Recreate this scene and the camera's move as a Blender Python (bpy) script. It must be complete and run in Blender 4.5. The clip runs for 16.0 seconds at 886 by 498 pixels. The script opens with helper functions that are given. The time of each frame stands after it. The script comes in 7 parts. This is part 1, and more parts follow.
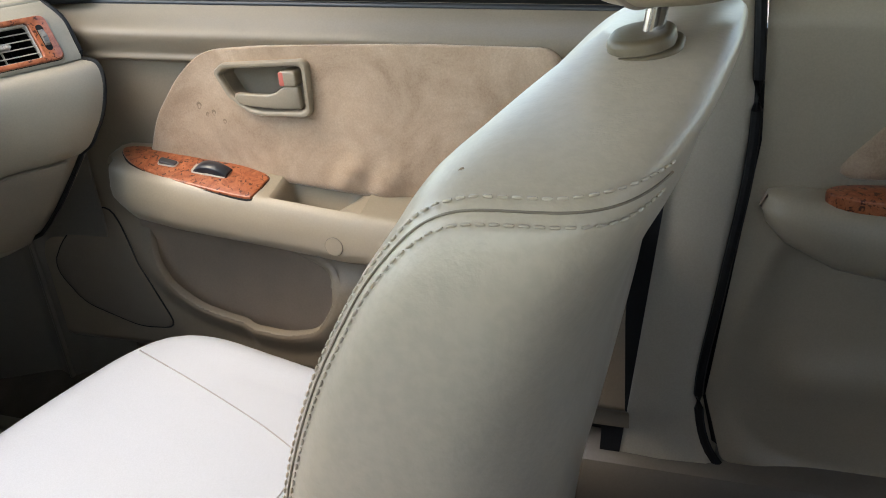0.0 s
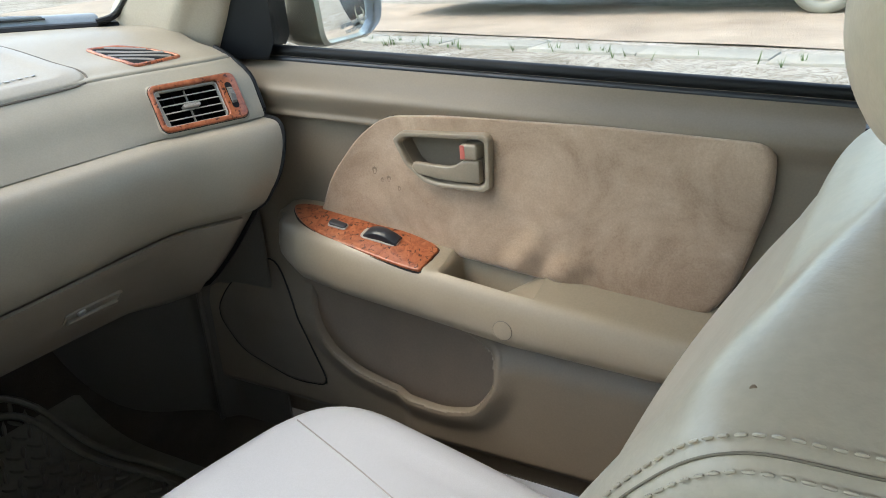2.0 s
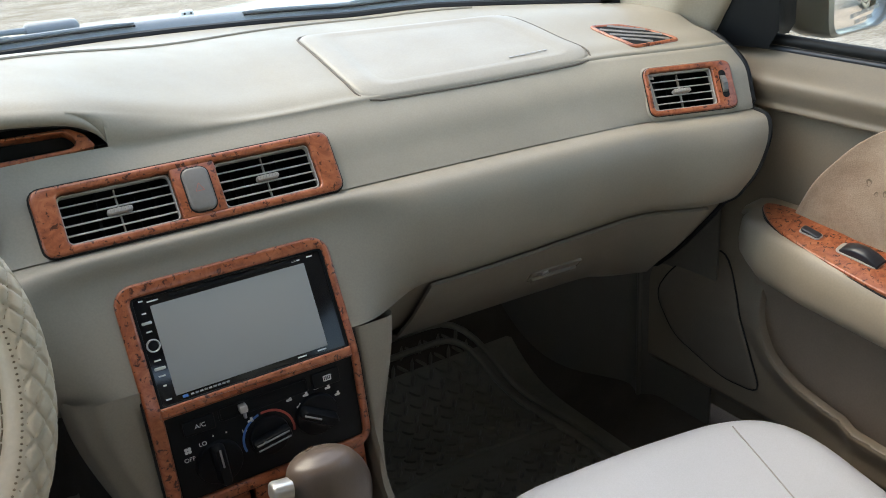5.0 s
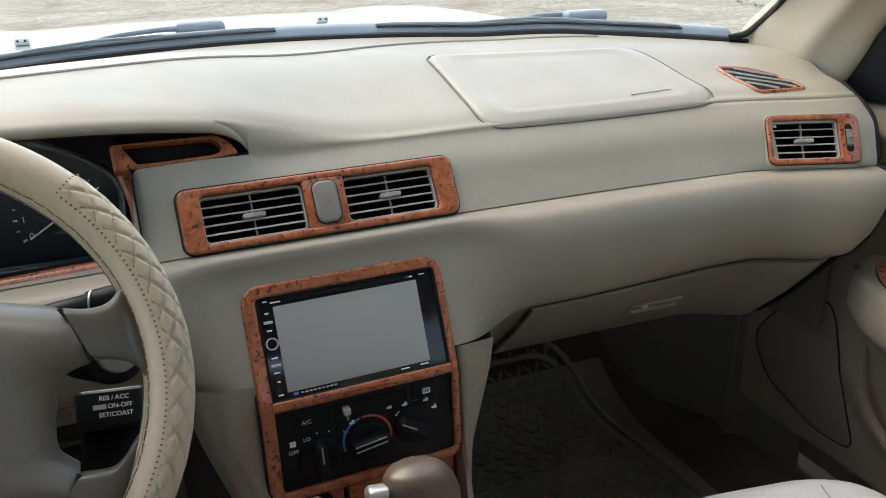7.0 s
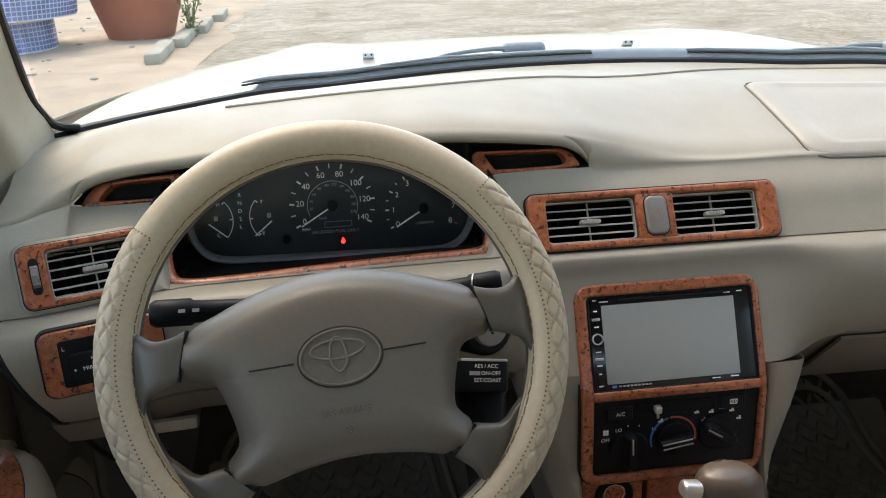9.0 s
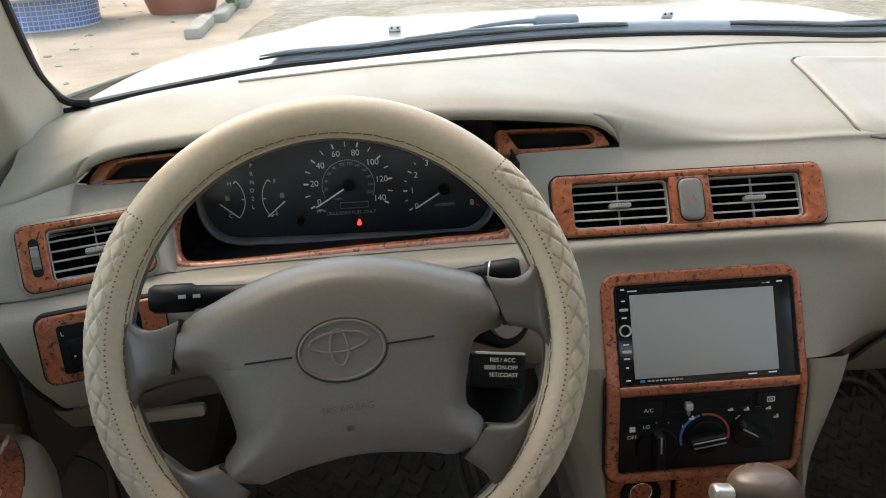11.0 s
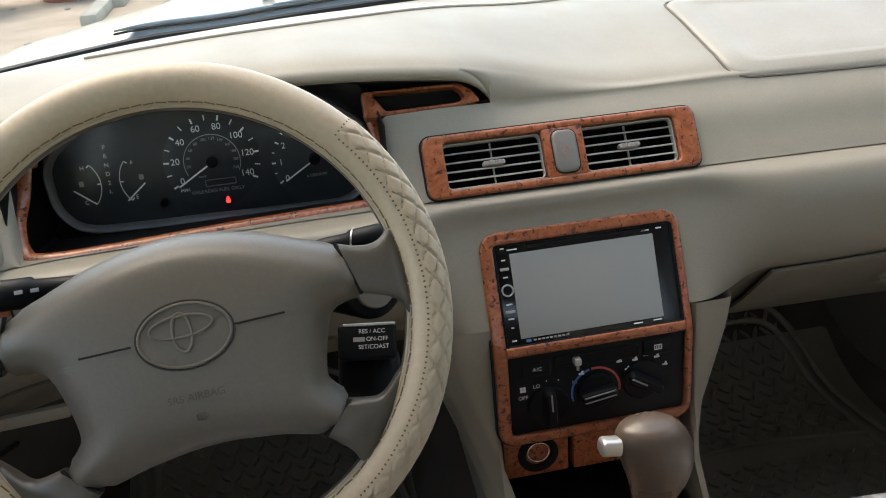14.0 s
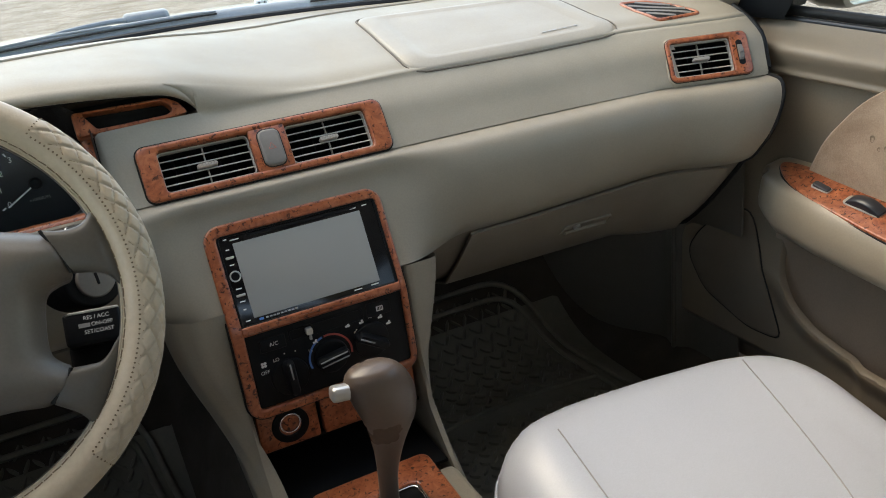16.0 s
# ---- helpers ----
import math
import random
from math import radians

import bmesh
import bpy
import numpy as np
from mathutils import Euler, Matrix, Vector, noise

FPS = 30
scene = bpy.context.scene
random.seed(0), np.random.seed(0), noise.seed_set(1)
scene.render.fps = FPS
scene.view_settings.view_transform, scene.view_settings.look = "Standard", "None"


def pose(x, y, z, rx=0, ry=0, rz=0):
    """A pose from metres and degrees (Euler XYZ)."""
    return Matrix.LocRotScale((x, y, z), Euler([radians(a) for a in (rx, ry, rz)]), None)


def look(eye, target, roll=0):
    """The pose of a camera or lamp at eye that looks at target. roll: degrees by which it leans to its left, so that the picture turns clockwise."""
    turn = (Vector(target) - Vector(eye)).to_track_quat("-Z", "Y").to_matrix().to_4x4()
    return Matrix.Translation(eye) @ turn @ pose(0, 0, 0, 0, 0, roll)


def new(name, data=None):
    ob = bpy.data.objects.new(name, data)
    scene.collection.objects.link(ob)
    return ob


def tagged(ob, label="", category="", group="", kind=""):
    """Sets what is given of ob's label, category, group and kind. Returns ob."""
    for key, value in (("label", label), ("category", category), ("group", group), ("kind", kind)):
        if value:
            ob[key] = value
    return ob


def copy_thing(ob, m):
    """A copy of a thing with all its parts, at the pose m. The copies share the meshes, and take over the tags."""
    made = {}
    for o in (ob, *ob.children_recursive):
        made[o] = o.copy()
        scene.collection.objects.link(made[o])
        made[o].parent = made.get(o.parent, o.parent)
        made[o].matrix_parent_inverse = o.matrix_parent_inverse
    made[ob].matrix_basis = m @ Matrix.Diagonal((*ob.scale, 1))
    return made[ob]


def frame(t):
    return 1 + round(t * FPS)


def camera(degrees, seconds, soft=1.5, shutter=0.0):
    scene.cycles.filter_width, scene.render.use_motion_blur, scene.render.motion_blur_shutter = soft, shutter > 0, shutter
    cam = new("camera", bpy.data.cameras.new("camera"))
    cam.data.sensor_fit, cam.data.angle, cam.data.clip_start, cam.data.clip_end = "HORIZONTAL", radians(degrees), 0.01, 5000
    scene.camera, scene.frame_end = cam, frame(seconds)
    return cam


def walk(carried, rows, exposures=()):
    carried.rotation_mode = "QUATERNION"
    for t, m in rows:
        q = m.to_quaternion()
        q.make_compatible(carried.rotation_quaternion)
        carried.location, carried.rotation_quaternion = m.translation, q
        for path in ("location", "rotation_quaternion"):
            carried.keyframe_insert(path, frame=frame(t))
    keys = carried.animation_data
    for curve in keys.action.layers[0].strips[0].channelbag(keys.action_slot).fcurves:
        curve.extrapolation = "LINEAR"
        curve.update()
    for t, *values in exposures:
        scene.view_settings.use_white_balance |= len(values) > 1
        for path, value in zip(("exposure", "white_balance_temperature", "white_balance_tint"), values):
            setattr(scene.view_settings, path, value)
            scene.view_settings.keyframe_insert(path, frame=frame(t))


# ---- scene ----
cam = camera(56.2, 16.0, 1.0)
PATH = [
    (0, (-0.185, -0.874, 0.884), (1.505, -0.185, 0.067), -5.4),
    (0.5, (-0.153, -0.819, 0.919), (1.477, 0.027, 0.128), -5.6),
    (1, (-0.136, -0.801, 0.928), (1.472, 0.112, 0.165), -4.8),
    (1.5, (-0.134, -0.797, 0.932), (1.463, 0.145, 0.182), -4.5),
    (2, (-0.133, -0.795, 0.931), (1.451, 0.178, 0.192), -4.4),
    (2.5, (-0.133, -0.787, 0.931), (1.416, 0.241, 0.195), -5.0),
    (3, (-0.14, -0.773, 0.941), (1.329, 0.361, 0.195), -5.8),
    (3.5, (-0.158, -0.759, 0.951), (1.191, 0.512, 0.2), -6.2),
    (4, (-0.176, -0.739, 0.958), (0.992, 0.692, 0.192), -6.4),
    (4.5, (-0.184, -0.729, 0.961), (0.833, 0.813, 0.193), -5.8),
    (4.7, (-0.179, -0.733, 0.963), (0.789, 0.843, 0.202), -5.4),
    (6.8, (-0.205, -0.739, 1.008), (0.531, 0.961, 0.254), -0.9),
    (7, (-0.206, -0.742, 1.012), (0.511, 0.963, 0.25), -1.1),
    (7.5, (-0.239, -0.762, 1.023), (0.38, 0.977, 0.253), -1.7),
    (8, (-0.311, -0.785, 1.049), (0.13, 1.02, 0.31), -2.0),
    (8.5, (-0.336, -0.791, 1.048), (-0.042, 1.053, 0.331), -1.8),
    (9, (-0.343, -0.79, 1.04), (-0.118, 1.061, 0.316), -1.6),
    (9.2, (-0.342, -0.789, 1.04), (-0.14, 1.062, 0.311), -1.8),
    (11.5, (-0.314, -0.738, 1.026), (-0.194, 1.098, 0.242), -2.2),
    (12, (-0.314, -0.736, 1.024), (-0.202, 1.097, 0.231), -2.6),
    (12.5, (-0.306, -0.73, 1.019), (-0.185, 1.096, 0.213), -3.2),
    (13, (-0.292, -0.72, 1.005), (-0.134, 1.09, 0.169), -3.4),
    (13.5, (-0.27, -0.719, 1.003), (-0.054, 1.082, 0.162), -3.9),
    (14, (-0.257, -0.727, 1.008), (0.025, 1.066, 0.168), -4.4),
    (14.5, (-0.236, -0.75, 1.01), (0.134, 1.032, 0.182), -4.7),
    (15, (-0.223, -0.776, 1.013), (0.245, 0.992, 0.204), -5.4),
    (15.5, (-0.218, -0.824, 1.005), (0.365, 0.921, 0.22), -5.9),
    (16, (-0.217, -0.876, 0.972), (0.537, 0.81, 0.206), -6.7),
]
EXPOSURES = [(0, 2.92, 7700, 12), (0.5, 2.6, 7600, 11), (2, 2.6, 7350, 8), (4, 2.55, 7500, 9), (7, 2.4, 7850, 10), (9, 2.42, 8150, 12), (13, 2.5, 8200, 12), (16, 2.32, 7950, 10)]
walk(cam, [(t, look(eye, target, roll)) for t, eye, target, roll in PATH],
     EXPOSURES)

# ---- world, sun and exposure ----
world = bpy.data.worlds.new("daylight")
scene.world = world
world.use_nodes = True
_w = world.node_tree
_sky = _w.nodes.new("ShaderNodeTexSky")
_sky.sky_type, _sky.sun_disc = "NISHITA", False
_sky.sun_elevation, _sky.sun_rotation = radians(62), radians(328)
_sky.air_density, _sky.dust_density = 1.0, 1.6
_w.links.new(_sky.outputs[0], _w.nodes["Background"].inputs[0])
_w.nodes["Background"].inputs[1].default_value = 0.15
sun = new("sun", bpy.data.lights.new("sun", "SUN"))
sun.data.energy, sun.data.angle, sun.data.color = 0.2, radians(40), (1.0, 0.97, 0.93)
sun.matrix_world = look((0, 0, 0), (0.26, -0.42, -0.87))

# ---- materials ----
def material(name, color, rough=0.5, metal=0.0, spec=0.5):
    m = bpy.data.materials.new(name)
    m.use_nodes = True
    b = m.node_tree.nodes["Principled BSDF"]
    b.inputs["Base Color"].default_value = (*color, 1)
    b.inputs["Roughness"].default_value = rough
    b.inputs["Metallic"].default_value = metal
    b.inputs["Specular IOR Level"].default_value = spec
    return m


def node(m, kind, **values):
    n = m.node_tree.nodes.new(kind)
    for key, value in values.items():
        n.inputs[key.replace("_", " ")].default_value = value
    return n


def wire(m, a, b):
    m.node_tree.links.new(a, b)


def coords(m):
    return m.node_tree.nodes.new("ShaderNodeTexCoord").outputs["Object"]


def noise_tex(m, scale, detail=3.0, rough=0.5, distort=0.0):
    n = node(m, "ShaderNodeTexNoise", Scale=scale, Detail=detail, Roughness=rough, Distortion=distort)
    wire(m, coords(m), n.inputs["Vector"])
    return n.outputs["Fac"]


def ramp(m, fac, stops):
    r = m.node_tree.nodes.new("ShaderNodeValToRGB")
    while len(r.color_ramp.elements) < len(stops):
        r.color_ramp.elements.new(0.5)
    for e, (at, c) in zip(r.color_ramp.elements, stops):
        e.position, e.color = at, (*c, 1)
    wire(m, fac, r.inputs[0])
    return r.outputs[0]


def mixed(m, fac, a, b, mode="MIX"):
    n = m.node_tree.nodes.new("ShaderNodeMix")
    n.data_type, n.blend_type = "RGBA", mode
    for sock, value in ((n.inputs[0], fac), (n.inputs[6], a), (n.inputs[7], b)):
        if isinstance(value, (int, float)):
            sock.default_value = value
        elif isinstance(value, tuple):
            sock.default_value = (*value, 1)
        else:
            wire(m, value, sock)
    return n.outputs[2]


def bumped(m, height, strength, distance, after=None):
    n = node(m, "ShaderNodeBump", Strength=strength, Distance=distance)
    wire(m, height, n.inputs["Height"])
    if after:
        wire(m, after, n.inputs["Normal"])
    wire(m, n.outputs[0], m.node_tree.nodes["Principled BSDF"].inputs["Normal"])
    return n.outputs[0]


def surface(name, color, rough, grain=900.0, relief=0.3, depth=0.0004, var=0.12, spec=0.5, stain=6.0, dirt=None, dirt_amount=0.0):
    """A grained, slightly uneven surface: base colour with broad and fine variation, rough patches and a fine bump."""
    m = material(name, color, rough, 0.0, spec)
    b = m.node_tree.nodes["Principled BSDF"]
    lo, hi = tuple(c * (1 - var) for c in color), tuple(min(1, c * (1 + var)) for c in color)
    broad = ramp(m, noise_tex(m, stain, 5.0, 0.6), [(0.3, lo), (0.7, hi)])
    fine = ramp(m, noise_tex(m, grain * 0.35, 2.0), [(0.35, (0.86, 0.86, 0.86)), (0.65, (1.0, 1.0, 1.0))])
    out = mixed(m, 0.5, broad, fine, "MULTIPLY")
    if dirt:
        spots = ramp(m, noise_tex(m, 23.0, 8.0, 0.7), [(0.56, (0, 0, 0)), (0.74, (1, 1, 1))])
        k = node(m, "ShaderNodeMath")
        k.operation = "MULTIPLY"
        wire(m, spots, k.inputs[0])
        k.inputs[1].default_value = dirt_amount
        out = mixed(m, k.outputs[0], out, dirt)
    wire(m, out, b.inputs["Base Color"])
    rr = ramp(m, noise_tex(m, 14.0, 4.0), [(0.3, (rough * 0.85,) * 3), (0.7, (min(1, rough * 1.12),) * 3)])
    wire(m, rr, b.inputs["Roughness"])
    bumped(m, noise_tex(m, grain, 2.0), relief, depth)
    return m


BEIGE = (0.308, 0.274, 0.216)
M_DASH = surface("dash_vinyl", BEIGE, 0.42, 1500, 0.25, 0.0003, 0.09, 0.22, dirt=(0.29, 0.25, 0.2), dirt_amount=0.22)
M_FASCIA = surface("fascia_plastic", (0.262, 0.230, 0.178), 0.46, 1500, 0.2, 0.0003, 0.07, 0.4)
M_AIRBAG = surface("airbag_cover", (0.318, 0.285, 0.230), 0.45, 1300, 0.25, 0.0003, 0.08, 0.42, dirt=(0.32, 0.28, 0.22), dirt_amount=0.4)
M_HEADLINING = surface("headlining_cloth", (0.46, 0.43, 0.372), 0.9, 1200, 0.4, 0.0004, 0.06, 0.1)
# the dash plastic in a darker colour, for the shade on its downward faces
M_GLOVE_SHADED = surface("shaded_glovebox_plastic", (0.205, 0.176, 0.137), 0.5, 1300, 0.25, 0.0003, 0.07)
M_DOOR = surface("door_plastic", (0.205, 0.163, 0.116), 0.5, 1300, 0.25, 0.0003, 0.07, dirt=(0.2, 0.16, 0.12), dirt_amount=0.25)
M_ARM = surface("armrest_vinyl", (0.285, 0.235, 0.170), 0.42, 1200, 0.3, 0.0003, 0.07, dirt=(0.24, 0.2, 0.15), dirt_amount=0.25)
M_PILLAR = surface("pillar_plastic", (0.4, 0.35, 0.27), 0.55, 1200, 0.25, 0.0003, 0.05)
M_PAD = surface("airbag_pad_vinyl", (0.130, 0.113, 0.092), 0.42, 1100, 0.3, 0.0003, 0.07)
M_SPOKE = surface("spoke_vinyl", (0.086, 0.075, 0.061), 0.36, 1100, 0.3, 0.0003, 0.07)
M_COVER = surface("wheel_cover_leatherette", (0.450, 0.370, 0.268), 0.4, 700, 0.25, 0.0004, 0.07, dirt=(0.36, 0.27, 0.17), dirt_amount=0.35)
M_SEAT = surface("seat_leatherette", (0.455, 0.470, 0.505), 0.40, 2200, 0.2, 0.0003, 0.02)
M_SEATBACK = surface("seat_back_leatherette", (0.47, 0.392, 0.294), 0.36, 420, 0.35, 0.0005, 0.06)
M_SEATSIDE = surface("seat_side_leatherette", (0.345, 0.285, 0.232), 0.45, 420, 0.35, 0.0005, 0.06)
M_RUBBER = surface("mat_rubber", (0.225, 0.214, 0.170), 0.42, 500, 0.4, 0.0005, 0.2, dirt=(0.10, 0.085, 0.065), dirt_amount=0.4)
M_CARPET = surface("carpet", (0.100, 0.085, 0.068), 0.95, 900, 0.9, 0.002, 0.3, 0.1)
M_KICK = surface("kick_panel_plastic", (0.130, 0.114, 0.093), 0.36, 900, 0.3, 0.0004, 0.08)
M_GRILLE = surface("speaker_cloth", (0.17, 0.14, 0.108), 0.85, 1600, 0.7, 0.0006, 0.1, 0.1)
M_BLACK = surface("black_plastic", (0.006, 0.0068, 0.0076), 0.45, 1100, 0.3, 0.0003, 0.2, 0.14)
M_CAVITY = surface("dark_plastic", (0.008, 0.008, 0.008), 0.7, 900, 0.3, 0.0003, 0.2, 0.15)
M_SLAT = surface("vent_slat", (0.36, 0.33, 0.29), 0.42, 1300, 0.2, 0.0002, 0.08)
M_HAZARD = surface("grey_button_plastic", (0.17, 0.155, 0.135), 0.45, 1100, 0.2, 0.0003, 0.05)
M_GROOVE = material("moulded_groove", (0.12, 0.1, 0.08), 0.8)
M_GAP = material("panel_gap", (0.008, 0.007, 0.006), 0.9)
M_PRINT = material("white_print", (0.75, 0.75, 0.72), 0.5)
M_PRINT_DIM = material("grey_print", (0.3, 0.3, 0.29), 0.5)
M_CHROME = material("chrome", (0.75, 0.75, 0.74), 0.14, 1.0)
M_SILVER = material("silver_plastic", (0.55, 0.54, 0.51), 0.3, 0.7)
M_SWITCH = surface("switch_plastic", (0.022, 0.025, 0.031), 0.38, 900, 0.1, 0.0002, 0.1)
M_RED = material("red_mark", (0.50, 0.13, 0.10), 0.4)
M_BLUE = material("blue_print", (0.05, 0.16, 0.42), 0.5)
M_REDPRINT = material("red_print", (0.42, 0.07, 0.05), 0.5)
M_GAUGE = surface("gauge_face", (0.013, 0.016, 0.018), 0.5, 800, 0.1, 0.0002, 0.1)
M_GAUGE_RIM = material("gauge_surround", (0.12, 0.122, 0.122), 0.42)
M_NEEDLE = material("needle_white", (0.8, 0.8, 0.78), 0.4)
# cowl and wiper plastic: the sky's reflection is put into a slate-blue base
M_WIPER = surface("sky_tinted_plastic", (0.20, 0.228, 0.255), 0.38, 600, 0.2, 0.0003, 0.15)
M_SEAL = surface("rubber_seal", (0.010, 0.0105, 0.011), 0.5, 500, 0.2, 0.0003, 0.2, 0.2)
M_KNOB = surface("shift_knob_leather", (0.115, 0.085, 0.066), 0.3, 700, 0.35, 0.0004, 0.1)
M_BOOT = surface("brown_plastic", (0.12, 0.09, 0.052), 0.45, 700, 0.3, 0.0004, 0.1)
M_REARDOOR = surface("rear_door_plastic", (0.30, 0.25, 0.18), 0.45, 1300, 0.25, 0.0003, 0.07)
M_POCKET = surface("pocket_liner", (0.225, 0.172, 0.128), 0.6, 1100, 0.3, 0.0004, 0.1)
M_DIRT = surface("worn_pit", (0.24, 0.17, 0.115), 0.9, 900, 0.6, 0.0008, 0.2)
M_PAINT = material("champagne_paint", (0.165, 0.150, 0.122), 0.38, 0.3)
M_PAINT.node_tree.nodes["Principled BSDF"].inputs["Coat Weight"].default_value = 0.4

# light that the warning lamp gives off
M_LAMP = material("warning_lamp", (0.7, 0.02, 0.02), 0.4)
M_LAMP.node_tree.nodes["Principled BSDF"].inputs["Emission Color"].default_value = (1.0, 0.03, 0.03, 1)
M_LAMP.node_tree.nodes["Principled BSDF"].inputs["Emission Strength"].default_value = 0.8


def burl():
    m = material("burl_wood", (0.3, 0.1, 0.03), 0.32, 0.0, 0.35)
    b = m.node_tree.nodes["Principled BSDF"]
    base = ramp(m, noise_tex(m, 60.0, 6.0, 0.62, 1.6), [(0.26, (0.16, 0.042, 0.017)), (0.46, (0.29, 0.080, 0.032)), (0.72, (0.44, 0.142, 0.062))])
    fleck = ramp(m, noise_tex(m, 185.0, 3.0, 0.55, 0.7), [(0.575, (1, 1, 1)), (0.645, (0.10, 0.06, 0.045))])
    wire(m, mixed(m, 0.9, base, fleck, "MULTIPLY"), b.inputs["Base Color"])
    b.inputs["Coat Weight"].default_value = 0.45
    b.inputs["Coat Roughness"].default_value = 0.14
    bumped(m, noise_tex(m, 120.0, 3.0), 0.05, 0.0005)
    return m


M_WOOD = burl()


def velour():
    m = material("door_velour", (0.3, 0.23, 0.165), 0.95, 0.0, 0.1)
    b = m.node_tree.nodes["Principled BSDF"]
    base = ramp(m, noise_tex(m, 9.0, 7.0, 0.65, 0.6), [(0.3, (0.30, 0.205, 0.138)), (0.5, (0.43, 0.310, 0.218)), (0.72, (0.54, 0.405, 0.295))])
    fuzz = ramp(m, noise_tex(m, 420.0, 3.0, 0.7), [(0.3, (0.72, 0.72, 0.72)), (0.7, (1, 1, 1))])
    wire(m, mixed(m, 0.7, base, fuzz, "MULTIPLY"), b.inputs["Base Color"])
    b.inputs["Sheen Weight"].default_value = 0.45
    b.inputs["Sheen Roughness"].default_value = 0.4
    n = bumped(m, noise_tex(m, 14.0, 4.0), 0.35, 0.01)
    bumped(m, noise_tex(m, 800.0, 2.0), 0.6, 0.001, n)
    return m


M_VELOUR = velour()


def glass(name, tint=(1, 1, 1), edge=0.02):
    m = bpy.data.materials.new(name)
    m.use_nodes = True
    t = m.node_tree
    t.nodes.remove(t.nodes["Principled BSDF"])
    clear, gloss = t.nodes.new("ShaderNodeBsdfTransparent"), t.nodes.new("ShaderNodeBsdfGlossy")
    clear.inputs[0].default_value = (*tint, 1)
    gloss.inputs["Roughness"].default_value = 0.02
    f, mix = t.nodes.new("ShaderNodeLayerWeight"), t.nodes.new("ShaderNodeMixShader")
    wire(m, ramp(m, f.outputs["Facing"], [(0.0, (edge,) * 3), (0.6, (edge * 1.6,) * 3), (0.8, (edge * 4,) * 3), (1.0, (0.6,) * 3)]), mix.inputs[0])
    wire(m, clear.outputs[0], mix.inputs[1])
    wire(m, gloss.outputs[0], mix.inputs[2])
    wire(m, mix.outputs[0], t.nodes["Material Output"].inputs[0])
    return m


M_GLASS = glass("window_glass", (0.93, 0.96, 0.94))
M_TINT = glass("tinted_glass", (0.72, 0.74, 0.73), 0.03)
M_LENS = glass("gauge_lens", (0.97, 0.97, 0.97), 0.004)
M_MIRROR = material("mirror", (0.85, 0.87, 0.87), 0.02, 1.0)
# the grey base carries the reflection on the blank screen
M_SCREEN = material("screen", (0.275, 0.278, 0.260), 0.28)
M_GLOSSBLACK = material("gloss_black", (0.006, 0.006, 0.007), 0.12)


def ground_material():
    m = material("ground", (0.3, 0.27, 0.22), 0.95, 0.0, 0.1)
    b = m.node_tree.nodes["Principled BSDF"]
    base = ramp(m, noise_tex(m, 0.9, 9.0, 0.65, 0.8), [(0.3, (0.24, 0.205, 0.16)), (0.5, (0.35, 0.315, 0.265)), (0.68, (0.44, 0.41, 0.36))])
    crack = ramp(m, noise_tex(m, 3.4, 10.0, 0.72, 2.5), [(0.465, (1, 1, 1)), (0.5, (0.45, 0.41, 0.35)), (0.535, (1, 1, 1))])
    out = mixed(m, 1.0, base, crack, "MULTIPLY")
    grit = ramp(m, noise_tex(m, 40.0, 6.0, 0.7), [(0.35, (0.75, 0.72, 0.68)), (0.65, (1, 1, 1))])
    wire(m, mixed(m, 0.8, out, grit, "MULTIPLY"), b.inputs["Base Color"])
    bumped(m, noise_tex(m, 12.0, 8.0, 0.7), 0.5, 0.05)
    return m


M_GROUND = ground_material()
M_SOIL = surface("red_soil", (0.38, 0.305, 0.235), 0.95, 60, 0.7, 0.03, 0.18, 0.1, 1.5)
M_KERB = surface("concrete_kerb", (0.32, 0.30, 0.255), 0.9, 60, 0.6, 0.02, 0.18, 0.1, 2.0, dirt=(0.2, 0.18, 0.14), dirt_amount=0.5)
M_POT = surface("red_planter_paint", (0.38, 0.13, 0.09), 0.7, 60, 0.3, 0.01, 0.12, 0.2, 3.0)
M_TILE = surface("blue_tile", (0.11, 0.17, 0.4), 0.25, 300, 0.1, 0.001, 0.25)
M_GROUT = surface("pale_grout", (0.55, 0.56, 0.58), 0.8, 300, 0.3, 0.002, 0.1)
M_LEAF = surface("leaf", (0.07, 0.11, 0.03), 0.6, 50, 0.2, 0.01, 0.3)

# ---- builders ----
BASE = {}


def thing(name, at, label, category, group="", kind=""):
    ob = new(name)
    ob.location = at
    ob.empty_display_size = 0.05
    BASE[ob.name] = Vector(at)
    return tagged(ob, label, category, group, kind)


def base_of(ob):
    return BASE.get(ob.name, Vector((0, 0, 0)))


def part(name, bm, mat, parent=None, label="", smooth=True, sharp=35):
    """Links a bmesh given in world metres as one mesh object, under a thing or a part."""
    me = bpy.data.meshes.new(name)
    if bm.edges and smooth:
        bm.normal_update()
        lim = radians(sharp)
        for e in bm.edges:
            if len(e.link_faces) == 2 and e.calc_face_angle(0) > lim:
                e.smooth = False
        for f in bm.faces:
            f.smooth = True
    bm.to_mesh(me)
    bm.free()
    for one in (mat if isinstance(mat, (list, tuple)) else [mat]):
        me.materials.append(one)
    ob = new(name, me)
    if parent:
        off = base_of(parent)
        me.transform(Matrix.Translation(-off))
        ob.parent = parent
        BASE[ob.name] = off
    if label:
        ob["label"] = label
    return ob


def piece(name, me, m, parent):
    """An object of its own on shared mesh data, at the world pose m."""
    ob = new(name, me)
    ob.parent = parent
    ob.matrix_basis = Matrix.Translation(-base_of(parent)) @ m
    return ob


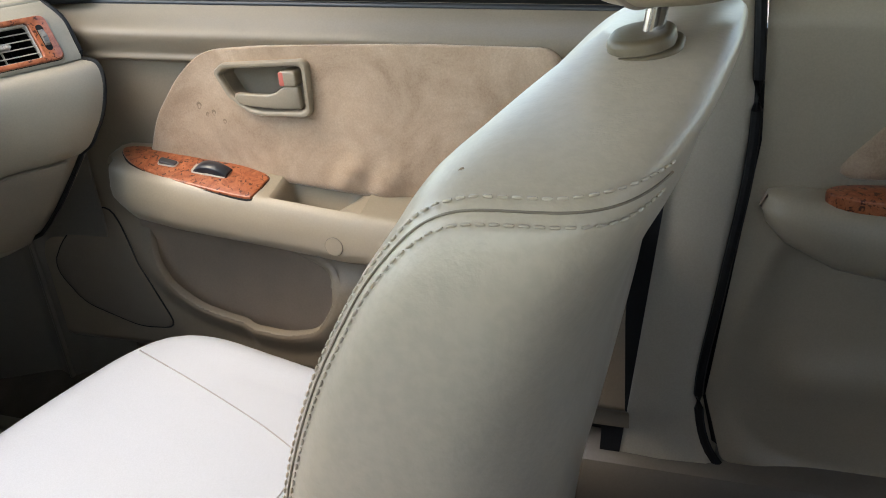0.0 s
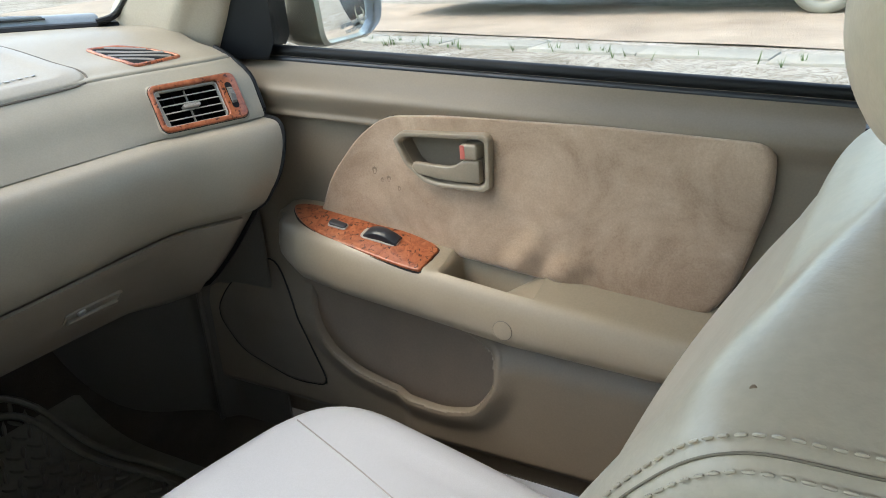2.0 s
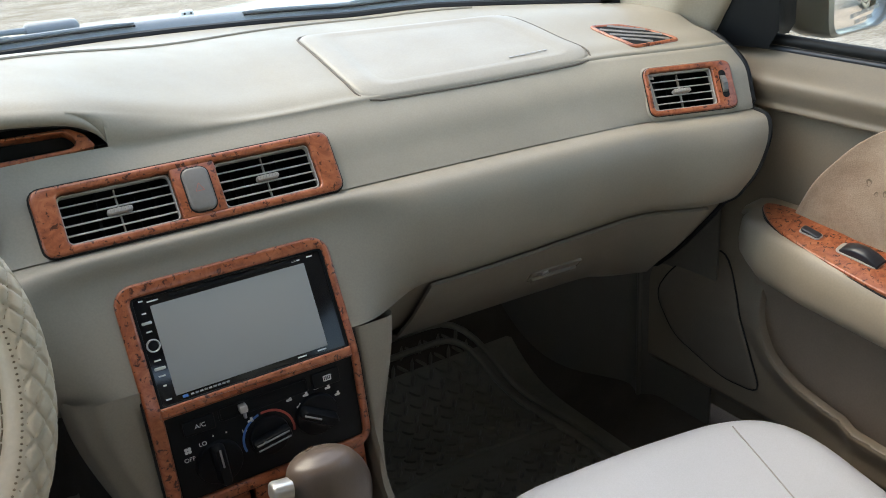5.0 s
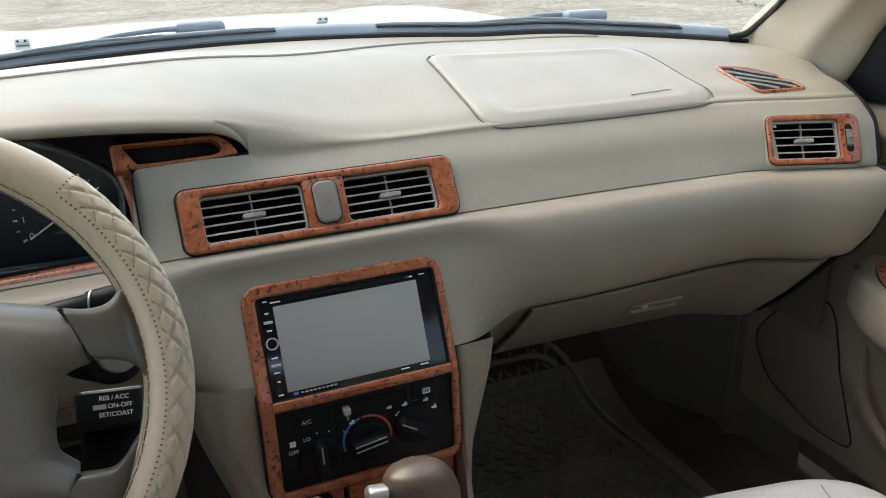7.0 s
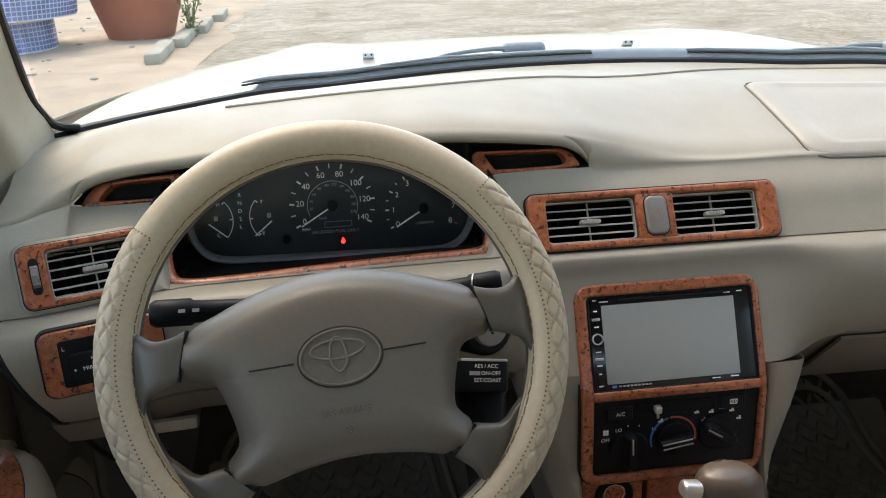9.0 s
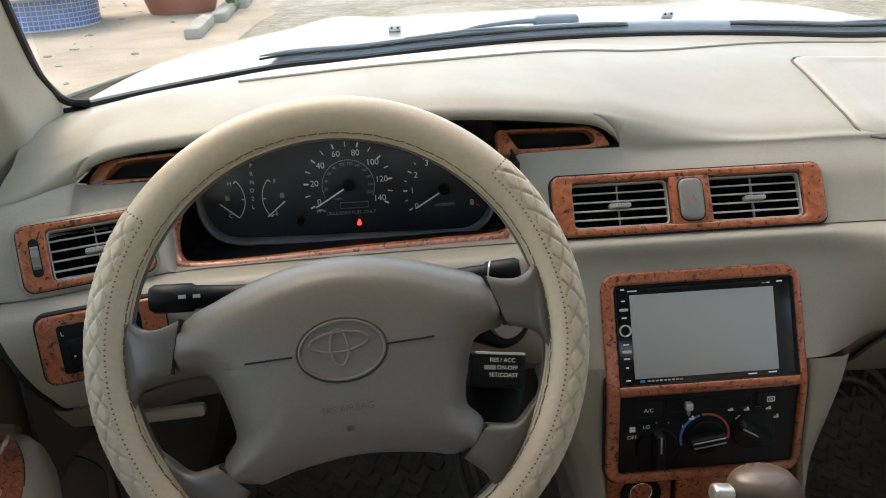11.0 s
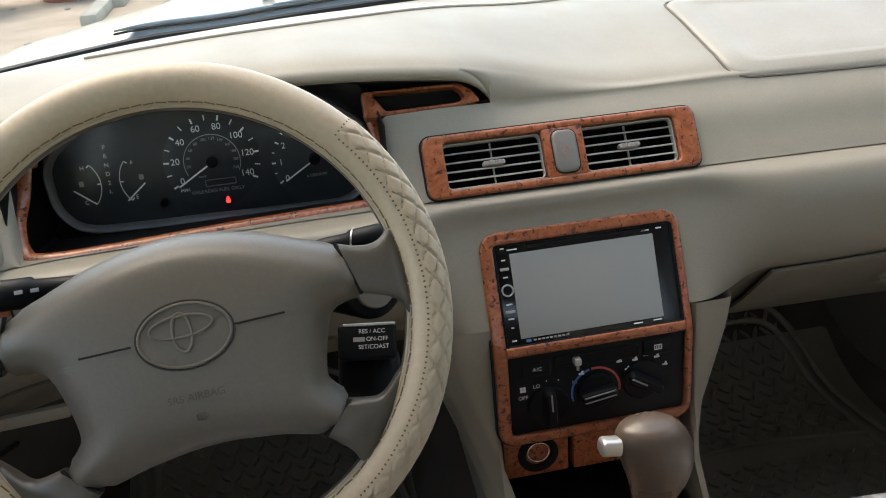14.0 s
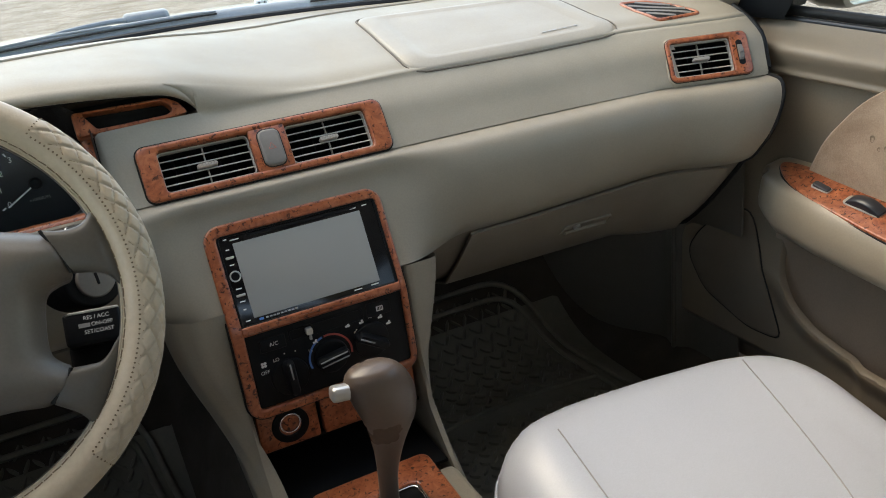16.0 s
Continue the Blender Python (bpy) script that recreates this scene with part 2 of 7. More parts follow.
def mesh_of(name, bm, mat, smooth=True):
    me = bpy.data.meshes.new(name)
    for f in bm.faces:
        f.smooth = smooth
    bm.to_mesh(me)
    bm.free()
    me.materials.append(mat)
    return me


def structure(name, bm, mat, label, category, sharp=35):
    return tagged(part(name, bm, mat, None, "", True, sharp), label, category, "", "structure")


def basis(origin, right, up):
    """A local frame: x to the right, y up, z out of the face."""
    r = Vector(right).normalized()
    u = Vector(up)
    u = (u - r * u.dot(r)).normalized()
    n = r.cross(u)
    m = Matrix((r, u, n)).transposed().to_4x4()
    m.translation = Vector(origin)
    return m


def smooth01(a, b, x):
    k = min(1.0, max(0.0, (x - a) / (b - a)))
    return k * k * (3 - 2 * k)


def lerp(a, b, k):
    return a + (b - a) * k


def spline(pts, n, closed=False):
    """Catmull-Rom through the points."""
    pts = [Vector(p) for p in pts]
    c = len(pts)
    out = []
    spans = c if closed else c - 1
    for i in range(spans):
        p1, p2 = pts[i], pts[(i + 1) % c]
        p0 = pts[i - 1] if closed or i > 0 else p1 * 2 - p2
        p3 = pts[(i + 2) % c] if closed or i + 2 < c else p2 * 2 - p1
        for j in range(n):
            t = j / n
            out.append(0.5 * (2 * p1 + (p2 - p0) * t + (2 * p0 - 5 * p1 + 4 * p2 - p3) * t * t + (3 * p1 - p0 - 3 * p2 + p3) * t ** 3))
    if not closed:
        out.append(pts[-1])
    return out


def sheet(fn, us, vs, thick=0.0, skip=None):
    """A grid surface fn(u, v) -> point; with thickness against its normal where given."""
    bm = bmesh.new()
    rows = [[bm.verts.new(fn(u, v)) for v in vs] for u in us]
    for i in range(len(us) - 1):
        for j in range(len(vs) - 1):
            if skip and skip((us[i] + us[i + 1]) / 2, (vs[j] + vs[j + 1]) / 2):
                continue
            bm.faces.new((rows[i][j], rows[i + 1][j], rows[i + 1][j + 1], rows[i][j + 1]))
    bmesh.ops.delete(bm, geom=[v for v in bm.verts if not v.link_faces], context="VERTS")
    if thick:
        bm.normal_update()
        bmesh.ops.solidify(bm, geom=list(bm.faces), thickness=thick)
    return bm


def steps(a, b, n):
    return [a + (b - a) * i / n for i in range(n + 1)]


def rrect(cx, cy, w, h, r, seg=5):
    out = []
    for qx, qy, a0 in ((1, 1, 0), (-1, 1, 90), (-1, -1, 180), (1, -1, 270)):
        for k in range(seg + 1):
            a = radians(a0 + 90 * k / seg)
            out.append((cx + qx * (w / 2 - r) + r * math.cos(a), cy + qy * (h / 2 - r) + r * math.sin(a)))
    return out


def inset(outline, d):
    """Moves a closed outline inwards by d (outwards if negative); it runs anticlockwise."""
    n = len(outline)
    out = []
    for i in range(n):
        p0, p1, p2 = Vector(outline[i - 1]), Vector(outline[i]), Vector(outline[(i + 1) % n])
        a, b = (p1 - p0), (p2 - p1)
        if a.length < 1e-9 or b.length < 1e-9:
            out.append(tuple(p1))
            continue
        na, nb = Vector((-a.y, a.x)).normalized(), Vector((-b.y, b.x)).normalized()
        nn = (na + nb)
        nn = nn.normalized() if nn.length > 1e-6 else na
        out.append(tuple(p1 + nn * d / max(0.5, nn.dot(na))))
    return out


def loft(bm, rings, closed=True, cap0=False, cap1=False):
    vs = [[bm.verts.new(p) for p in ring] for ring in rings]
    n = len(vs[0])
    for a, b in zip(vs[:-1], vs[1:]):
        for i in range(n if closed else n - 1):
            j = (i + 1) % n
            bm.faces.new((a[i], a[j], b[j], b[i]))
    if cap0:
        bm.faces.new(list(reversed(vs[0])))
    if cap1:
        bm.faces.new(vs[-1])
    return vs


def plate(m, outline, z0, z1, bevel=0.001, bm=None):
    """A solid plate with a rounded front edge, in the local frame m."""
    bm = bm or bmesh.new()
    rings = [[m @ Vector((x, y, z0)) for x, y in outline]]
    for a in (0, 30, 60, 90):
        k = bevel * (1 - math.cos(radians(a)))
        rings.append([m @ Vector((x, y, z1 - bevel + bevel * math.sin(radians(a)))) for x, y in inset(outline, k)])
    loft(bm, rings, True, True, True)
    return bm


def rim(m, outer, inner, z0, z1, bevel=0.002, bm=None):
    """A frame between two outlines of as many points, rounded at both front edges."""
    bm = bm or bmesh.new()
    angles = (0, 30, 60, 90)
    rings = [[m @ Vector((x, y, z0)) for x, y in outer]]
    for a in angles:
        k = bevel * (1 - math.cos(radians(a)))
        rings.append([m @ Vector((x, y, z1 - bevel + bevel * math.sin(radians(a)))) for x, y in inset(outer, k)])
    for a in reversed(angles):
        k = bevel * (1 - math.cos(radians(a)))
        rings.append([m @ Vector((x, y, z1 - bevel + bevel * math.sin(radians(a)))) for x, y in inset(inner, -k)])
    rings.append([m @ Vector((x, y, z0)) for x, y in inner])
    loft(bm, rings + rings[:1], True)
    bmesh.ops.remove_doubles(bm, verts=bm.verts, dist=1e-6)
    return bm


def block(m, size, at=(0, 0, 0), bevel=0.002, bm=None, seg=2):
    bm = bm or bmesh.new()
    made = bmesh.ops.create_cube(bm, size=1.0, matrix=m @ Matrix.Translation(at) @ Matrix.Diagonal((*size, 1)))
    if bevel:
        edges = list({e for v in made["verts"] for e in v.link_edges})
        bmesh.ops.bevel(bm, geom=edges, offset=bevel, segments=seg, affect="EDGES", profile=0.5)
    return bm


def drum(m, r0, r1, z0, z1, seg=32, bevel=0.0, bm=None):
    """A round boss from z0 to z1, tapering from r0 to r1, with a rounded front edge."""
    bm = bm or bmesh.new()
    rings = [(r0, z0), (r1, z1 - bevel)]
    if bevel:
        rings += [(r1 - bevel * (1 - math.cos(radians(a))), z1 - bevel + bevel * math.sin(radians(a))) for a in (30, 60, 90)]
    circ = [(math.cos(2 * math.pi * i / seg), math.sin(2 * math.pi * i / seg)) for i in range(seg)]
    loft(bm, [[m @ Vector((r * c, r * s, z)) for c, s in circ] for r, z in rings], True, True, True)
    return bm


def tube(path, radius, seg=8, closed=False, bm=None, flat=1.0, up=(0, 0, 1)):
    """A round (or flattened) bar along a path; radius may be a function of the way 0..1."""
    bm = bm or bmesh.new()
    path = [Vector(p) for p in path]
    n = len(path)
    rings = []
    upv = Vector(up)
    for i, p in enumerate(path):
        a = path[i - 1] if closed or i > 0 else p
        b = path[(i + 1) % n] if closed or i < n - 1 else p
        t = (b - a).normalized()
        s = t.cross(upv)
        s = s.normalized() if s.length > 1e-6 else t.orthogonal().normalized()
        u = s.cross(t)
        r = radius(i / (n - 1)) if callable(radius) else radius
        rings.append([p + s * (r * math.cos(2 * math.pi * k / seg)) + u * (r * flat * math.sin(2 * math.pi * k / seg)) for k in range(seg)])
    if closed:
        vs = [[bm.verts.new(q) for q in ring] for ring in rings]
        for i in range(n):
            a, b = vs[i], vs[(i + 1) % n]
            for k in range(seg):
                bm.faces.new((a[k], a[(k + 1) % seg], b[(k + 1) % seg], b[k]))
    else:
        loft(bm, rings, True, True, True)
    bmesh.ops.recalc_face_normals(bm, faces=bm.faces)
    return bm


def lettering(text, m, size, mat, parent, name="lettering", align="CENTER", lift=0.0002):
    cu = bpy.data.curves.new(name, "FONT")
    cu.body, cu.size, cu.align_x, cu.align_y = text, size, align, "CENTER"
    cu.extrude = 0.00005
    tmp = new(name + "_curve", cu)
    dg = bpy.context.evaluated_depsgraph_get()
    me = bpy.data.meshes.new_from_object(tmp.evaluated_get(dg))
    bpy.data.objects.remove(tmp)
    bpy.data.curves.remove(cu)
    me.materials.clear()
    me.materials.append(mat)
    return piece(name, me, m @ Matrix.Translation((0, 0, lift)), parent)


def bar(m, x, y, w, h, mat, parent, name="print_mark", lift=0.0003, turn=0.0):
    bm = bmesh.new()
    c, s = math.cos(radians(turn)), math.sin(radians(turn))
    pts = [(-w / 2, -h / 2), (w / 2, -h / 2), (w / 2, h / 2), (-w / 2, h / 2)]
    front = [bm.verts.new(m @ Vector((x + a * c - b * s, y + a * s + b * c, lift))) for a, b in pts]
    back = [bm.verts.new(m @ Vector((x + a * c - b * s, y + a * s + b * c, 0))) for a, b in pts]
    bm.faces.new(front)
    for i in range(4):
        bm.faces.new((back[i], back[(i + 1) % 4], front[(i + 1) % 4], front[i]))
    return part(name, bm, mat, parent, "", False)


def arc_band(m, r0, r1, a0, a1, lift=0.0004, seg=24, bm=None):
    bm = bm or bmesh.new()
    pts = []
    for i in range(seg + 1):
        a = radians(a0 + (a1 - a0) * i / seg)
        pts.append([m @ Vector((r * math.cos(a), r * math.sin(a), z)) for r, z in ((r0, 0), (r0, lift), (r1, lift), (r1, 0))])
    loft(bm, pts, False)
    return bm


def stitches(path, length, gap, width, lift, bm=None, up=(0, 0, 1)):
    """Short threads along a path, each a small raised bead."""
    bm = bm or bmesh.new()
    path = [Vector(p) for p in path]
    acc, nxt = 0.0, 0.0
    for a, b in zip(path[:-1], path[1:]):
        d = (b - a).length
        if d < 1e-9:
            continue
        t = (b - a) / d
        while nxt <= acc + d:
            p = a + t * (nxt - acc)
            s = t.cross(Vector(up))
            s = s.normalized() if s.length > 1e-6 else t.orthogonal()
            u = s.cross(t)
            q = [p + t * (length * k) + s * (width * e) + u * (lift * h) for k, e, h in
                 ((-.5, 0, 0), (-.25, -.5, .6), (-.25, .5, .6), (.25, -.5, .6), (.25, .5, .6), (.5, 0, 0), (0, 0, 1.0))]
            v = [bm.verts.new(x) for x in q]
            for f in ((0, 1, 6), (0, 6, 2), (1, 3, 6), (2, 6, 4), (3, 5, 6), (4, 6, 5)):
                bm.faces.new([v[i] for i in f])
            nxt += length + gap
        acc += d
    return bm


def sewn(path, length, gap, radius):
    """Round-ended stitches along a path, as one mesh."""
    bm = bmesh.new()
    acc, out = [0.0], [Vector(p) for p in path]
    for a, b in zip(out[:-1], out[1:]):
        acc.append(acc[-1] + (b - a).length)
    xyz = [[p[k] for p in out] for k in range(3)]
    s = 0.0
    while s + length < acc[-1]:
        pts = [Vector([float(np.interp(s + length * f, acc, c)) for c in xyz]) for f in (0, 0.2, 0.5, 0.8, 1)]
        tube(pts, lambda t: radius * (0.5 + 2.0 * min(t, 1 - t, 0.25)), 6, False, bm)
        s += length + gap
    return bm


def poly_dist(p, poly):
    """Signed distance to a closed outline, negative inside."""
    best, inside = 9.0, False
    x, y = p
    for (ax, ay), (bx, by) in zip(poly, poly[1:] + poly[:1]):
        if (ay > y) != (by > y) and x < (bx - ax) * (y - ay) / (by - ay) + ax:
            inside = not inside
        dx, dy = bx - ax, by - ay
        t = max(0, min(1, ((x - ax) * dx + (y - ay) * dy) / (dx * dx + dy * dy + 1e-12)))
        best = min(best, math.hypot(x - ax - t * dx, y - ay - t * dy))
    return -best if inside else best

# ---- dashboard ----
def yo(x):
    """How far the dash comes rearwards towards its ends."""
    return -0.029 * min(1.1, abs(x) / 0.62) ** 2.4 - 0.032 * smooth01(0.50, 0.675, abs(x))


X_END = 0.682


def drawn_in(p):
    """The dash narrows downwards at both ends, towards the doors."""
    k = smooth01(0.50, X_END, abs(p.x)) * float(np.interp(p.z, [0.45, 0.579, 0.62, 0.665, 0.708, 0.757], [0.060, 0.056, 0.050, 0.030, 0.012, 0.0]))
    return Vector((p.x - math.copysign(k, p.x), p.y, p.z))


def eased(p):
    """Rounds off the rear edge of the top."""
    k = 0.0055 * (1 - hood_w(p.x)) * math.exp(-((p.y - 0.084 - yo(p.x)) / 0.021) ** 2)
    return p + Vector((0, 0.45 * k, -0.89 * k))


def hood_w(x):
    return smooth01(-0.680, -0.590, x) * (1 - smooth01(-0.125, -0.035, x))


def gap_w(x):
    """How far the instrument opening is open: rounded off at both tips."""
    d = min((x + 0.622) / 0.018, (-0.070 - x) / 0.036)
    return 0.0 if d <= 0 else math.sqrt(1 - (1 - min(1.0, d)) ** 2)


def cluster_w(x):
    return smooth01(-0.540, -0.524, x) * (1 - smooth01(-0.196, -0.180, x))


def shield_base(x):
    return Vector((x, 0.47 - 0.60 * x * x, 0.845 - 0.045 * x * x - 0.0075 * (1 - smooth01(0.32, 0.46, abs(x)))))


def hood_full(x):
    return Vector((x, 0.074, 0.838 - 0.34 * (x + 0.30) ** 2))


def rest(x):
    """Where the opening's tips close, and the top of the face beside it."""
    h = hood_w(x)
    return Vector((x, lerp(0.080 + yo(x), 0.079, h), lerp(0.7855, 0.789 + 0.016 * (x + 0.357), h)))


def hood_b(x):
    return smooth01(-0.70, -0.59, x) * (1 - smooth01(-0.12, 0.17, x))


def crest(x):
    """The rear edge of the top, before it rolls over into the face."""
    return Vector((x, lerp(0.090 + yo(x), 0.074, hood_w(x)), lerp(0.7915, hood_full(x).z, hood_b(x)) + 0.0055 * math.exp(-((x + 0.58) / 0.06) ** 2) * hood_w(x)))


def lip(x):
    """The upper edge of the instrument opening."""
    return rest(x).lerp(crest(x), gap_w(x))


CX, CY = [-0.53, -0.444, -0.357, -0.267, -0.20], [0.0195, 0.0235, 0.0330, 0.0400, 0.0430]


def face_top(x):
    c = cluster_w(x)
    p = rest(x).lerp(Vector((x, 0.0795, 0.7815 + 0.0185 * (x + 0.357))), gap_w(x))
    return Vector((x, lerp(p.y, float(np.interp(x, CX, CY)), c), lerp(p.z, 0.7012 + 0.006 * (x + 0.357), c)))


def face_low(x):
    return Vector((x, 0.024 + yo(x), 0.7085))


def dash_top(x, v):
    a, l, h = shield_base(x), crest(x), hood_b(x)
    m1 = Vector((x, lerp(a.y, l.y, 0.45), lerp(a.z, l.z, 0.45) + 0.010 + 0.008 * h + 0.0041 * (1 - smooth01(0.32, 0.46, abs(x)))))
    m2 = Vector((x, l.y + 0.045, l.z + lerp(0.009, 0.012, h)))
    pts = [a, m1, m2, l]
    k = v * 3
    i = min(2, int(k))
    t = k - i
    p1, p2 = pts[i], pts[i + 1]
    p0 = pts[i - 1] if i else p1 * 2 - p2
    p3 = pts[i + 2] if i < 2 else (p2 + Vector((0, -0.02, -0.014)))
    return eased(0.5 * (2 * p1 + (p2 - p0) * t + (2 * p0 - 5 * p1 + 4 * p2 - p3) * t * t + (3 * p1 - p0 - 3 * p2 + p3) * t ** 3))


def dash_face(x, v):
    f, p = face_top(x), face_low(x)
    k = 1 - hood_w(x)
    # fuller round the outer vents
    pad = 0.0065 * smooth01(0.47, 0.55, abs(x)) * math.sin(math.pi * min(1, 0.12 + 0.88 * v)) ** 0.6
    return drawn_in(eased(Vector((x, lerp(f.y, p.y, v) - 0.003 * k * math.sin(math.pi * min(1, v * 1.3)) ** 2 - pad, lerp(f.z, p.z, v)))))


CURL = spline([(0, 0, 0), (0, -0.0030, -0.0035), (0, -0.0034, -0.0085), (0, 0.0010, -0.0125), (0, 0.012, -0.0135)], 3)


def curl(x, v):
    """The padded edge of the hood, rolled under."""
    k = v * (len(CURL) - 1)
    i = min(len(CURL) - 2, int(k))
    return eased(lip(x)) + CURL[i].lerp(CURL[i + 1], k - i) * gap_w(x)


def dash_any(x, v):
    """The top 0..1, the roll over its edge to 1.4 and the face to 2.4."""
    if v <= 1:
        return dash_top(x, v)
    k = (v - 1) / 0.4
    return eased(crest(x).lerp(lip(x), k)) if k <= 1 else dash_face(x, v - 1.4)


def dash_skin(x, v):
    """Top 0..1, rolled edge 1..2, face 2..3."""
    if v <= 1:
        return dash_top(x, v)
    if v <= 1.4:
        k = (v - 1) / 0.4
        return eased(crest(x).lerp(lip(x), k) + Vector((0, -0.003, 0.001)) * (math.sin(math.pi * k) * (1 - gap_w(x))))
    return curl(x, (v - 1.4) / 0.6) if v <= 2 else dash_face(x, v - 2)


CV = basis((-0.006, 0.0415, 0.7355), (1, 0, 0), (0, 0.535, 0.845))
RV = basis((0.598, -0.0075, 0.7404), (1, -0.364, 0), (0, 0.6625, 1))
LV = basis((-0.598, -0.0075, 0.7404), (1, 0.364, 0), (0, 0.6625, 1))


def dash_holes(x, v):
    if v < 2:
        return False
    if v < 2.001:
        return gap_w(x) > 0
    p = dash_face(x, v - 2)
    if -0.134 < x < 0.122 and 0.7145 < p.z < 0.757:
        return True
    q = (RV if x > 0 else LV).inverted() @ p
    return abs(q.x) < 0.046 and abs(q.y) < 0.021


dash = thing("dashboard", (0, 0.25, 0.70), "beige vinyl dashboard with hooded instrument panel below the windscreen", "dashboard")
_vs = steps(0, 1, 24) + steps(1, 1.4, 6)[1:] + steps(1.4, 2, 9)[1:] + [2.0015 + 0.9985 * i / 20 for i in range(21)]
_xs = sorted(set(steps(-X_END, X_END, 270) + [-0.070 - 0.036 * k * k for k in steps(0, 1, 24)] + [-0.622 + 0.018 * k * k for k in steps(0, 1, 24)]))
_bm = sheet(dash_skin, _xs, _vs, 0, dash_holes)
bmesh.ops.remove_doubles(_bm, verts=_bm.verts, dist=0.0003)
part("upper_pad", _bm, M_DASH, dash, "", True, 65)

# the lower fascia, bulging below the crease and blending into the centre stack
SIDE = [(0.040, 0.708), (0.014, 0.7060), (-0.005, 0.6985), (-0.016, 0.672), (-0.014, 0.632), (0.002, 0.598), (0.022, 0.579)]
MID = [(0.040, 0.708), (0.014, 0.7060), (0.008, 0.6985), (0.0065, 0.680), (-0.010, 0.645), (-0.029, 0.603), (-0.0375, 0.5855)]
_side, _mid = spline([(0, *p) for p in SIDE], 6), spline([(0, *p) for p in MID], 6)


def fascia(x, v):
    k = v * (len(_side) - 1)
    i = min(len(_side) - 2, int(k))
    s, c = _side[i].lerp(_side[i + 1], k - i), _mid[i].lerp(_mid[i + 1], k - i)
    w = 1 - smooth01(0.112, 0.225, abs(x + 0.001))
    return drawn_in(Vector((x, lerp(s.y + yo(x) * 0.95, c.y, w), lerp(s.z, c.z, w) + 0.014 * smooth01(0.25, 0.62, abs(x)) * v * v)))


def fascia_holes(x, v):
    return -0.098 < x < 0.096 and fascia(x, v).z < 0.664


part("lower_fascia", sheet(fascia, steps(-X_END, X_END, 200), steps(0, 1, 30), 0, fascia_holes), M_FASCIA, dash, "", True, 60)
# end caps against the doors
for sx in (-1, 1):
    rows = [[Vector((p.x, p.y, p.z)) for p in [dash_any(X_END * sx, v) for v in steps(0, 1, 8)] + [dash_face(X_END * sx, v) for v in steps(0, 1, 4)] + [fascia(X_END * sx, v) for v in steps(0, 1, 8)]]]
    rows.append([Vector((p.x, max(p.y, 0.14), p.z)) for p in rows[0]])
    _bm = bmesh.new()
    loft(_bm, rows, False)
    part("end_cap", _bm, M_FASCIA, dash)


# glovebox and, on the driver's side, the knee panel: they fall away forwards under the fascia, their shade put into the
# colour
def glove(x, v):
    pts = [(0.0225, 0.5785), (0.033, 0.566), (0.078, 0.515), (0.125, 0.470), (0.175, 0.452)]
    k = v * 4
    i = min(3, int(k))
    y, z = (lerp(pts[i][j], pts[i + 1][j], k - i) for j in (0, 1))
    return drawn_in(Vector((x, y + yo(x) * 0.95, z + 0.014 * smooth01(0.25, 0.62, abs(x)) * (1 - v))))


def glove_door(x, v):
    p = glove(x, v)
    return p + Vector((0, -0.0012, -0.0016))


gb_door = part("glovebox_door", sheet(glove_door, steps(0.225, 0.655, 40), steps(0, 1, 20), 0.004), M_GLOVE_SHADED, dash, "beige glovebox door with a slotted latch", True, 50)
part("knee_panel", sheet(glove, steps(-0.70, -0.12, 60), steps(0, 0.34, 10), 0.003), M_GLOVE_SHADED, dash, "", True, 50)
part("under_panel", sheet(lambda x, v: glove(x, v) + Vector((0, 0.006, 0.004)), steps(0.11, 0.70, 50), steps(0, 1, 14), 0.003), M_GLOVE_SHADED, dash, "", True, 50)
GH = basis(glove_door(0.428, 0.47) + Vector((0, -0.0035, -0.0035)), (1, -0.06, 0), (0, -0.70, 0.72))
part("latch_recess", rim(GH, rrect(0, 0.003, 0.080, 0.026, 0.004), rrect(0, 0.003, 0.076, 0.022, 0.003), -0.004, 0.0010, 0.0005), M_GLOVE_SHADED, gb_door)
part("latch_well", plate(GH, rrect(0, 0.003, 0.077, 0.023, 0.003), -0.004, 0.0003, 0.0002), M_GLOVE_SHADED, gb_door)
part("latch_handle", plate(GH, rrect(0, -0.003, 0.070, 0.0095, 0.002), 0, 0.005, 0.0015), M_GLOVE_SHADED, gb_door, "slotted latch handle")
part("lock_barrel", drum(GH @ Matrix.Translation((-0.018, 0.010, 0)), 0.0055, 0.0055, 0, 0.0035, 16, 0.001), M_SILVER, gb_door)

# defroster slit along the windscreen and seam line
part("windscreen_edge", tube([shield_base(x) + Vector((0, 0.006, 0.001)) for x in steps(-0.674, 0.674, 60)], 0.0082, 8, flat=0.7), M_SEAL, dash, "black rubber windscreen edge")

# the airbag cover on the passenger's side
def on_top(x, y):
    lo, hi = 0.0, 2.3
    for _ in range(24):
        mid = (lo + hi) / 2
        if dash_any(x, mid).y > y:
            lo = mid
        else:
            hi = mid
    return dash_any(x, lo)


def draped(outline, lift):
    return [on_top(x, y) + Vector((0, -0.15 * lift, lift)) for x, y in outline]


def smooth_outline(corners, r, seg=4):
    out = []
    n = len(corners)
    for i in range(n):
        p0, p1, p2 = (Vector(corners[j % n]) for j in (i - 1, i, i + 1))
        a, b = p1 + (p0 - p1).normalized() * r, p1 + (p2 - p1).normalized() * r
        for k in range(seg + 1):
            t = k / seg
            out.append(tuple(a * (1 - t) ** 2 + p1 * (2 * t * (1 - t)) + b * t * t))
    return out


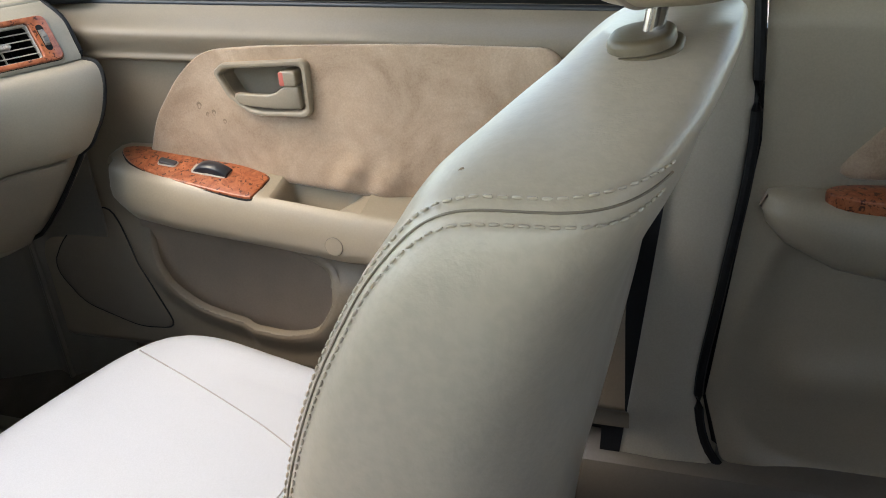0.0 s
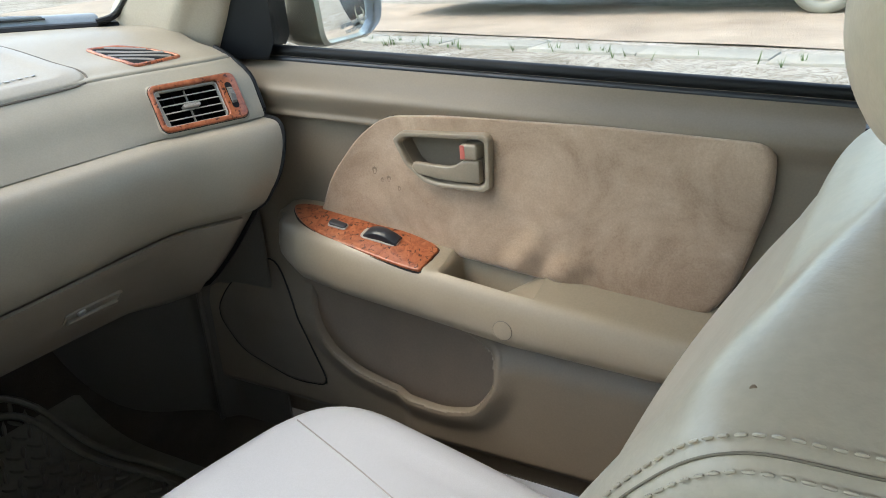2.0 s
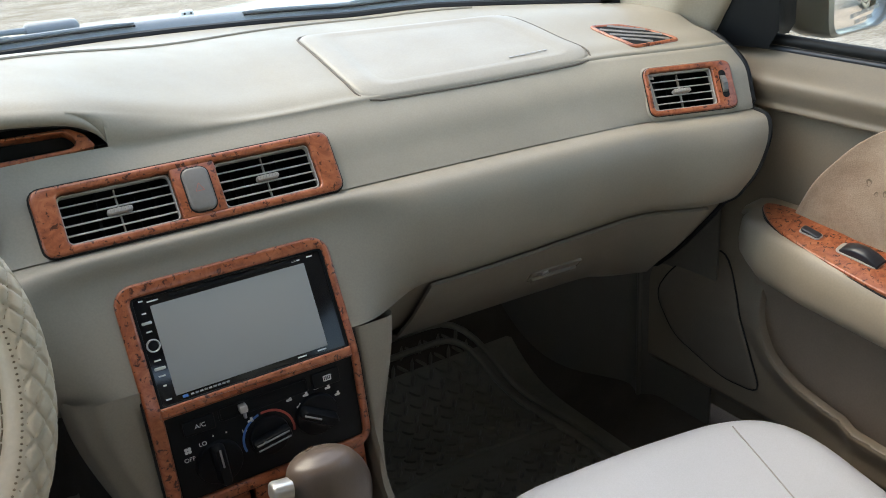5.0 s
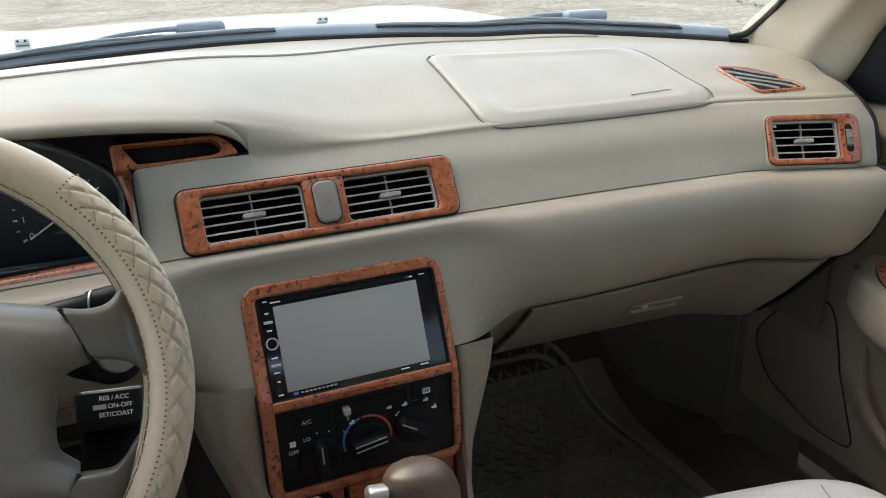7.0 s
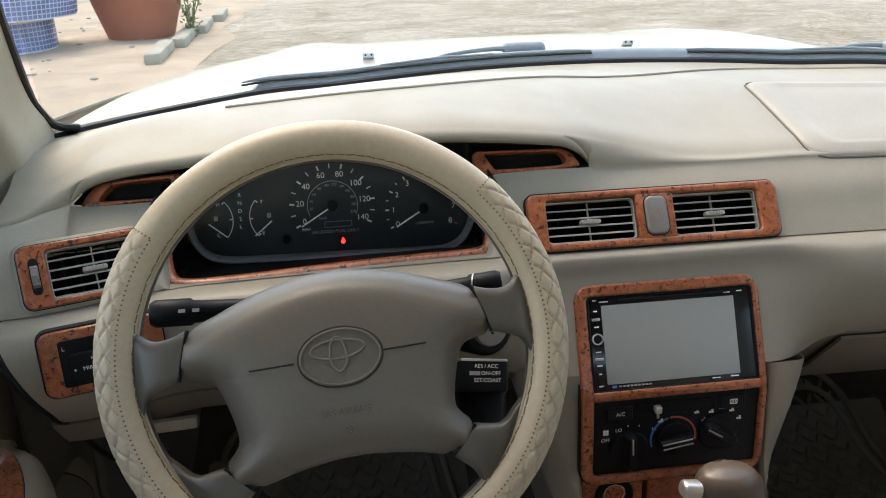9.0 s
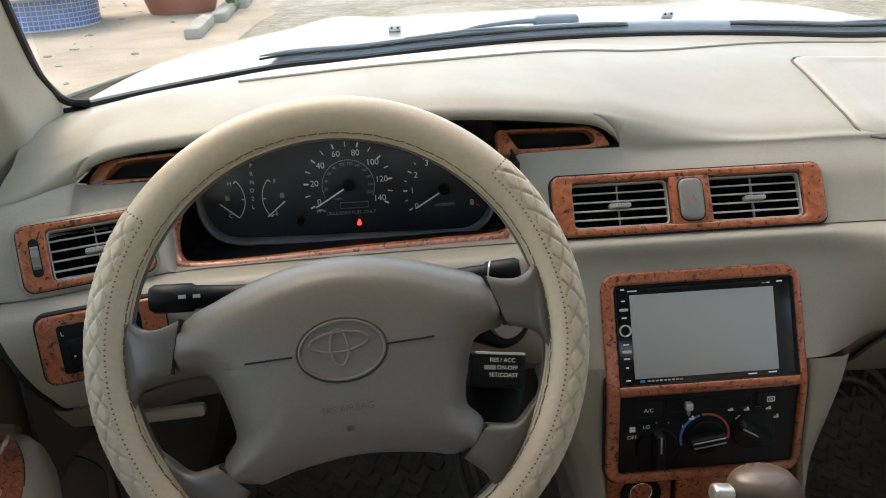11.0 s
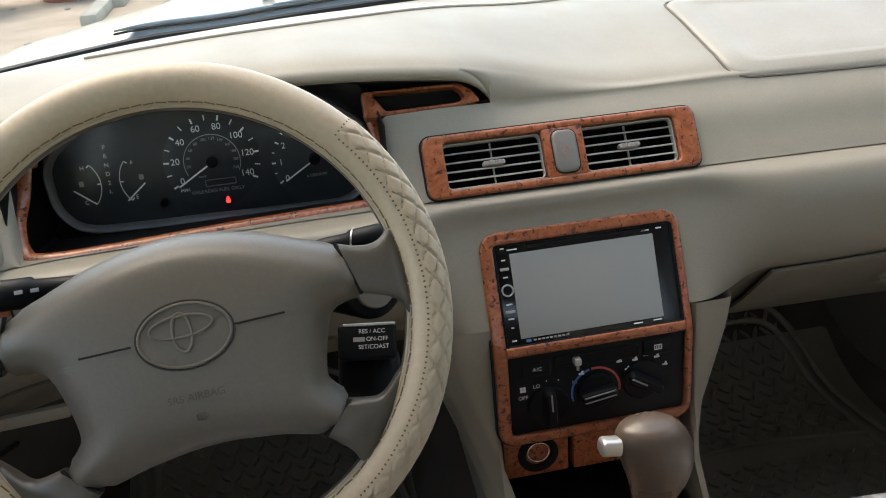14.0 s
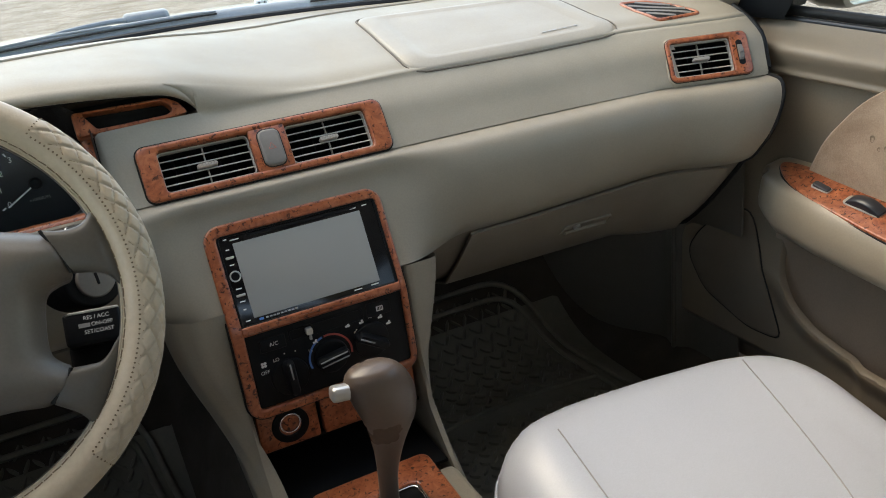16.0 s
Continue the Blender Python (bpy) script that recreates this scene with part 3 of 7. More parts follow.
def dense(outline, n):
    out = []
    for a, b in zip(outline, outline[1:] + outline[:1]):
        k = max(1, int((Vector(b) - Vector(a)).length / n))
        out += [tuple(Vector(a).lerp(Vector(b), i / k)) for i in range(k)]
    return out


_seam = [on_top(p.x, p.y) + Vector((0, 0, 0.0004)) for p in spline([(-0.474, 0.203, 0), (-0.385, 0.207, 0), (-0.255, 0.228, 0), (-0.12, 0.275, 0), (-0.02, 0.321, 0), (0.17, 0.375, 0), (0.33, 0.365, 0), (0.487, 0.311, 0)], 10)]
part("seam", tube(_seam, 0.0013, 6), M_GAP, dash)
part("seam_lip", tube([p + Vector((0, -0.004, 0.0002)) for p in _seam], 0.0019, 6), M_DASH, dash)
AIRBAG = smooth_outline([(0.203, 0.289), (0.190, 0.0800), (0.513, 0.0640), (0.486, 0.232)], 0.026)
_o = dense(AIRBAG, 0.012)
_c = Vector((0.352, 0.165))
_bm = bmesh.new()
_rings = []
for k, lift in ((0.986, 0.0002), (0.978, 0.0022), (0.95, 0.0030), (0.86, 0.0040), (0.83, 0.0038), (0.77, 0.0020), (0.74, 0.0016), (0.6, 0.0022), (0.4, 0.0022), (0.2, 0.0022), (0.03, 0.0022)):
    _rings.append(draped([tuple(_c.lerp(Vector(p), k)) for p in _o], lift))
loft(_bm, _rings, True, False, True)
airbag = part("airbag_cover", _bm, M_AIRBAG, dash, "pale scuffed airbag cover", True, 60)
part("cover_gap", tube(draped(dense(AIRBAG, 0.005), 0.0003), 0.0014, 6, True), M_GROOVE, dash)
for i, w in enumerate((0.006, 0.004, 0.007, 0.003, 0.006, 0.004, 0.005)):
    p = on_top(0.405 + i * 0.0085, 0.098) + Vector((0, 0, 0.0025))
    bar(basis(p, (1, -0.03, 0), (0, 1, 0.1)), 0, 0, w, 0.0035, M_PRINT_DIM, airbag, "print_mark")


# ---- air vents ----
def louvre(m, cx, cy, w, h, parent, tab=True, fins=True, rows=5, wheel=False):
    """One vent opening: a dark box, slats and a moving tab."""
    back = bmesh.new()
    out = rrect(cx, cy, w, h, 0.004)
    loft(back, [[m @ Vector((x, y, z)) for x, y in o] for o, z in ((out, 0.0), (out, -0.05))], True, False, True)
    bmesh.ops.reverse_faces(back, faces=back.faces)
    part("duct", back, M_CAVITY, parent)
    part("opening_edge", rim(m, rrect(cx, cy, w + 0.001, h + 0.001, 0.005), rrect(cx, cy, w - 0.0022, h - 0.0022, 0.004), -0.008, -0.0005, 0.0008), M_SLAT, parent)
    slat = bmesh.new()
    prof = [(-0.0035, 0.0004), (0.000, 0.0008), (0.0018, 0.0006), (0.0024, 0.0), (0.0018, -0.0006), (0.000, -0.0008), (-0.0035, -0.0004)]
    loft(slat, [[Vector((x, y, z)) for z, y in prof] for x in (-w / 2, w / 2)], True, True, True)
    bmesh.ops.recalc_face_normals(slat, faces=slat.faces)
    me = mesh_of("slat", slat, M_SLAT, False)
    gap = h / rows
    for i in range(rows - 1):
        piece("slat", me, m @ Matrix.Translation((cx, cy - h / 2 + gap * (i + 1), -0.0055)) @ Matrix.Rotation(radians(24), 4, "X"), parent)
    if fins:
        fin = mesh_of("fin", block(Matrix.Identity(4), (0.0010, h, 0.010), (0, 0, 0), 0), M_BLACK, False)
        for i in range(5):
            if i == 2:
                continue
            piece("fin", fin, m @ Matrix.Translation((cx - w / 2 + w * (i + 1) / 6, cy, -0.024)) @ Matrix.Rotation(radians(10), 4, "Y"), parent)
    part("link_bar", block(m, (0.0014, h * 0.94, 0.004), (cx, cy, -0.010), 0.0004), M_SLAT, parent)
    if tab:
        t = plate(m @ Matrix.Translation((cx, cy - 0.0005, -0.002)), rrect(0, 0, 0.023, 0.0050, 0.0023), -0.006, 0.0015, 0.0012)
        for k in range(6):
            block(m, (0.0010, 0.0042, 0.0012), (cx - 0.008 + k * 0.0032, cy - 0.0005, -0.0002), 0.0003, t, 1)
        part("tab", t, M_SLAT, parent)


centre = thing("air_vent", CV.translation, "twin central air vents in a burl wood frame with hazard button", "air vent")
_bm = rim(CV, rrect(0, 0, 0.286, 0.064, 0.010), rrect(-0.0005, 0, 0.242, 0.0485, 0.005), -0.004, 0.006, 0.0025)
part("wood_frame", _bm, M_WOOD, centre)
part("frame_shadow_gap", rim(CV, rrect(0, 0, 0.2895, 0.0675, 0.0115), rrect(0, 0, 0.280, 0.058, 0.009), -0.006, 0.0022, 0.001), M_GAP, centre)
part("centre_panel", plate(CV, rrect(0.001, 0, 0.043, 0.0515, 0.003), -0.004, 0.0055, 0.002), M_WOOD, centre)
part("hazard_surround", plate(CV, rrect(0.001, 0, 0.0275, 0.046, 0.009), 0, 0.0065, 0.0008), M_GAP, centre)
part("hazard_button", plate(CV, rrect(0.001, 0, 0.025, 0.0435, 0.008), 0, 0.0095, 0.003), M_HAZARD, centre, "grey hazard button")
_tri = bmesh.new()
for k in (1.0,):
    for a, b in ((90, 210), (210, 330), (330, 90)):
        p, q = (Vector((0.001 + 0.0048 * k * math.cos(radians(c)), 0.0048 * k * math.sin(radians(c)), 0.0096)) for c in (a, b))
        tube([CV @ p, CV @ q], 0.0003, 5, False, _tri)
part("hazard_triangle", _tri, material("faded_red", (0.4, 0.12, 0.09), 0.5), centre)
louvre(CV, -0.0715, 0, 0.1005, 0.046, centre)
louvre(CV, 0.0715, 0, 0.0975, 0.046, centre)

for m, s in ((RV, 1), (LV, -1)):
    v = thing("air_vent", m.translation, "side air vent in a burl wood frame with a thumb wheel", "air vent")
    part("wood_frame", rim(m, rrect(0, 0, 0.1146, 0.0621, 0.009), rrect(-0.0095 * s, 0, 0.0835, 0.0490, 0.004), -0.012, 0.0035, 0.002), M_WOOD, v)
    part("frame_shadow_gap", rim(m, rrect(0, 0, 0.1164, 0.0639, 0.010), rrect(0, 0, 0.111, 0.0585, 0.008), -0.004, 0.0004, 0.0003), M_GAP, v)
    _bm = bmesh.new()
    loft(_bm, [[m @ Vector((x, y, z)) for x, y in rrect(0, 0, 0.1164 + d, 0.0639 + d, 0.010 + d / 2)] for d, z in ((0, -0.004), (0.0, -0.0005), (0.003, -0.0008), (0.012, -0.012), (0.016, -0.03))], True)
    bmesh.ops.recalc_face_normals(_bm, faces=_bm.faces)
    part("padded_surround", _bm, M_DASH, v, "", True, 70)
    part("wheel_slot", plate(m, rrect(0.0435 * s, 0, 0.0090, 0.036, 0.0044), 0, 0.0038, 0.0004), M_CAVITY, v)
    w = bmesh.new()
    wm = m @ Matrix.Translation((0.0435 * s, 0, -0.0085)) @ Matrix.Rotation(radians(90), 4, "Y")
    drum(wm, 0.0165, 0.0165, -0.0034, 0.0034, 24, 0.001, w)
    part("thumb_wheel", w, M_HAZARD, v, "grey thumb wheel")
    for k in range(3):
        part("wheel_rib", block(m, (0.0064, 0.0026, 0.003), (0.0435 * s, -0.008 + 0.008 * k, 0.0072 - abs(k - 1) * 0.002), 0.0008), M_HAZARD, v)
    louvre(m, -0.0095 * s, 0, 0.0825, 0.048, v)

# side-window outlet on the dash top
dv = thing("window_outlet", (0.60, 0.09, 0.80), "small wedge-shaped window demister outlet with a wood rim", "air vent")
DV = smooth_outline([(0.556, 0.134), (0.562, 0.085), (0.567, 0.060), (0.600, 0.050), (0.630, 0.042), (0.616, 0.088), (0.592, 0.117)], 0.009, 5)
if sum(a[0] * b[1] - b[0] * a[1] for a, b in zip(DV, DV[1:] + DV[:1])) < 0:
    DV.reverse()
DV = dense(DV, 0.006)
_in = inset(DV, 0.0038)
_rr = [draped(o, l) for o, l in ((inset(DV, -0.0012), 0.0002), (inset(DV, -0.0008), 0.0016), (inset(DV, 0.001), 0.0024), (inset(DV, 0.0028), 0.0022), (_in, 0.0012))]
_bm = bmesh.new()
loft(_bm, _rr, True)
part("rim", _bm, M_WOOD, dv, "thin burl wood rim", True, 70)
_cen2 = Vector((sum(p[0] for p in _in) / len(_in), sum(p[1] for p in _in) / len(_in)))
_bm = bmesh.new()
loft(_bm, [draped([tuple(_cen2.lerp(Vector(p), k)) for p in _in], 0.0012) for k in (1, 0.7, 0.4, 0.05)], True, False, True)
part("duct", _bm, M_CAVITY, dv)
_u, _n = Vector((0.72, -0.69)), Vector((0.69, 0.72))
for off in (-0.0165, -0.0055, 0.0055, 0.0165):
    ts = []
    for a, b in zip(_in, _in[1:] + _in[:1]):
        da, db = (Vector(a) - _cen2).dot(_n) - off, (Vector(b) - _cen2).dot(_n) - off
        if da * db < 0:
            ts.append((Vector(a).lerp(Vector(b), da / (da - db)) - _cen2).dot(_u))
    if len(ts) >= 2:
        line = [_cen2 + _n * off + _u * t for t in steps(min(ts), max(ts), 8)]
        _bm = bmesh.new()
        loft(_bm, [[on_top(*(q + _n * d)) + Vector((0, 0, l)) for q in line] for d, l in ((-0.0016, 0.0011), (-0.0016, 0.0018), (0.0018, 0.0024), (0.0018, 0.0011))], False)
        part("slat", _bm, M_HAZARD, dv)

# ---- centre stack ----
_st = [Vector((0, 0.0065, 0.674))]
for i in range(240):
    s = i * 0.001
    a = radians(lerp(24.6, 4.0, smooth01(0.112, 0.132, s)))
    _st.append(_st[-1] + Vector((0, -math.sin(a), -math.cos(a))) * 0.001)


def stack_frame(s, x=0.0):
    """The frame on the stack's face at s metres below its top edge."""
    i = max(0, min(238, int(s * 1000)))
    d = (_st[i] - _st[i + 1]).normalized()
    return basis(_st[i] + (d * -(s - i * 0.001)) + Vector((x, 0, 0)), (1, 0, 0), d)


def bent(bm):
    """Lays a bmesh built flat (x, -s, out) on the bent face of the stack."""
    for v in bm.verts:
        f = stack_frame(-v.co.y)
        v.co = f @ Vector((v.co.x, 0, v.co.z))
    return bm


I4 = Matrix.Identity(4)


stack = thing("centre_stack", (0, -0.03, 0.57), "burl wood centre stack surround with heater control panel", "dashboard panel")
_up = dense(rrect(-0.0035, -0.113, 0.209, 0.226, 0.019, 6), 0.008)


def ringed(outer, hole, z0, z1, bevel):
    """A flat frame whose inner outline is matched point by point to the outer one."""
    c = Vector(((min(p[0] for p in hole) + max(p[0] for p in hole)) / 2, (min(p[1] for p in hole) + max(p[1] for p in hole)) / 2))
    w, h = max(p[0] for p in hole) - c.x, max(p[1] for p in hole) - c.y
    W, H = max(p[0] for p in outer) - min(p[0] for p in outer), max(p[1] for p in outer) - min(p[1] for p in outer)
    oc = Vector(((min(p[0] for p in outer) + max(p[0] for p in outer)) / 2, (min(p[1] for p in outer) + max(p[1] for p in outer)) / 2))
    inner = [(c.x + max(-w, min(w, (p[0] - oc.x) * 2 * w / W * 1.04)), c.y + max(-h, min(h, (p[1] - oc.y) * 2 * h / H * 1.04))) for p in outer]
    return rim(I4, outer, inner, z0, z1, bevel)


part("wood_surround", bent(ringed(_up, [(-0.0942, -0.2150), (0.0928, -0.0130)], -0.006, 0.0058, 0.003)), M_WOOD, stack, "", True, 50)
_cb = dense(rrect(-0.0006, -0.1200, 0.190, 0.0100, 0.0015, 2), 0.008)
part("cross_bar", bent(plate(I4, _cb, -0.006, 0.0054, 0.0022)), M_WOOD, stack, "", True, 50)
_og = dense(rrect(-0.0035, -0.113, 0.2130, 0.230, 0.021, 6), 0.008)
part("surround_gap", bent(rim(I4, _og, inset(_og, 0.0055), -0.008, 0.002, 0.001)), M_GAP, stack)

# head unit
hu = thing("car_stereo", (0, -0.02, 0.62), "black double-width car stereo, blank touch screen with a painted grey reflection", "car stereo")
HU = stack_frame(0.0645, -0.0008)
part("face", plate(HU, rrect(0, 0, 0.187, 0.103, 0.003), -0.01, 0.0025, 0.001), M_GLOSSBLACK, hu)
part("bezel", rim(HU, rrect(0, 0, 0.188, 0.104, 0.003), rrect(0, 0, 0.182, 0.099, 0.002), -0.004, 0.0042, 0.001), M_BLACK, hu)
part("screen", plate(HU, rrect(-0.0022, -0.0010, 0.1500, 0.0850, 0.0008), 0, 0.0031, 0.0003), M_SCREEN, hu, "blank glass screen with its grey reflection painted in")
part("slot", plate(HU, rrect(0.004, 0.0462, 0.125, 0.0026, 0.001), 0, 0.0029, 0.0003), M_CAVITY, hu)
for y, w, k in ((0.0475, 0.004, 0), (0.036, 0.004, 0), (0.027, 0.009, 1), (0.019, 0.005, 0), (-0.008, 0.006, 0), (-0.0155, 0.010, 1), (-0.0225, 0.006, 0), (-0.0315, 0.003, 0), (-0.0445, 0.005, 0)):
    if k:
        part("button", plate(HU, rrect(-0.0840, y, w, 0.0028, 0.001), 0.002, 0.0040, 0.0006), M_SILVER, hu, "silver button")
    else:
        bar(HU, -0.0840, y, w, 0.0014, M_PRINT, hu, "print_mark", 0.0029)
part("knob_ring", rim(HU @ Matrix.Translation((-0.0840, 0.006, 0)), [(0.0062 * math.cos(2 * math.pi * i / 28), 0.0062 * math.sin(2 * math.pi * i / 28)) for i in range(28)], [(0.0048 * math.cos(2 * math.pi * i / 28), 0.0048 * math.sin(2 * math.pi * i / 28)) for i in range(28)], 0.002, 0.0055, 0.0005), M_SILVER, hu, "silver dial ring")
part("knob", drum(HU @ Matrix.Translation((-0.0840, 0.006, 0)), 0.0046, 0.0044, 0.002, 0.0050, 24, 0.0008), M_BLACK, hu)
for x, y, w in ((-0.074, 0.0455, 0.010), (0.0655, 0.0455, 0.008), (0.080, 0.0462, 0.006), (0.045, -0.0462, 0.009), (0.066, -0.0458, 0.009)):
    bar(HU, x, y, w, 0.0013, M_PRINT, hu, "print_mark", 0.0029)
bar(HU, -0.0695, -0.0462, 0.005, 0.0026, M_BLUE, hu, "print_mark", 0.0029)
for i in range(9):
    bar(HU, -0.063 + 0.0042 * i, -0.0462, 0.0030, 0.0016, M_PRINT_DIM, hu, "print_mark", 0.0029)

# heater panel
CP = stack_frame(0.169)
heater = part("heater_panel", plate(CP, rrect(-0.0007, 0, 0.1885, 0.0915, 0.004), -0.012, 0.001, 0.0008), M_BLACK, stack, "black heater control panel")


def at_panel(x, y):
    return CP @ Matrix.Translation((x, y, 0.001))


def pushbutton(x, y, w, h):
    part("button_gap", plate(at_panel(x, y), rrect(0, 0, w + 0.002, h + 0.002, 0.002), -0.002, 0.0003, 0.0001), M_GAP, heater)
    return part("button", plate(at_panel(x, y), rrect(0, 0, w, h, 0.0015), -0.002, 0.0022, 0.0007), M_BLACK, heater)


pushbutton(-0.0655, 0.0275, 0.029, 0.015)
lettering("A/C", at_panel(-0.0645, 0.0275) @ Matrix.Translation((0, 0, 0.0022)), 0.0062, M_PRINT, heater)
pushbutton(0.0625, 0.0305, 0.029, 0.0165)
part("demist_symbol", rim(at_panel(0.0635, 0.0305), rrect(0, 0, 0.0085, 0.006, 0.0008), rrect(0, 0, 0.0065, 0.004, 0.0006), 0.002, 0.0026, 0.0001), M_PRINT, heater)
for k in (-1, 0, 1):
    bar(at_panel(0.0635 + 0.0019 * k, 0.0305), 0, 0, 0.0007, 0.0032, M_PRINT, heater, "print_mark", 0.0026)
part("slider_slot", plate(at_panel(-0.0015, 0.0300), rrect(0, 0, 0.088, 0.0125, 0.002), -0.002, 0.0006, 0.0003), M_CAVITY, heater)
part("slider_channel", rim(at_panel(-0.0015, 0.0300), rrect(0, 0, 0.090, 0.0145, 0.003), rrect(0, 0, 0.086, 0.011, 0.002), -0.002, 0.0015, 0.0006), M_BLACK, heater)
part("slider", block(at_panel(-0.0235, 0.0305), (0.0075, 0.0075, 0.010), (0, 0, 0.003), 0.0012), M_SILVER, heater, "silver slider")
part("slider_pointer", block(at_panel(-0.0225, 0.0235), (0.0028, 0.009, 0.004), (0, 0, 0.002), 0.0006), M_PRINT_DIM, heater)
for x, y, r, turn, flat in ((-0.0540, -0.0165, 0.0225, 92, 0), (-0.0030, -0.0085, 0.0205, 8, 1), (0.0475, -0.0045, 0.0225, 148, 0)):
    k = part("knob", drum(at_panel(x, y), r, r * 0.96, -0.001, 0.0042, 40, 0.001), M_BLACK, heater)
    a = radians(turn)
    gm = at_panel(x, y) @ Matrix.Rotation(a, 4, "Z")
    if flat:
        part("grip", block(gm, (r * 1.86, 0.0115, 0.014), (0, 0, 0.008), 0.003), M_BLACK, k)
        for d in (-0.0028, 0.0028):
            part("index_line", block(gm, (r * 1.65, 0.0016, 0.0010), (0, d, 0.0152), 0.0003), M_PRINT_DIM, k)
    else:
        g = bmesh.new()
        loft(g, [[gm @ Vector((px * r, py * r, z)) for px, py in o] for o, z in ((rrect(0, 0, 1.9, 0.62, 0.25), 0.002), (rrect(0.03, 0, 1.86, 0.5, 0.22), 0.012), (rrect(0.06, 0, 1.7, 0.34, 0.15), 0.0165))], True, True, True)
        part("grip", g, M_BLACK, k, "", True, 40)
        part("index_line", block(gm, (r * 0.85, 0.0018, 0.0010), (r * 0.48, 0, 0.0166), 0.0003), M_PRINT_DIM, k)
TM = at_panel(-0.0030, -0.0085)
part("cold_arc", arc_band(TM, 0.0245, 0.0268, 105, 200), M_BLUE, heater, "blue cold arc")
part("warm_arc", arc_band(TM, 0.0245, 0.0268, -10, 100), M_REDPRINT, heater, "red warm arc")
lettering("OFF", at_panel(-0.0800, -0.0040), 0.0060, M_PRINT, heater)
lettering("LO", at_panel(-0.0655, 0.0070), 0.0058, M_PRINT, heater)
lettering("HI", at_panel(-0.0255, 0.0050), 0.0050, M_PRINT, heater)
for x, y in ((-0.055, 0.0115), (-0.0425, 0.0105)):
    part("dot", drum(at_panel(x, y), 0.0008, 0.0008, 0, 0.0004, 12), M_PRINT, heater)
# fan and airflow symbols as small plain marks
for k in range(4):
    a = radians(45 + 90 * k)
    part("fan_blade", drum(at_panel(-0.0800 + 0.0022 * math.cos(a), 0.0055 + 0.0022 * math.sin(a)), 0.0017, 0.0017, 0, 0.0004, 10), M_PRINT, heater)
for x, y in ((-0.018, 0.0130), (0.0225, 0.0200), (0.0315, 0.0095), (0.0395, 0.0190), (0.0515, 0.0225), (0.0630, 0.0185), (0.0720, 0.0080)):
    s = bmesh.new()
    plate(at_panel(x, y), rrect(0, 0, 0.0060, 0.0024, 0.0011), 0, 0.0004, 0.0001, s)
    plate(at_panel(x + 0.0010, y + 0.0022), rrect(0, 0, 0.0026, 0.0026, 0.0012), 0, 0.0004, 0.0001, s)
    part("airflow_symbol", s, M_PRINT, heater)

# side trims of the stack and the console walls below it
def yf(z):
    pts = [(0.585, -0.0385), (0.52, -0.043), (0.466, -0.048), (0.41, -0.068), (0.364, -0.103), (0.32, -0.140), (0.25, -0.20), (0.15, -0.26)]
    for (z0, y0), (z1, y1) in zip(pts[:-1], pts[1:]):
        if z >= z1:
            return lerp(y0, y1, (z0 - z) / (z0 - z1))
    return pts[-1][1]


def xo(z):
    return lerp(0.112, 0.152, smooth01(0.40, 0.60, z)) + 0.012 * smooth01(0.40, 0.2, z)


def trim_side(sx):
    def fn(u, v):
        z = lerp(0.5845 if sx > 0 else 0.590, 0.15, v)
        inner, out, y = 0.1045, xo(z) if sx > 0 else lerp(0.122, 0.172, smooth01(0.36, 0.58, z)), yf(z)
        back = 0.0 if sx > 0 else 0.020
        pts = [(inner, y + 0.03), (inner, y + 0.004), (inner + 0.004, y), (out - 0.010 - back, y + 0.001), (out - 0.003 - back * 0.4, y + 0.004 + back * 0.5), (out, y + 0.012 + back), (out - 0.004, y + 0.06), (out - 0.010, 0.20)]
        k = u * (len(pts) - 1)
        i = min(len(pts) - 2, int(k))
        return Vector((sx * lerp(pts[i][0], pts[i + 1][0], k - i), lerp(pts[i][1], pts[i + 1][1], k - i), z))
    return fn


console = thing("centre_console", (0, -0.3, 0.15), "beige centre console with wood trim round the gear selector", "console")
for sx in (-1, 1):
    bm = sheet(trim_side(sx), steps(0, 1, 28), steps(0, 1, 60))
    part("side_trim", bm, M_FASCIA, console, "", True, 55)
# lighter panel, cubby and selector surround
LP = basis((-0.001, -0.034, 0.427), (1, 0, 0), (0, 0.03, 1))
part("lighter_panel", plate(LP, rrect(-0.0640, 0.001, 0.0720, 0.051, 0.003), -0.006, 0.004, 0.0015), M_WOOD, console, "burl wood panel round the lighter socket")
part("ashtray_panel", plate(LP, rrect(0.0380, 0.001, 0.122, 0.051, 0.003), -0.006, 0.005, 0.0015), M_WOOD, console, "burl wood ashtray lid")
_c28 = [(math.cos(2 * math.pi * i / 32), math.sin(2 * math.pi * i / 32)) for i in range(32)]
LM = LP @ Matrix.Translation((-0.0620, 0.003, 0.004))
socket = part("lighter_socket", rim(LM, [(0.0225 * a, 0.0225 * b) for a, b in _c28], [(0.0135 * a, 0.0135 * b) for a, b in _c28], -0.004, 0.0025, 0.001), M_BLACK, console, "round socket")
_bm = bmesh.new()
loft(_bm, [[LM @ Vector((r * a, r * b, z)) for a, b in _c28] for r, z in ((0.0135, 0.001), (0.0130, -0.0015))], True, False, True)
part("socket_floor", _bm, M_CAVITY, socket)
part("chrome_ring", rim(LM @ Matrix.Translation((0, 0.003, 0)), [(0.0128 * a, 0.0128 * b) for a, b in _c28], [(0.0108 * a, 0.0108 * b) for a, b in _c28], -0.001, 0.003, 0.0007), M_CHROME, socket, "chrome ring")
part("cubby_wall", block(I4, (0.206, 0.004, 0.075), (0, 0.055, 0.37), 0), M_CAVITY, console)
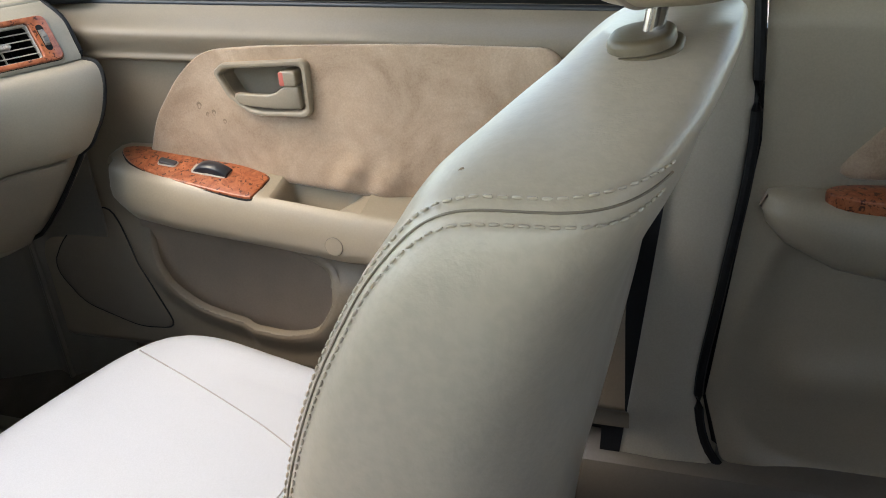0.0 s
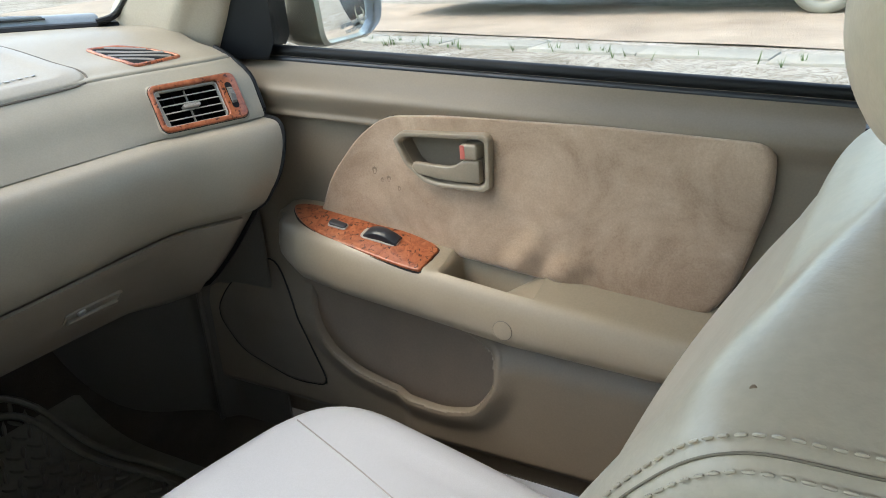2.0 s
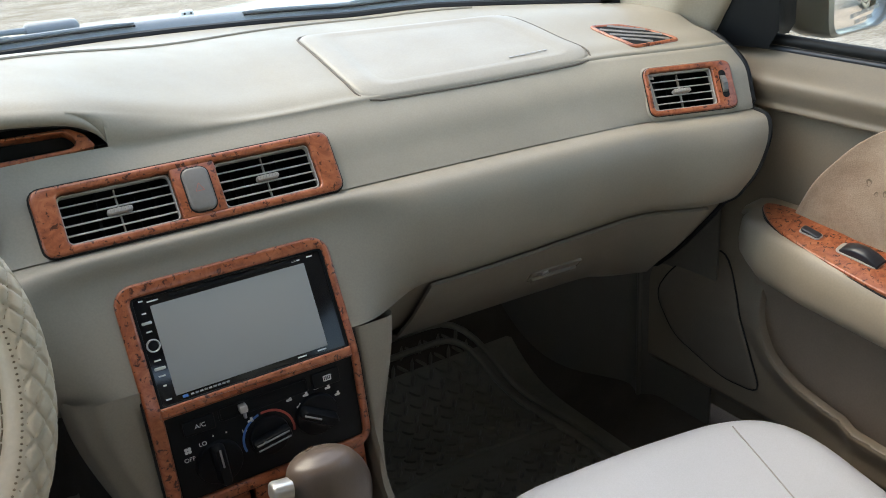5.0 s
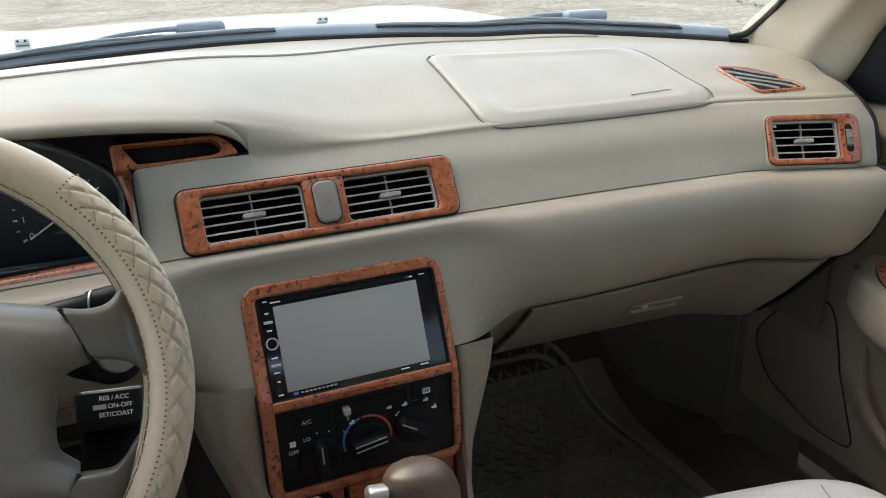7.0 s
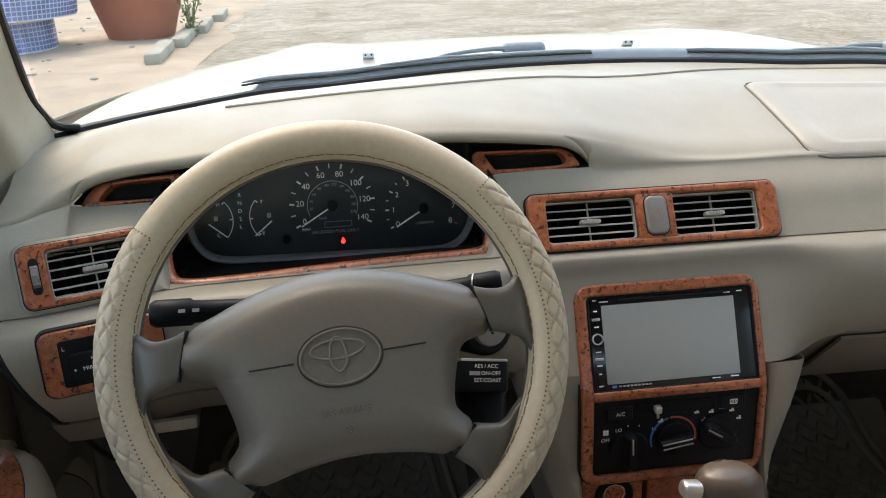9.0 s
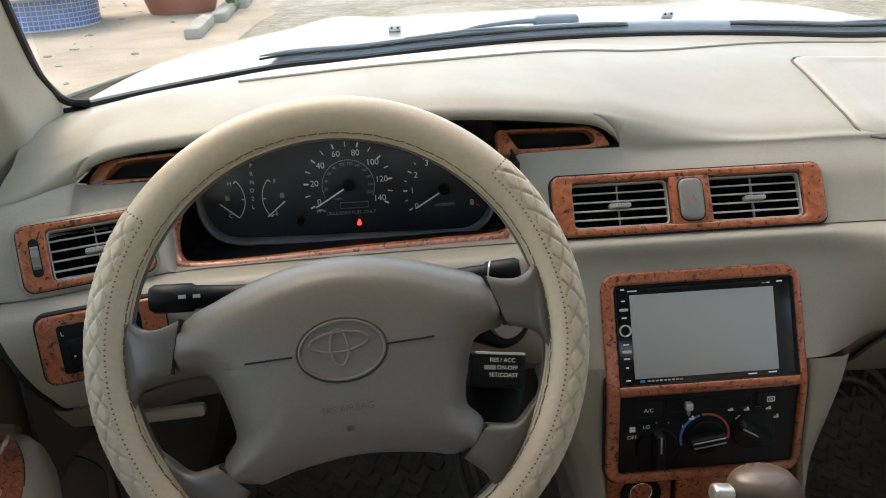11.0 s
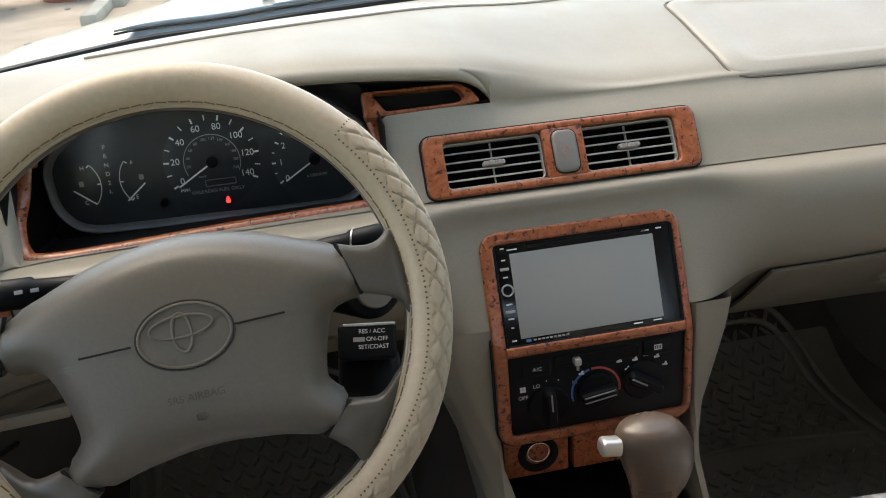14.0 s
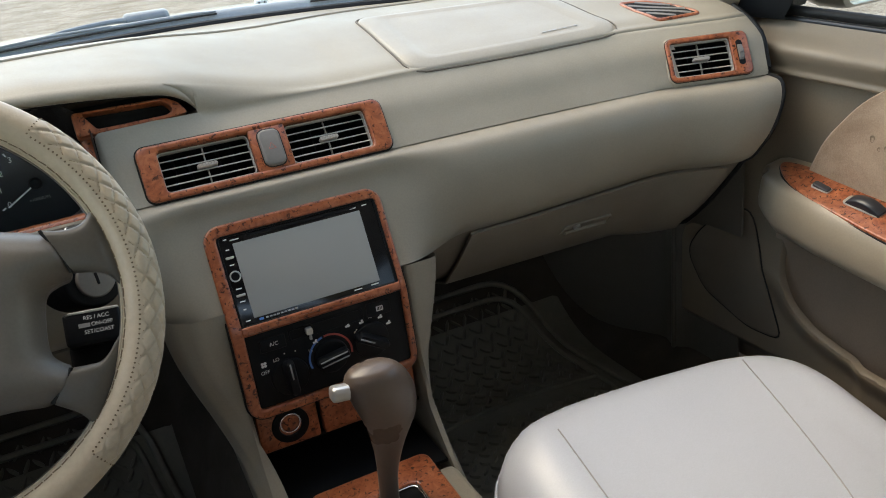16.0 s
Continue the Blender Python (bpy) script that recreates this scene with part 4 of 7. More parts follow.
part("cubby_floor", block(I4, (0.206, 0.16, 0.004), (0, -0.022, 0.348), 0), M_CAVITY, console)
part("cubby_roof", block(I4, (0.206, 0.10, 0.004), (0, 0.018, 0.399), 0), M_CAVITY, console)
part("stack_back", block(I4, (0.204, 0.004, 0.24), (0, 0.052, 0.56), 0), M_CAVITY, console)
part("console_top", block(I4, (0.214, 0.78, 0.05), (0, -0.50, 0.326), 0.012, None, 3), M_FASCIA, console)
SM = basis((0.004, -0.185, 0.352), (1, 0, 0), (0, 1, 0.06))
part("selector_surround", rim(SM, rrect(0, 0, 0.150, 0.185, 0.012), rrect(0, -0.012, 0.088, 0.125, 0.010), -0.002, 0.0085, 0.003), M_WOOD, console, "burl wood selector surround")
part("selector_gate", plate(SM, rrect(0, -0.012, 0.090, 0.128, 0.010), -0.002, 0.004, 0.001), M_BLACK, console)
part("gate_rim", rim(SM, rrect(0, -0.012, 0.088, 0.125, 0.010), rrect(0, -0.012, 0.080, 0.117, 0.008), 0, 0.0075, 0.001), M_CHROME, console, "bright gate rim")

# gear selector
shifter = thing("gear_selector", (0.010, -0.150, 0.356), "brown leather-covered gear selector with a silver release button", "gear lever")
_ax = spline([(0.006, -0.150, 0.354), (0.010, -0.150, 0.400), (0.0165, -0.149, 0.435), (0.0225, -0.149, 0.470), (0.0190, -0.150, 0.500), (0.0125, -0.151, 0.522), (0.009, -0.152, 0.536), (0.008, -0.152, 0.5415)], 6)
_rx = spline([(0.0115, 0, 0), (0.0120, 0, 0), (0.0180, 0, 0), (0.0295, 0, 0), (0.0355, 0, 0), (0.0345, 0, 0), (0.0260, 0, 0), (0.010, 0, 0)], 6)
_bm = bmesh.new()
loft(_bm, [[p + Vector((r.x * math.cos(a), 0.72 * r.x * math.sin(a), 0)) for a in (2 * math.pi * i / 28 for i in range(28))] for p, r in zip(_ax, _rx)], True, True, True)
part("grip", _bm, M_KNOB, shifter, "", True, 60)
BM = basis((-0.0265, -0.156, 0.5220), (0, -1, 0), (0.15, 0, 1))
part("release_button", plate(BM, rrect(0, 0, 0.018, 0.0165, 0.0065), -0.006, 0.0125, 0.004), M_SILVER, shifter, "silver release button")

# ---- instrument panel ----
cluster = thing("instrument_panel", (-0.357, 0.12, 0.70), "dark instrument panel with white dials and a red warning lamp", "instrument panel")


def hood_roof(u, v):
    p = curl(u, 1)
    return Vector((u, lerp(p.y - 0.001, 0.150, v), lerp(p.z, min(p.z, 0.822), v)))


def hood_floor(u, v):
    p = face_top(u)
    return Vector((u, lerp(p.y, 0.150, v), lerp(p.z, p.z - 0.022 * cluster_w(u), v)))


part("hood_underside", sheet(hood_roof, steps(-0.6215, -0.0705, 90), steps(0, 1, 10)), M_BLACK, cluster, "", True, 60)
part("recess_floor", sheet(hood_floor, steps(-0.6215, -0.0705, 220), steps(0, 1, 6), 0, lambda u, v: 0.03 < cluster_w(u) < 0.97), M_BLACK, cluster, "", True, 60)
for x in (-0.5355, -0.1845):
    part("recess_side", sheet(lambda y, z: Vector((x, y, z)), steps(0.030, 0.150, 6), steps(0.680, 0.790, 6), 0.001), M_BLACK, cluster)
part("recess_back", block(I4, (0.560, 0.004, 0.13), (-0.3505, 0.152, 0.737), 0), M_CAVITY, cluster)
part("hood_groove", tube([curl(x, 0.80) + Vector((0, 0, -0.0003)) for x in steps(-0.612, -0.084, 90)], 0.0011, 6), M_GAP, cluster)
GP = basis((-0.357, 0.130, 0.738), (1, 0, 0), (0, 0.10, 0.995))
_gl = [tuple(p.xy) for p in spline([(x, y, 0) for x, y in ((-0.159, -0.008), (-0.150, -0.033), (-0.131, -0.0450), (-0.09, -0.0478), (0.0, -0.0492), (0.10, -0.0510), (0.131, -0.0490), (0.149, -0.036), (0.158, -0.008), (0.150, 0.030), (0.080, 0.070), (0.0, 0.076), (-0.080, 0.070), (-0.150, 0.030))], 7, True)]
part("dial_plate", plate(GP, _gl, -0.008, 0.0, 0.0006), M_GAUGE, cluster)


def dial_ring(d, z):
    return [GP @ Vector((x, min(y, 0.081), z)) for x, y in inset(_gl, -d)]


_bm = bmesh.new()
loft(_bm, [dial_ring(d, z) for d, z in ((-0.0008, -0.004), (0.0004, 0.004), (0.0020, 0.0085), (0.0052, 0.0098), (0.0066, 0.0085), (0.0074, 0.001))], True)
part("dial_surround", _bm, M_GAUGE_RIM, cluster, "grey dial surround", True, 60)
_bm = bmesh.new()
loft(_bm, [dial_ring(d, z) for d, z in ((0.007, 0.002), (0.015, 0.003), (0.035, 0.006))], True)
part("bezel_panel", _bm, M_GLOSSBLACK, cluster, "black bezel panel")


def on_dial(x, z, lift=0.0004):
    return GP @ Matrix.Translation((x + 0.357, (z - 0.738) / 0.995, lift))


def tick(parent, cx, cz, r0, r1, a, w, mat=M_PRINT):
    m = on_dial(cx, cz) @ Matrix.Rotation(radians(a), 4, "Z")
    bar(m, (r0 + r1) / 2, 0, r1 - r0, w, mat, parent, "tick")


def dial_at(x, y, lift=0.0004):
    return GP @ Matrix.Translation((x, y, lift))


SX, SZ = -0.358, 0.7437
speedo = part("speedometer", plate(on_dial(SX, SZ, 0), [(0.0495 * a, 0.0495 * b) for a, b in _c28], -0.003, 0.0003, 0.0002), M_GAUGE, cluster)
for i in range(15):
    a = 209 - 236 * i / 14
    tick(speedo, SX, SZ, 0.0435, 0.0490, a, 0.0019 if i % 2 == 0 else 0.0011)
for i, t in enumerate(("0", "20", "40", "60", "80", "100", "120", "140")):
    a = radians(207 - 232 * i / 7)
    lettering(t, on_dial(SX + 0.0372 * math.cos(a), SZ + 0.0372 * math.sin(a), 0.0006), 0.0094, M_PRINT, speedo, "numeral")
part("inner_ring", arc_band(on_dial(SX, SZ), 0.0284, 0.0291, -25, 205, 0.0005, 40), M_PRINT_DIM, speedo)
for i, t in enumerate(("20", "40", "60", "80", "100", "120", "140", "160", "180", "200", "220")):
    a = radians(186 - 206 * i / 10)
    lettering(t, on_dial(SX + 0.0245 * math.cos(a), SZ + 0.0245 * math.sin(a), 0.0006), 0.0042, M_PRINT_DIM, speedo, "numeral")
lettering("MPH", dial_at(-0.033, -0.0212, 0.0006), 0.0048, M_PRINT, speedo)
lettering("km/h", dial_at(-0.013, -0.0085, 0.0006), 0.0042, M_PRINT_DIM, speedo)
lettering("UNLEADED FUEL ONLY", dial_at(0.0002, -0.0250, 0.0006), 0.0052, M_PRINT_DIM, speedo)
part("odometer", rim(dial_at(0.004, -0.0165, 0), rrect(0, 0, 0.032, 0.0075, 0.001), rrect(0, 0, 0.030, 0.0055, 0.0006), 0, 0.0012, 0.0004), M_GAUGE_RIM, speedo)


def needle(parent, cx, cz, length, a):
    m = on_dial(cx, cz, 0.004) @ Matrix.Rotation(radians(a), 4, "Z")
    n = part("needle", block(m, (length, 0.0016, 0.0012), (length / 2 - 0.004, 0, 0), 0.0003), M_NEEDLE, parent, "white needle")
    part("hub_cap", drum(on_dial(cx, cz, 0.001), 0.0070, 0.0062, 0, 0.0045, 24, 0.001), M_BLACK, n)


needle(speedo, SX, SZ, 0.047, 211)
HX, HZ = -0.253, 0.7334
tach = part("tachometer", plate(on_dial(HX, HZ, 0), [(0.0455 * a, 0.0455 * b) for a, b in _c28], -0.003, 0.0002, 0.0001), M_GAUGE, cluster)
for i in range(17):
    a = 209 - 237 * i / 16
    tick(tach, HX, HZ, 0.0405 if i % 2 == 0 else 0.0420, 0.0448, a, 0.0017 if i % 2 == 0 else 0.0009, M_REDPRINT if i > 13 else M_PRINT)
for i in range(9):
    a = radians(209 - 237 * i / 8)
    lettering(str(i), on_dial(HX + 0.0352 * math.cos(a), HZ + 0.0352 * math.sin(a), 0.0006), 0.0092, M_PRINT, tach, "numeral")
lettering("x1000RPM", dial_at(0.1045, -0.0220, 0.0006), 0.0050, M_PRINT_DIM, tach)
needle(tach, HX, HZ, 0.042, 211)
for nm, cx, cy, r, a0, a1, marks, (n0, n1) in (("temperature_gauge", -0.1455, -0.003, 0.0305, -42, 42, (("H", -0.1297, 0.0150), ("C", -0.1318, -0.0209)), ((-0.1417, -0.0063), (-0.1224, -0.0229))),
                                               ("fuel_gauge", -0.0640, -0.003, 0.0312, 140, 222, (("F", -0.0808, 0.0149), ("E", -0.0817, -0.0212)), ((-0.0709, -0.0070), (-0.0911, -0.0236)))):
    g = part(nm, arc_band(dial_at(cx, cy), r, r + 0.0009, a0, a1, 0.0005, 24), M_PRINT, cluster)
    for a in (a0, (a0 + a1) / 2, a1):
        bar(dial_at(cx, cy) @ Matrix.Rotation(radians(a), 4, "Z"), r - 0.0014, 0, 0.0038, 0.0014, M_PRINT, g, "tick")
    for t, lx, ly in marks:
        lettering(t, dial_at(lx, ly, 0.0006), 0.0062, M_PRINT, g, "numeral")
    v = Vector(n1) - Vector(n0)
    part("needle", block(dial_at((n0[0] + n1[0]) / 2, (n0[1] + n1[1]) / 2, 0.003) @ Matrix.Rotation(math.atan2(v.y, v.x), 4, "Z"), (v.length, 0.0015, 0.001), (0, 0, 0), 0.0003), M_NEEDLE, g, "white needle")
    part("gauge_symbol", plate(dial_at(cx + (0.012 if a0 < 0 else -0.010), cy + 0.002, 0), rrect(0, 0, 0.0046, 0.0056, 0.0008), 0, 0.0005, 0.0001), M_PRINT_DIM, g)
for i, t in enumerate("PRND2L"):
    lettering(t, dial_at(-0.1045 - 0.0004 * i, 0.0338 - 0.0092 * i, 0.0006), 0.0062, M_PRINT, cluster)
_bm = drum(dial_at(0.0083, -0.0345), 0.0014, 0.0014, 0, 0.0008, 14)
drum(dial_at(0.0083, -0.0378), 0.0027, 0.0024, 0, 0.0008, 6, 0.0, _bm)
part("warning_lamp", _bm, M_LAMP, cluster, "glowing red warning lamp")
part("trip_knob", drum(dial_at(-0.0561, -0.0309), 0.0052, 0.0040, 0, 0.007, 20, 0.001), M_BLACK, cluster)
lens = part("lens", plate(basis((-0.357, 0.116, 0.741), (1, 0, 0), (0, 0.18, 0.98)), inset(_gl, -0.002), -0.001, 0.0, 0.0003), M_LENS, cluster, "clear lens")
lens.visible_shadow = False

# burl strip round the dials and the two hood pods
_path = spline([(-0.190, 0.101, 0.777), (-0.183, 0.080, 0.744), (-0.186, 0.056, 0.718), (-0.201, 0.043, 0.7060), (-0.267, 0.038, 0.7045), (-0.357, 0.031, 0.7040), (-0.444, 0.0215, 0.7030), (-0.508, 0.0185, 0.7030), (-0.527, 0.028, 0.7080), (-0.5345, 0.052, 0.7260), (-0.533, 0.080, 0.744), (-0.527, 0.101, 0.777)], 8)
part("wood_strip", tube([p + Vector((0, -0.0010, 0.0016)) for p in _path], 0.0076, 12, flat=0.65, up=(0, -0.6, 0.8)), M_WOOD, cluster, "burl wood strip")
for s in (1, -1):
    def pod(x):
        return -0.357 + s * (x + 0.357)
    pm = basis((pod(-0.135), 0.088, 0.7952 if s > 0 else 0.7877), (1, 0, 0.014), (0, 0.45, 0.9))
    if s > 0:
        out = [(-0.0640, -0.0138), (0.0379, -0.0125), (0.0550, -0.0108), (0.0480, 0.0024), (0.0345, 0.0108), (-0.0640, 0.0134)]
        inn = [(-0.0420, -0.0085), (0.0312, -0.0088), (0.0386, -0.0057), (0.0378, 0.0008), (0.0312, 0.0073), (-0.0540, 0.0108)]
    else:
        out = [(-0.0405, -0.0160), (0.0210, -0.0132), (0.0640, -0.0140), (0.0640, 0.0148), (-0.0019, 0.0118), (-0.0221, 0.0099), (-0.0334, -0.0035)]
        inn = [(-0.0215, -0.0095), (0.0162, -0.0098), (0.0540, -0.0100), (0.0540, 0.0100), (0.0063, 0.0086), (-0.0079, 0.0059), (-0.0155, -0.0003)]
    out, inn = smooth_outline(out, 0.004, 3), smooth_outline(inn, 0.003, 3)
    p = part("pod_trim", rim(pm, out, inn, -0.013, 0.004, 0.0015), M_WOOD, cluster, "burl wood pod trim")
    part("pod_slot", plate(pm, inn, -0.022, -0.0120, 0.0005), M_CAVITY, p)

# ---- steering wheel ----
SW = basis((-0.357, -0.200, 0.730), (1, 0, 0), (0, math.sin(radians(26)), math.cos(radians(26))))
wheel = thing("steering_wheel", (-0.357, -0.16, 0.66), "steering wheel with cream quilted cover and grey-beige airbag pad", "steering wheel")
R0, R1 = 0.1690, 0.0160
TURN = SW @ Matrix.Rotation(radians(4.5), 4, "Z")


def quilt_w(a):
    a = (a + 180) % 360 - 180
    return max(smooth01(-54, -52, a) * (1 - smooth01(43, 45, a)), smooth01(144, 146, abs(a)) if a > 0 else smooth01(126, 128, -a))


def rim_point(a, b, lift=0.0):
    """a: degrees round the wheel; b: degrees round the tube, 0 outwards, 90 towards the driver."""
    q = quilt_w(a)
    w = smooth01(-30, -15, b if b < 180 else b - 360) * (1 - smooth01(80, 92, b)) * q if b < 180 or b > 330 else 0.0
    u, t = a * R0 * math.pi / 180 / 0.0098, b * R1 * math.pi / 180 / 0.0068
    bulge = min(1 - abs(2 * ((u + t) / 2 % 1) - 1), 1 - abs(2 * ((u - t) / 2 % 1) - 1))
    r = R1 + lift + w * (0.0023 * min(1, bulge * 3.4) ** 0.75 - 0.0012)
    r += 0.0004 * noise.noise(Vector((a * 0.05, b * 0.01, 3)))
    ca, sa, cb, sb = math.cos(radians(a)), math.sin(radians(a)), math.cos(radians(b)), math.sin(radians(b))
    return SW @ Vector(((R0 + r * cb) * ca, (R0 + r * cb) * sa, r * sb))


_bm = bmesh.new()
NA, NB = 960, 84
_g = [[_bm.verts.new(rim_point(360 * i / NA, 360 * j / NB)) for j in range(NB)] for i in range(NA)]
for i in range(NA):
    for j in range(NB):
        _bm.faces.new((_g[i][j], _g[(i + 1) % NA][j], _g[(i + 1) % NA][(j + 1) % NB], _g[i][(j + 1) % NB]))
cover = part("rim_cover", _bm, M_COVER, wheel, "cream quilted leatherette cover", True, 80)
M_COVERTHREAD = material("cover_thread", (0.16, 0.115, 0.07), 0.8)
_t = bmesh.new()
for i in range(120):
    tube([rim_point(3 * i + k, 148 + 1.5 * math.sin(i * 1.7) * (k - 1.3), 0.0001) for k in (0, 0.9, 1.8, 2.6)], 0.0006, 5, False, _t)
part("lacing", _t, M_COVERTHREAD, cover, "brown lacing")
for a0, a1 in ((-52.5, 44), (145, 233)):
    _t = stitches([rim_point(a, 100, 0.0004) for a in steps(a0, a1, 200)], 0.0016, 0.0022, 0.0016, 0.0010, None, (0, -0.9, 0.44))
    part("perforation", _t, M_COVERTHREAD, cover, "row of dark stitch holes")
for a in (44.5, -53, 144.5, 233.5):
    _t = stitches([rim_point(a, b, 0.0006) for b in steps(-20, 96, 24)], 0.0016, 0.0018, 0.0014, 0.0008, None, (0, -0.9, 0.44))
    part("cross_seam", _t, M_COVERTHREAD, cover, "stitched cross seam")
_q = bmesh.new()
for sg in (-1, 1):
    for k in range(-40, 41):
        row = []
        for b in steps(-24, 90, 16):
            a = (2 * k + sg * b * R1 * math.pi / 180 / 0.0068) * 0.0098 * 180 / math.pi / R0
            if quilt_w(a) > 0.99:
                row.append(rim_point(a, b, 0.0002))
        if len(row) > 3 and abs(2 * k * 0.0098 * 180 / math.pi / R0) <= 180:
            tube(row, 0.00042, 4, False, _q)
part("quilting", _q, material("quilting_thread", (0.25, 0.185, 0.11), 0.8), cover, "tan diamond quilting thread")["kind"] = "stuff"
# the bare inner rim shows between the two laced edges of the cover
_bm = bmesh.new()
_rw = [[rim_point(360 * i / 240, b, l) for b, l in ((166, 0.0), (168, 0.0012), (176, 0.0016), (190, 0.0018), (200, 0.0014), (203, 0.0)) ] for i in range(240)]
loft(_bm, _rw + _rw[:1], False)
bmesh.ops.remove_doubles(_bm, verts=_bm.verts, dist=1e-6)
bmesh.ops.recalc_face_normals(_bm, faces=_bm.faces)
part("inner_rim", _bm, M_SPOKE, wheel, "dark bare inner rim", True, 60)
for b in (164.5, 205):
    part("cover_edge", tube([rim_point(a, b, 0.0003) for a in steps(0, 358.5, 239)], 0.0013, 6, True), M_COVER, cover)

_pad = [(0.0, 0.0640), (0.020, 0.0628), (0.042, 0.0590), (0.064, 0.0530), (0.090, 0.0430), (0.1110, 0.0336), (0.1182, 0.0155), (0.1218, -0.0046), (0.1110, -0.0078), (0.1015, -0.0110), (0.0955, -0.0195), (0.0885, -0.0433), (0.0868, -0.0590), (0.0920, -0.0675), (0.0970, -0.0740), (0.0905, -0.0855), (0.0760, -0.0950), (0.0680, -0.0955), (0.0480, -0.0905), (0.0160, -0.0860), (0.0, -0.0855)]
SEAMS = [[(0.1110, 0.0336), (0.1182, 0.0155), (0.1218, -0.0046)], [(0.0970, -0.0740), (0.0905, -0.0855), (0.0760, -0.0950)]]
_out = [(-x, y) for x, y in _pad] + [(x, y) for x, y in reversed(_pad[1:-1])]
_out = [tuple(p.xy) for p in spline([(x, y, 0) for x, y in _out], 3, True)]


_seam_i = [i for i, p in enumerate(_out) if min(math.hypot(abs(p[0]) - q.x, p[1] - q.y) for w in SEAMS for q in spline([(*c, 0) for c in w], 6)) < 0.0022]
_open = [(a, b) for i, (a, b) in enumerate(zip(_out, _out[1:] + _out[:1])) if not (i in _seam_i and (i + 1) % len(_out) in _seam_i)]


def seg_dist(p, segs):
    best = 9.0
    for (ax, ay), (bx, by) in segs:
        dx, dy = bx - ax, by - ay
        t = max(0, min(1, ((p[0] - ax) * dx + (p[1] - ay) * dy) / (dx * dx + dy * dy + 1e-12)))
        best = min(best, math.hypot(p[0] - ax - t * dx, p[1] - ay - t * dy))
    return best


def pad_z(x, y):
    """The height of the pad above the wheel's plane: a broad roll at its free edges, a tight one at the seams with the spokes."""
    d = max(0.0, -poly_dist((x, y), _out))
    free = max(d, seg_dist((x, y), _open) if d < 0.02 else d)
    broad = float(np.interp(free, [0, 0.0015, 0.004, 0.008, 0.013, 0.018, 0.026, 0.040, 0.060], [-0.010, -0.003, 0.0035, 0.0105, 0.0165, 0.0200, 0.0222, 0.0238, 0.0248]))
    tight = float(np.interp(d, [0, 0.001, 0.0025, 0.006, 0.012, 0.018], [0.006, 0.0125, 0.0150, 0.0172, 0.0200, 0.03]))
    return min(broad, tight)


_bm = bmesh.new()
_rg = [[TURN @ Vector((x * 0.985, y * 0.985, -0.035)) for x, y in _out], [TURN @ Vector((x, y, -0.012)) for x, y in _out]]
for k in (1.0, 0.996, 0.985, 0.97, 0.95, 0.92, 0.88, 0.83, 0.77, 0.70, 0.62, 0.53, 0.43, 0.32, 0.2, 0.08, 0.01):
    _rg.append([TURN @ Vector((x * k, y * k - 0.012 * (1 - k), pad_z(x * k, y * k - 0.012 * (1 - k)))) for x, y in _out])
loft(_bm, _rg, True, True, True)
bmesh.ops.smooth_vert(_bm, verts=[v for r in [list(_bm.verts)[len(_out) * 5:]] for v in r], factor=0.5, use_axis_x=False, use_axis_y=False, use_axis_z=True)
pad = part("airbag_pad", _bm, M_PAD, wheel, "grey-beige airbag pad", True, 75)


def oval(cx, cy, a, b, n=48, tilt=0.0):
    out = []
    for i in range(n):
        t = 2 * math.pi * i / n
        x, y = cx + a * math.cos(t), cy + b * math.sin(t)
        out.append(TURN @ Vector((x, y, pad_z(x, y) + 0.0006)))
    return out


emblem = part("emblem", tube(oval(0.0015, -0.0045, 0.0305, 0.0208), 0.0011, 8, True, flat=0.8, up=TURN.col[2].xyz), M_PAD, pad, "raised oval emblem")
part("emblem_inner", tube(oval(0.0, 0.0015, 0.0205, 0.0072), 0.0010, 8, True, flat=0.8, up=TURN.col[2].xyz), M_PAD, emblem)
part("emblem_upright", tube(oval(0.0, -0.0025, 0.0062, 0.0130), 0.0010, 8, True, flat=0.8, up=TURN.col[2].xyz), M_PAD, emblem)
part("emblem_groove", tube([p - TURN.col[2].xyz * 0.0009 for p in oval(0.0015, -0.0045, 0.0324, 0.0227)], 0.0009, 6, True, up=TURN.col[2].xyz), material("emblem_groove", (0.03, 0.026, 0.021), 0.7), emblem)
for s in (-1, 1):
    _ln = [TURN @ Vector((s * x, -0.0045, pad_z(x, -0.0045) + 0.0001)) for x in steps(0.034, 0.068, 8)]
    part("pad_line", tube(_ln, 0.0007, 6), M_GAP, pad)
TX = TURN @ Matrix.Translation((0, -0.046, 0.0240))
lettering("SRS AIRBAG", TX, 0.0072, M_SPOKE, pad)
part("mark", rim(TURN @ Matrix.Translation((0, -0.060, 0.0237)), rrect(0, 0, 0.006, 0.005, 0.001), rrect(0, 0, 0.0045, 0.0035, 0.0007), -0.001, 0.0005, 0.0001), M_SPOKE, pad)


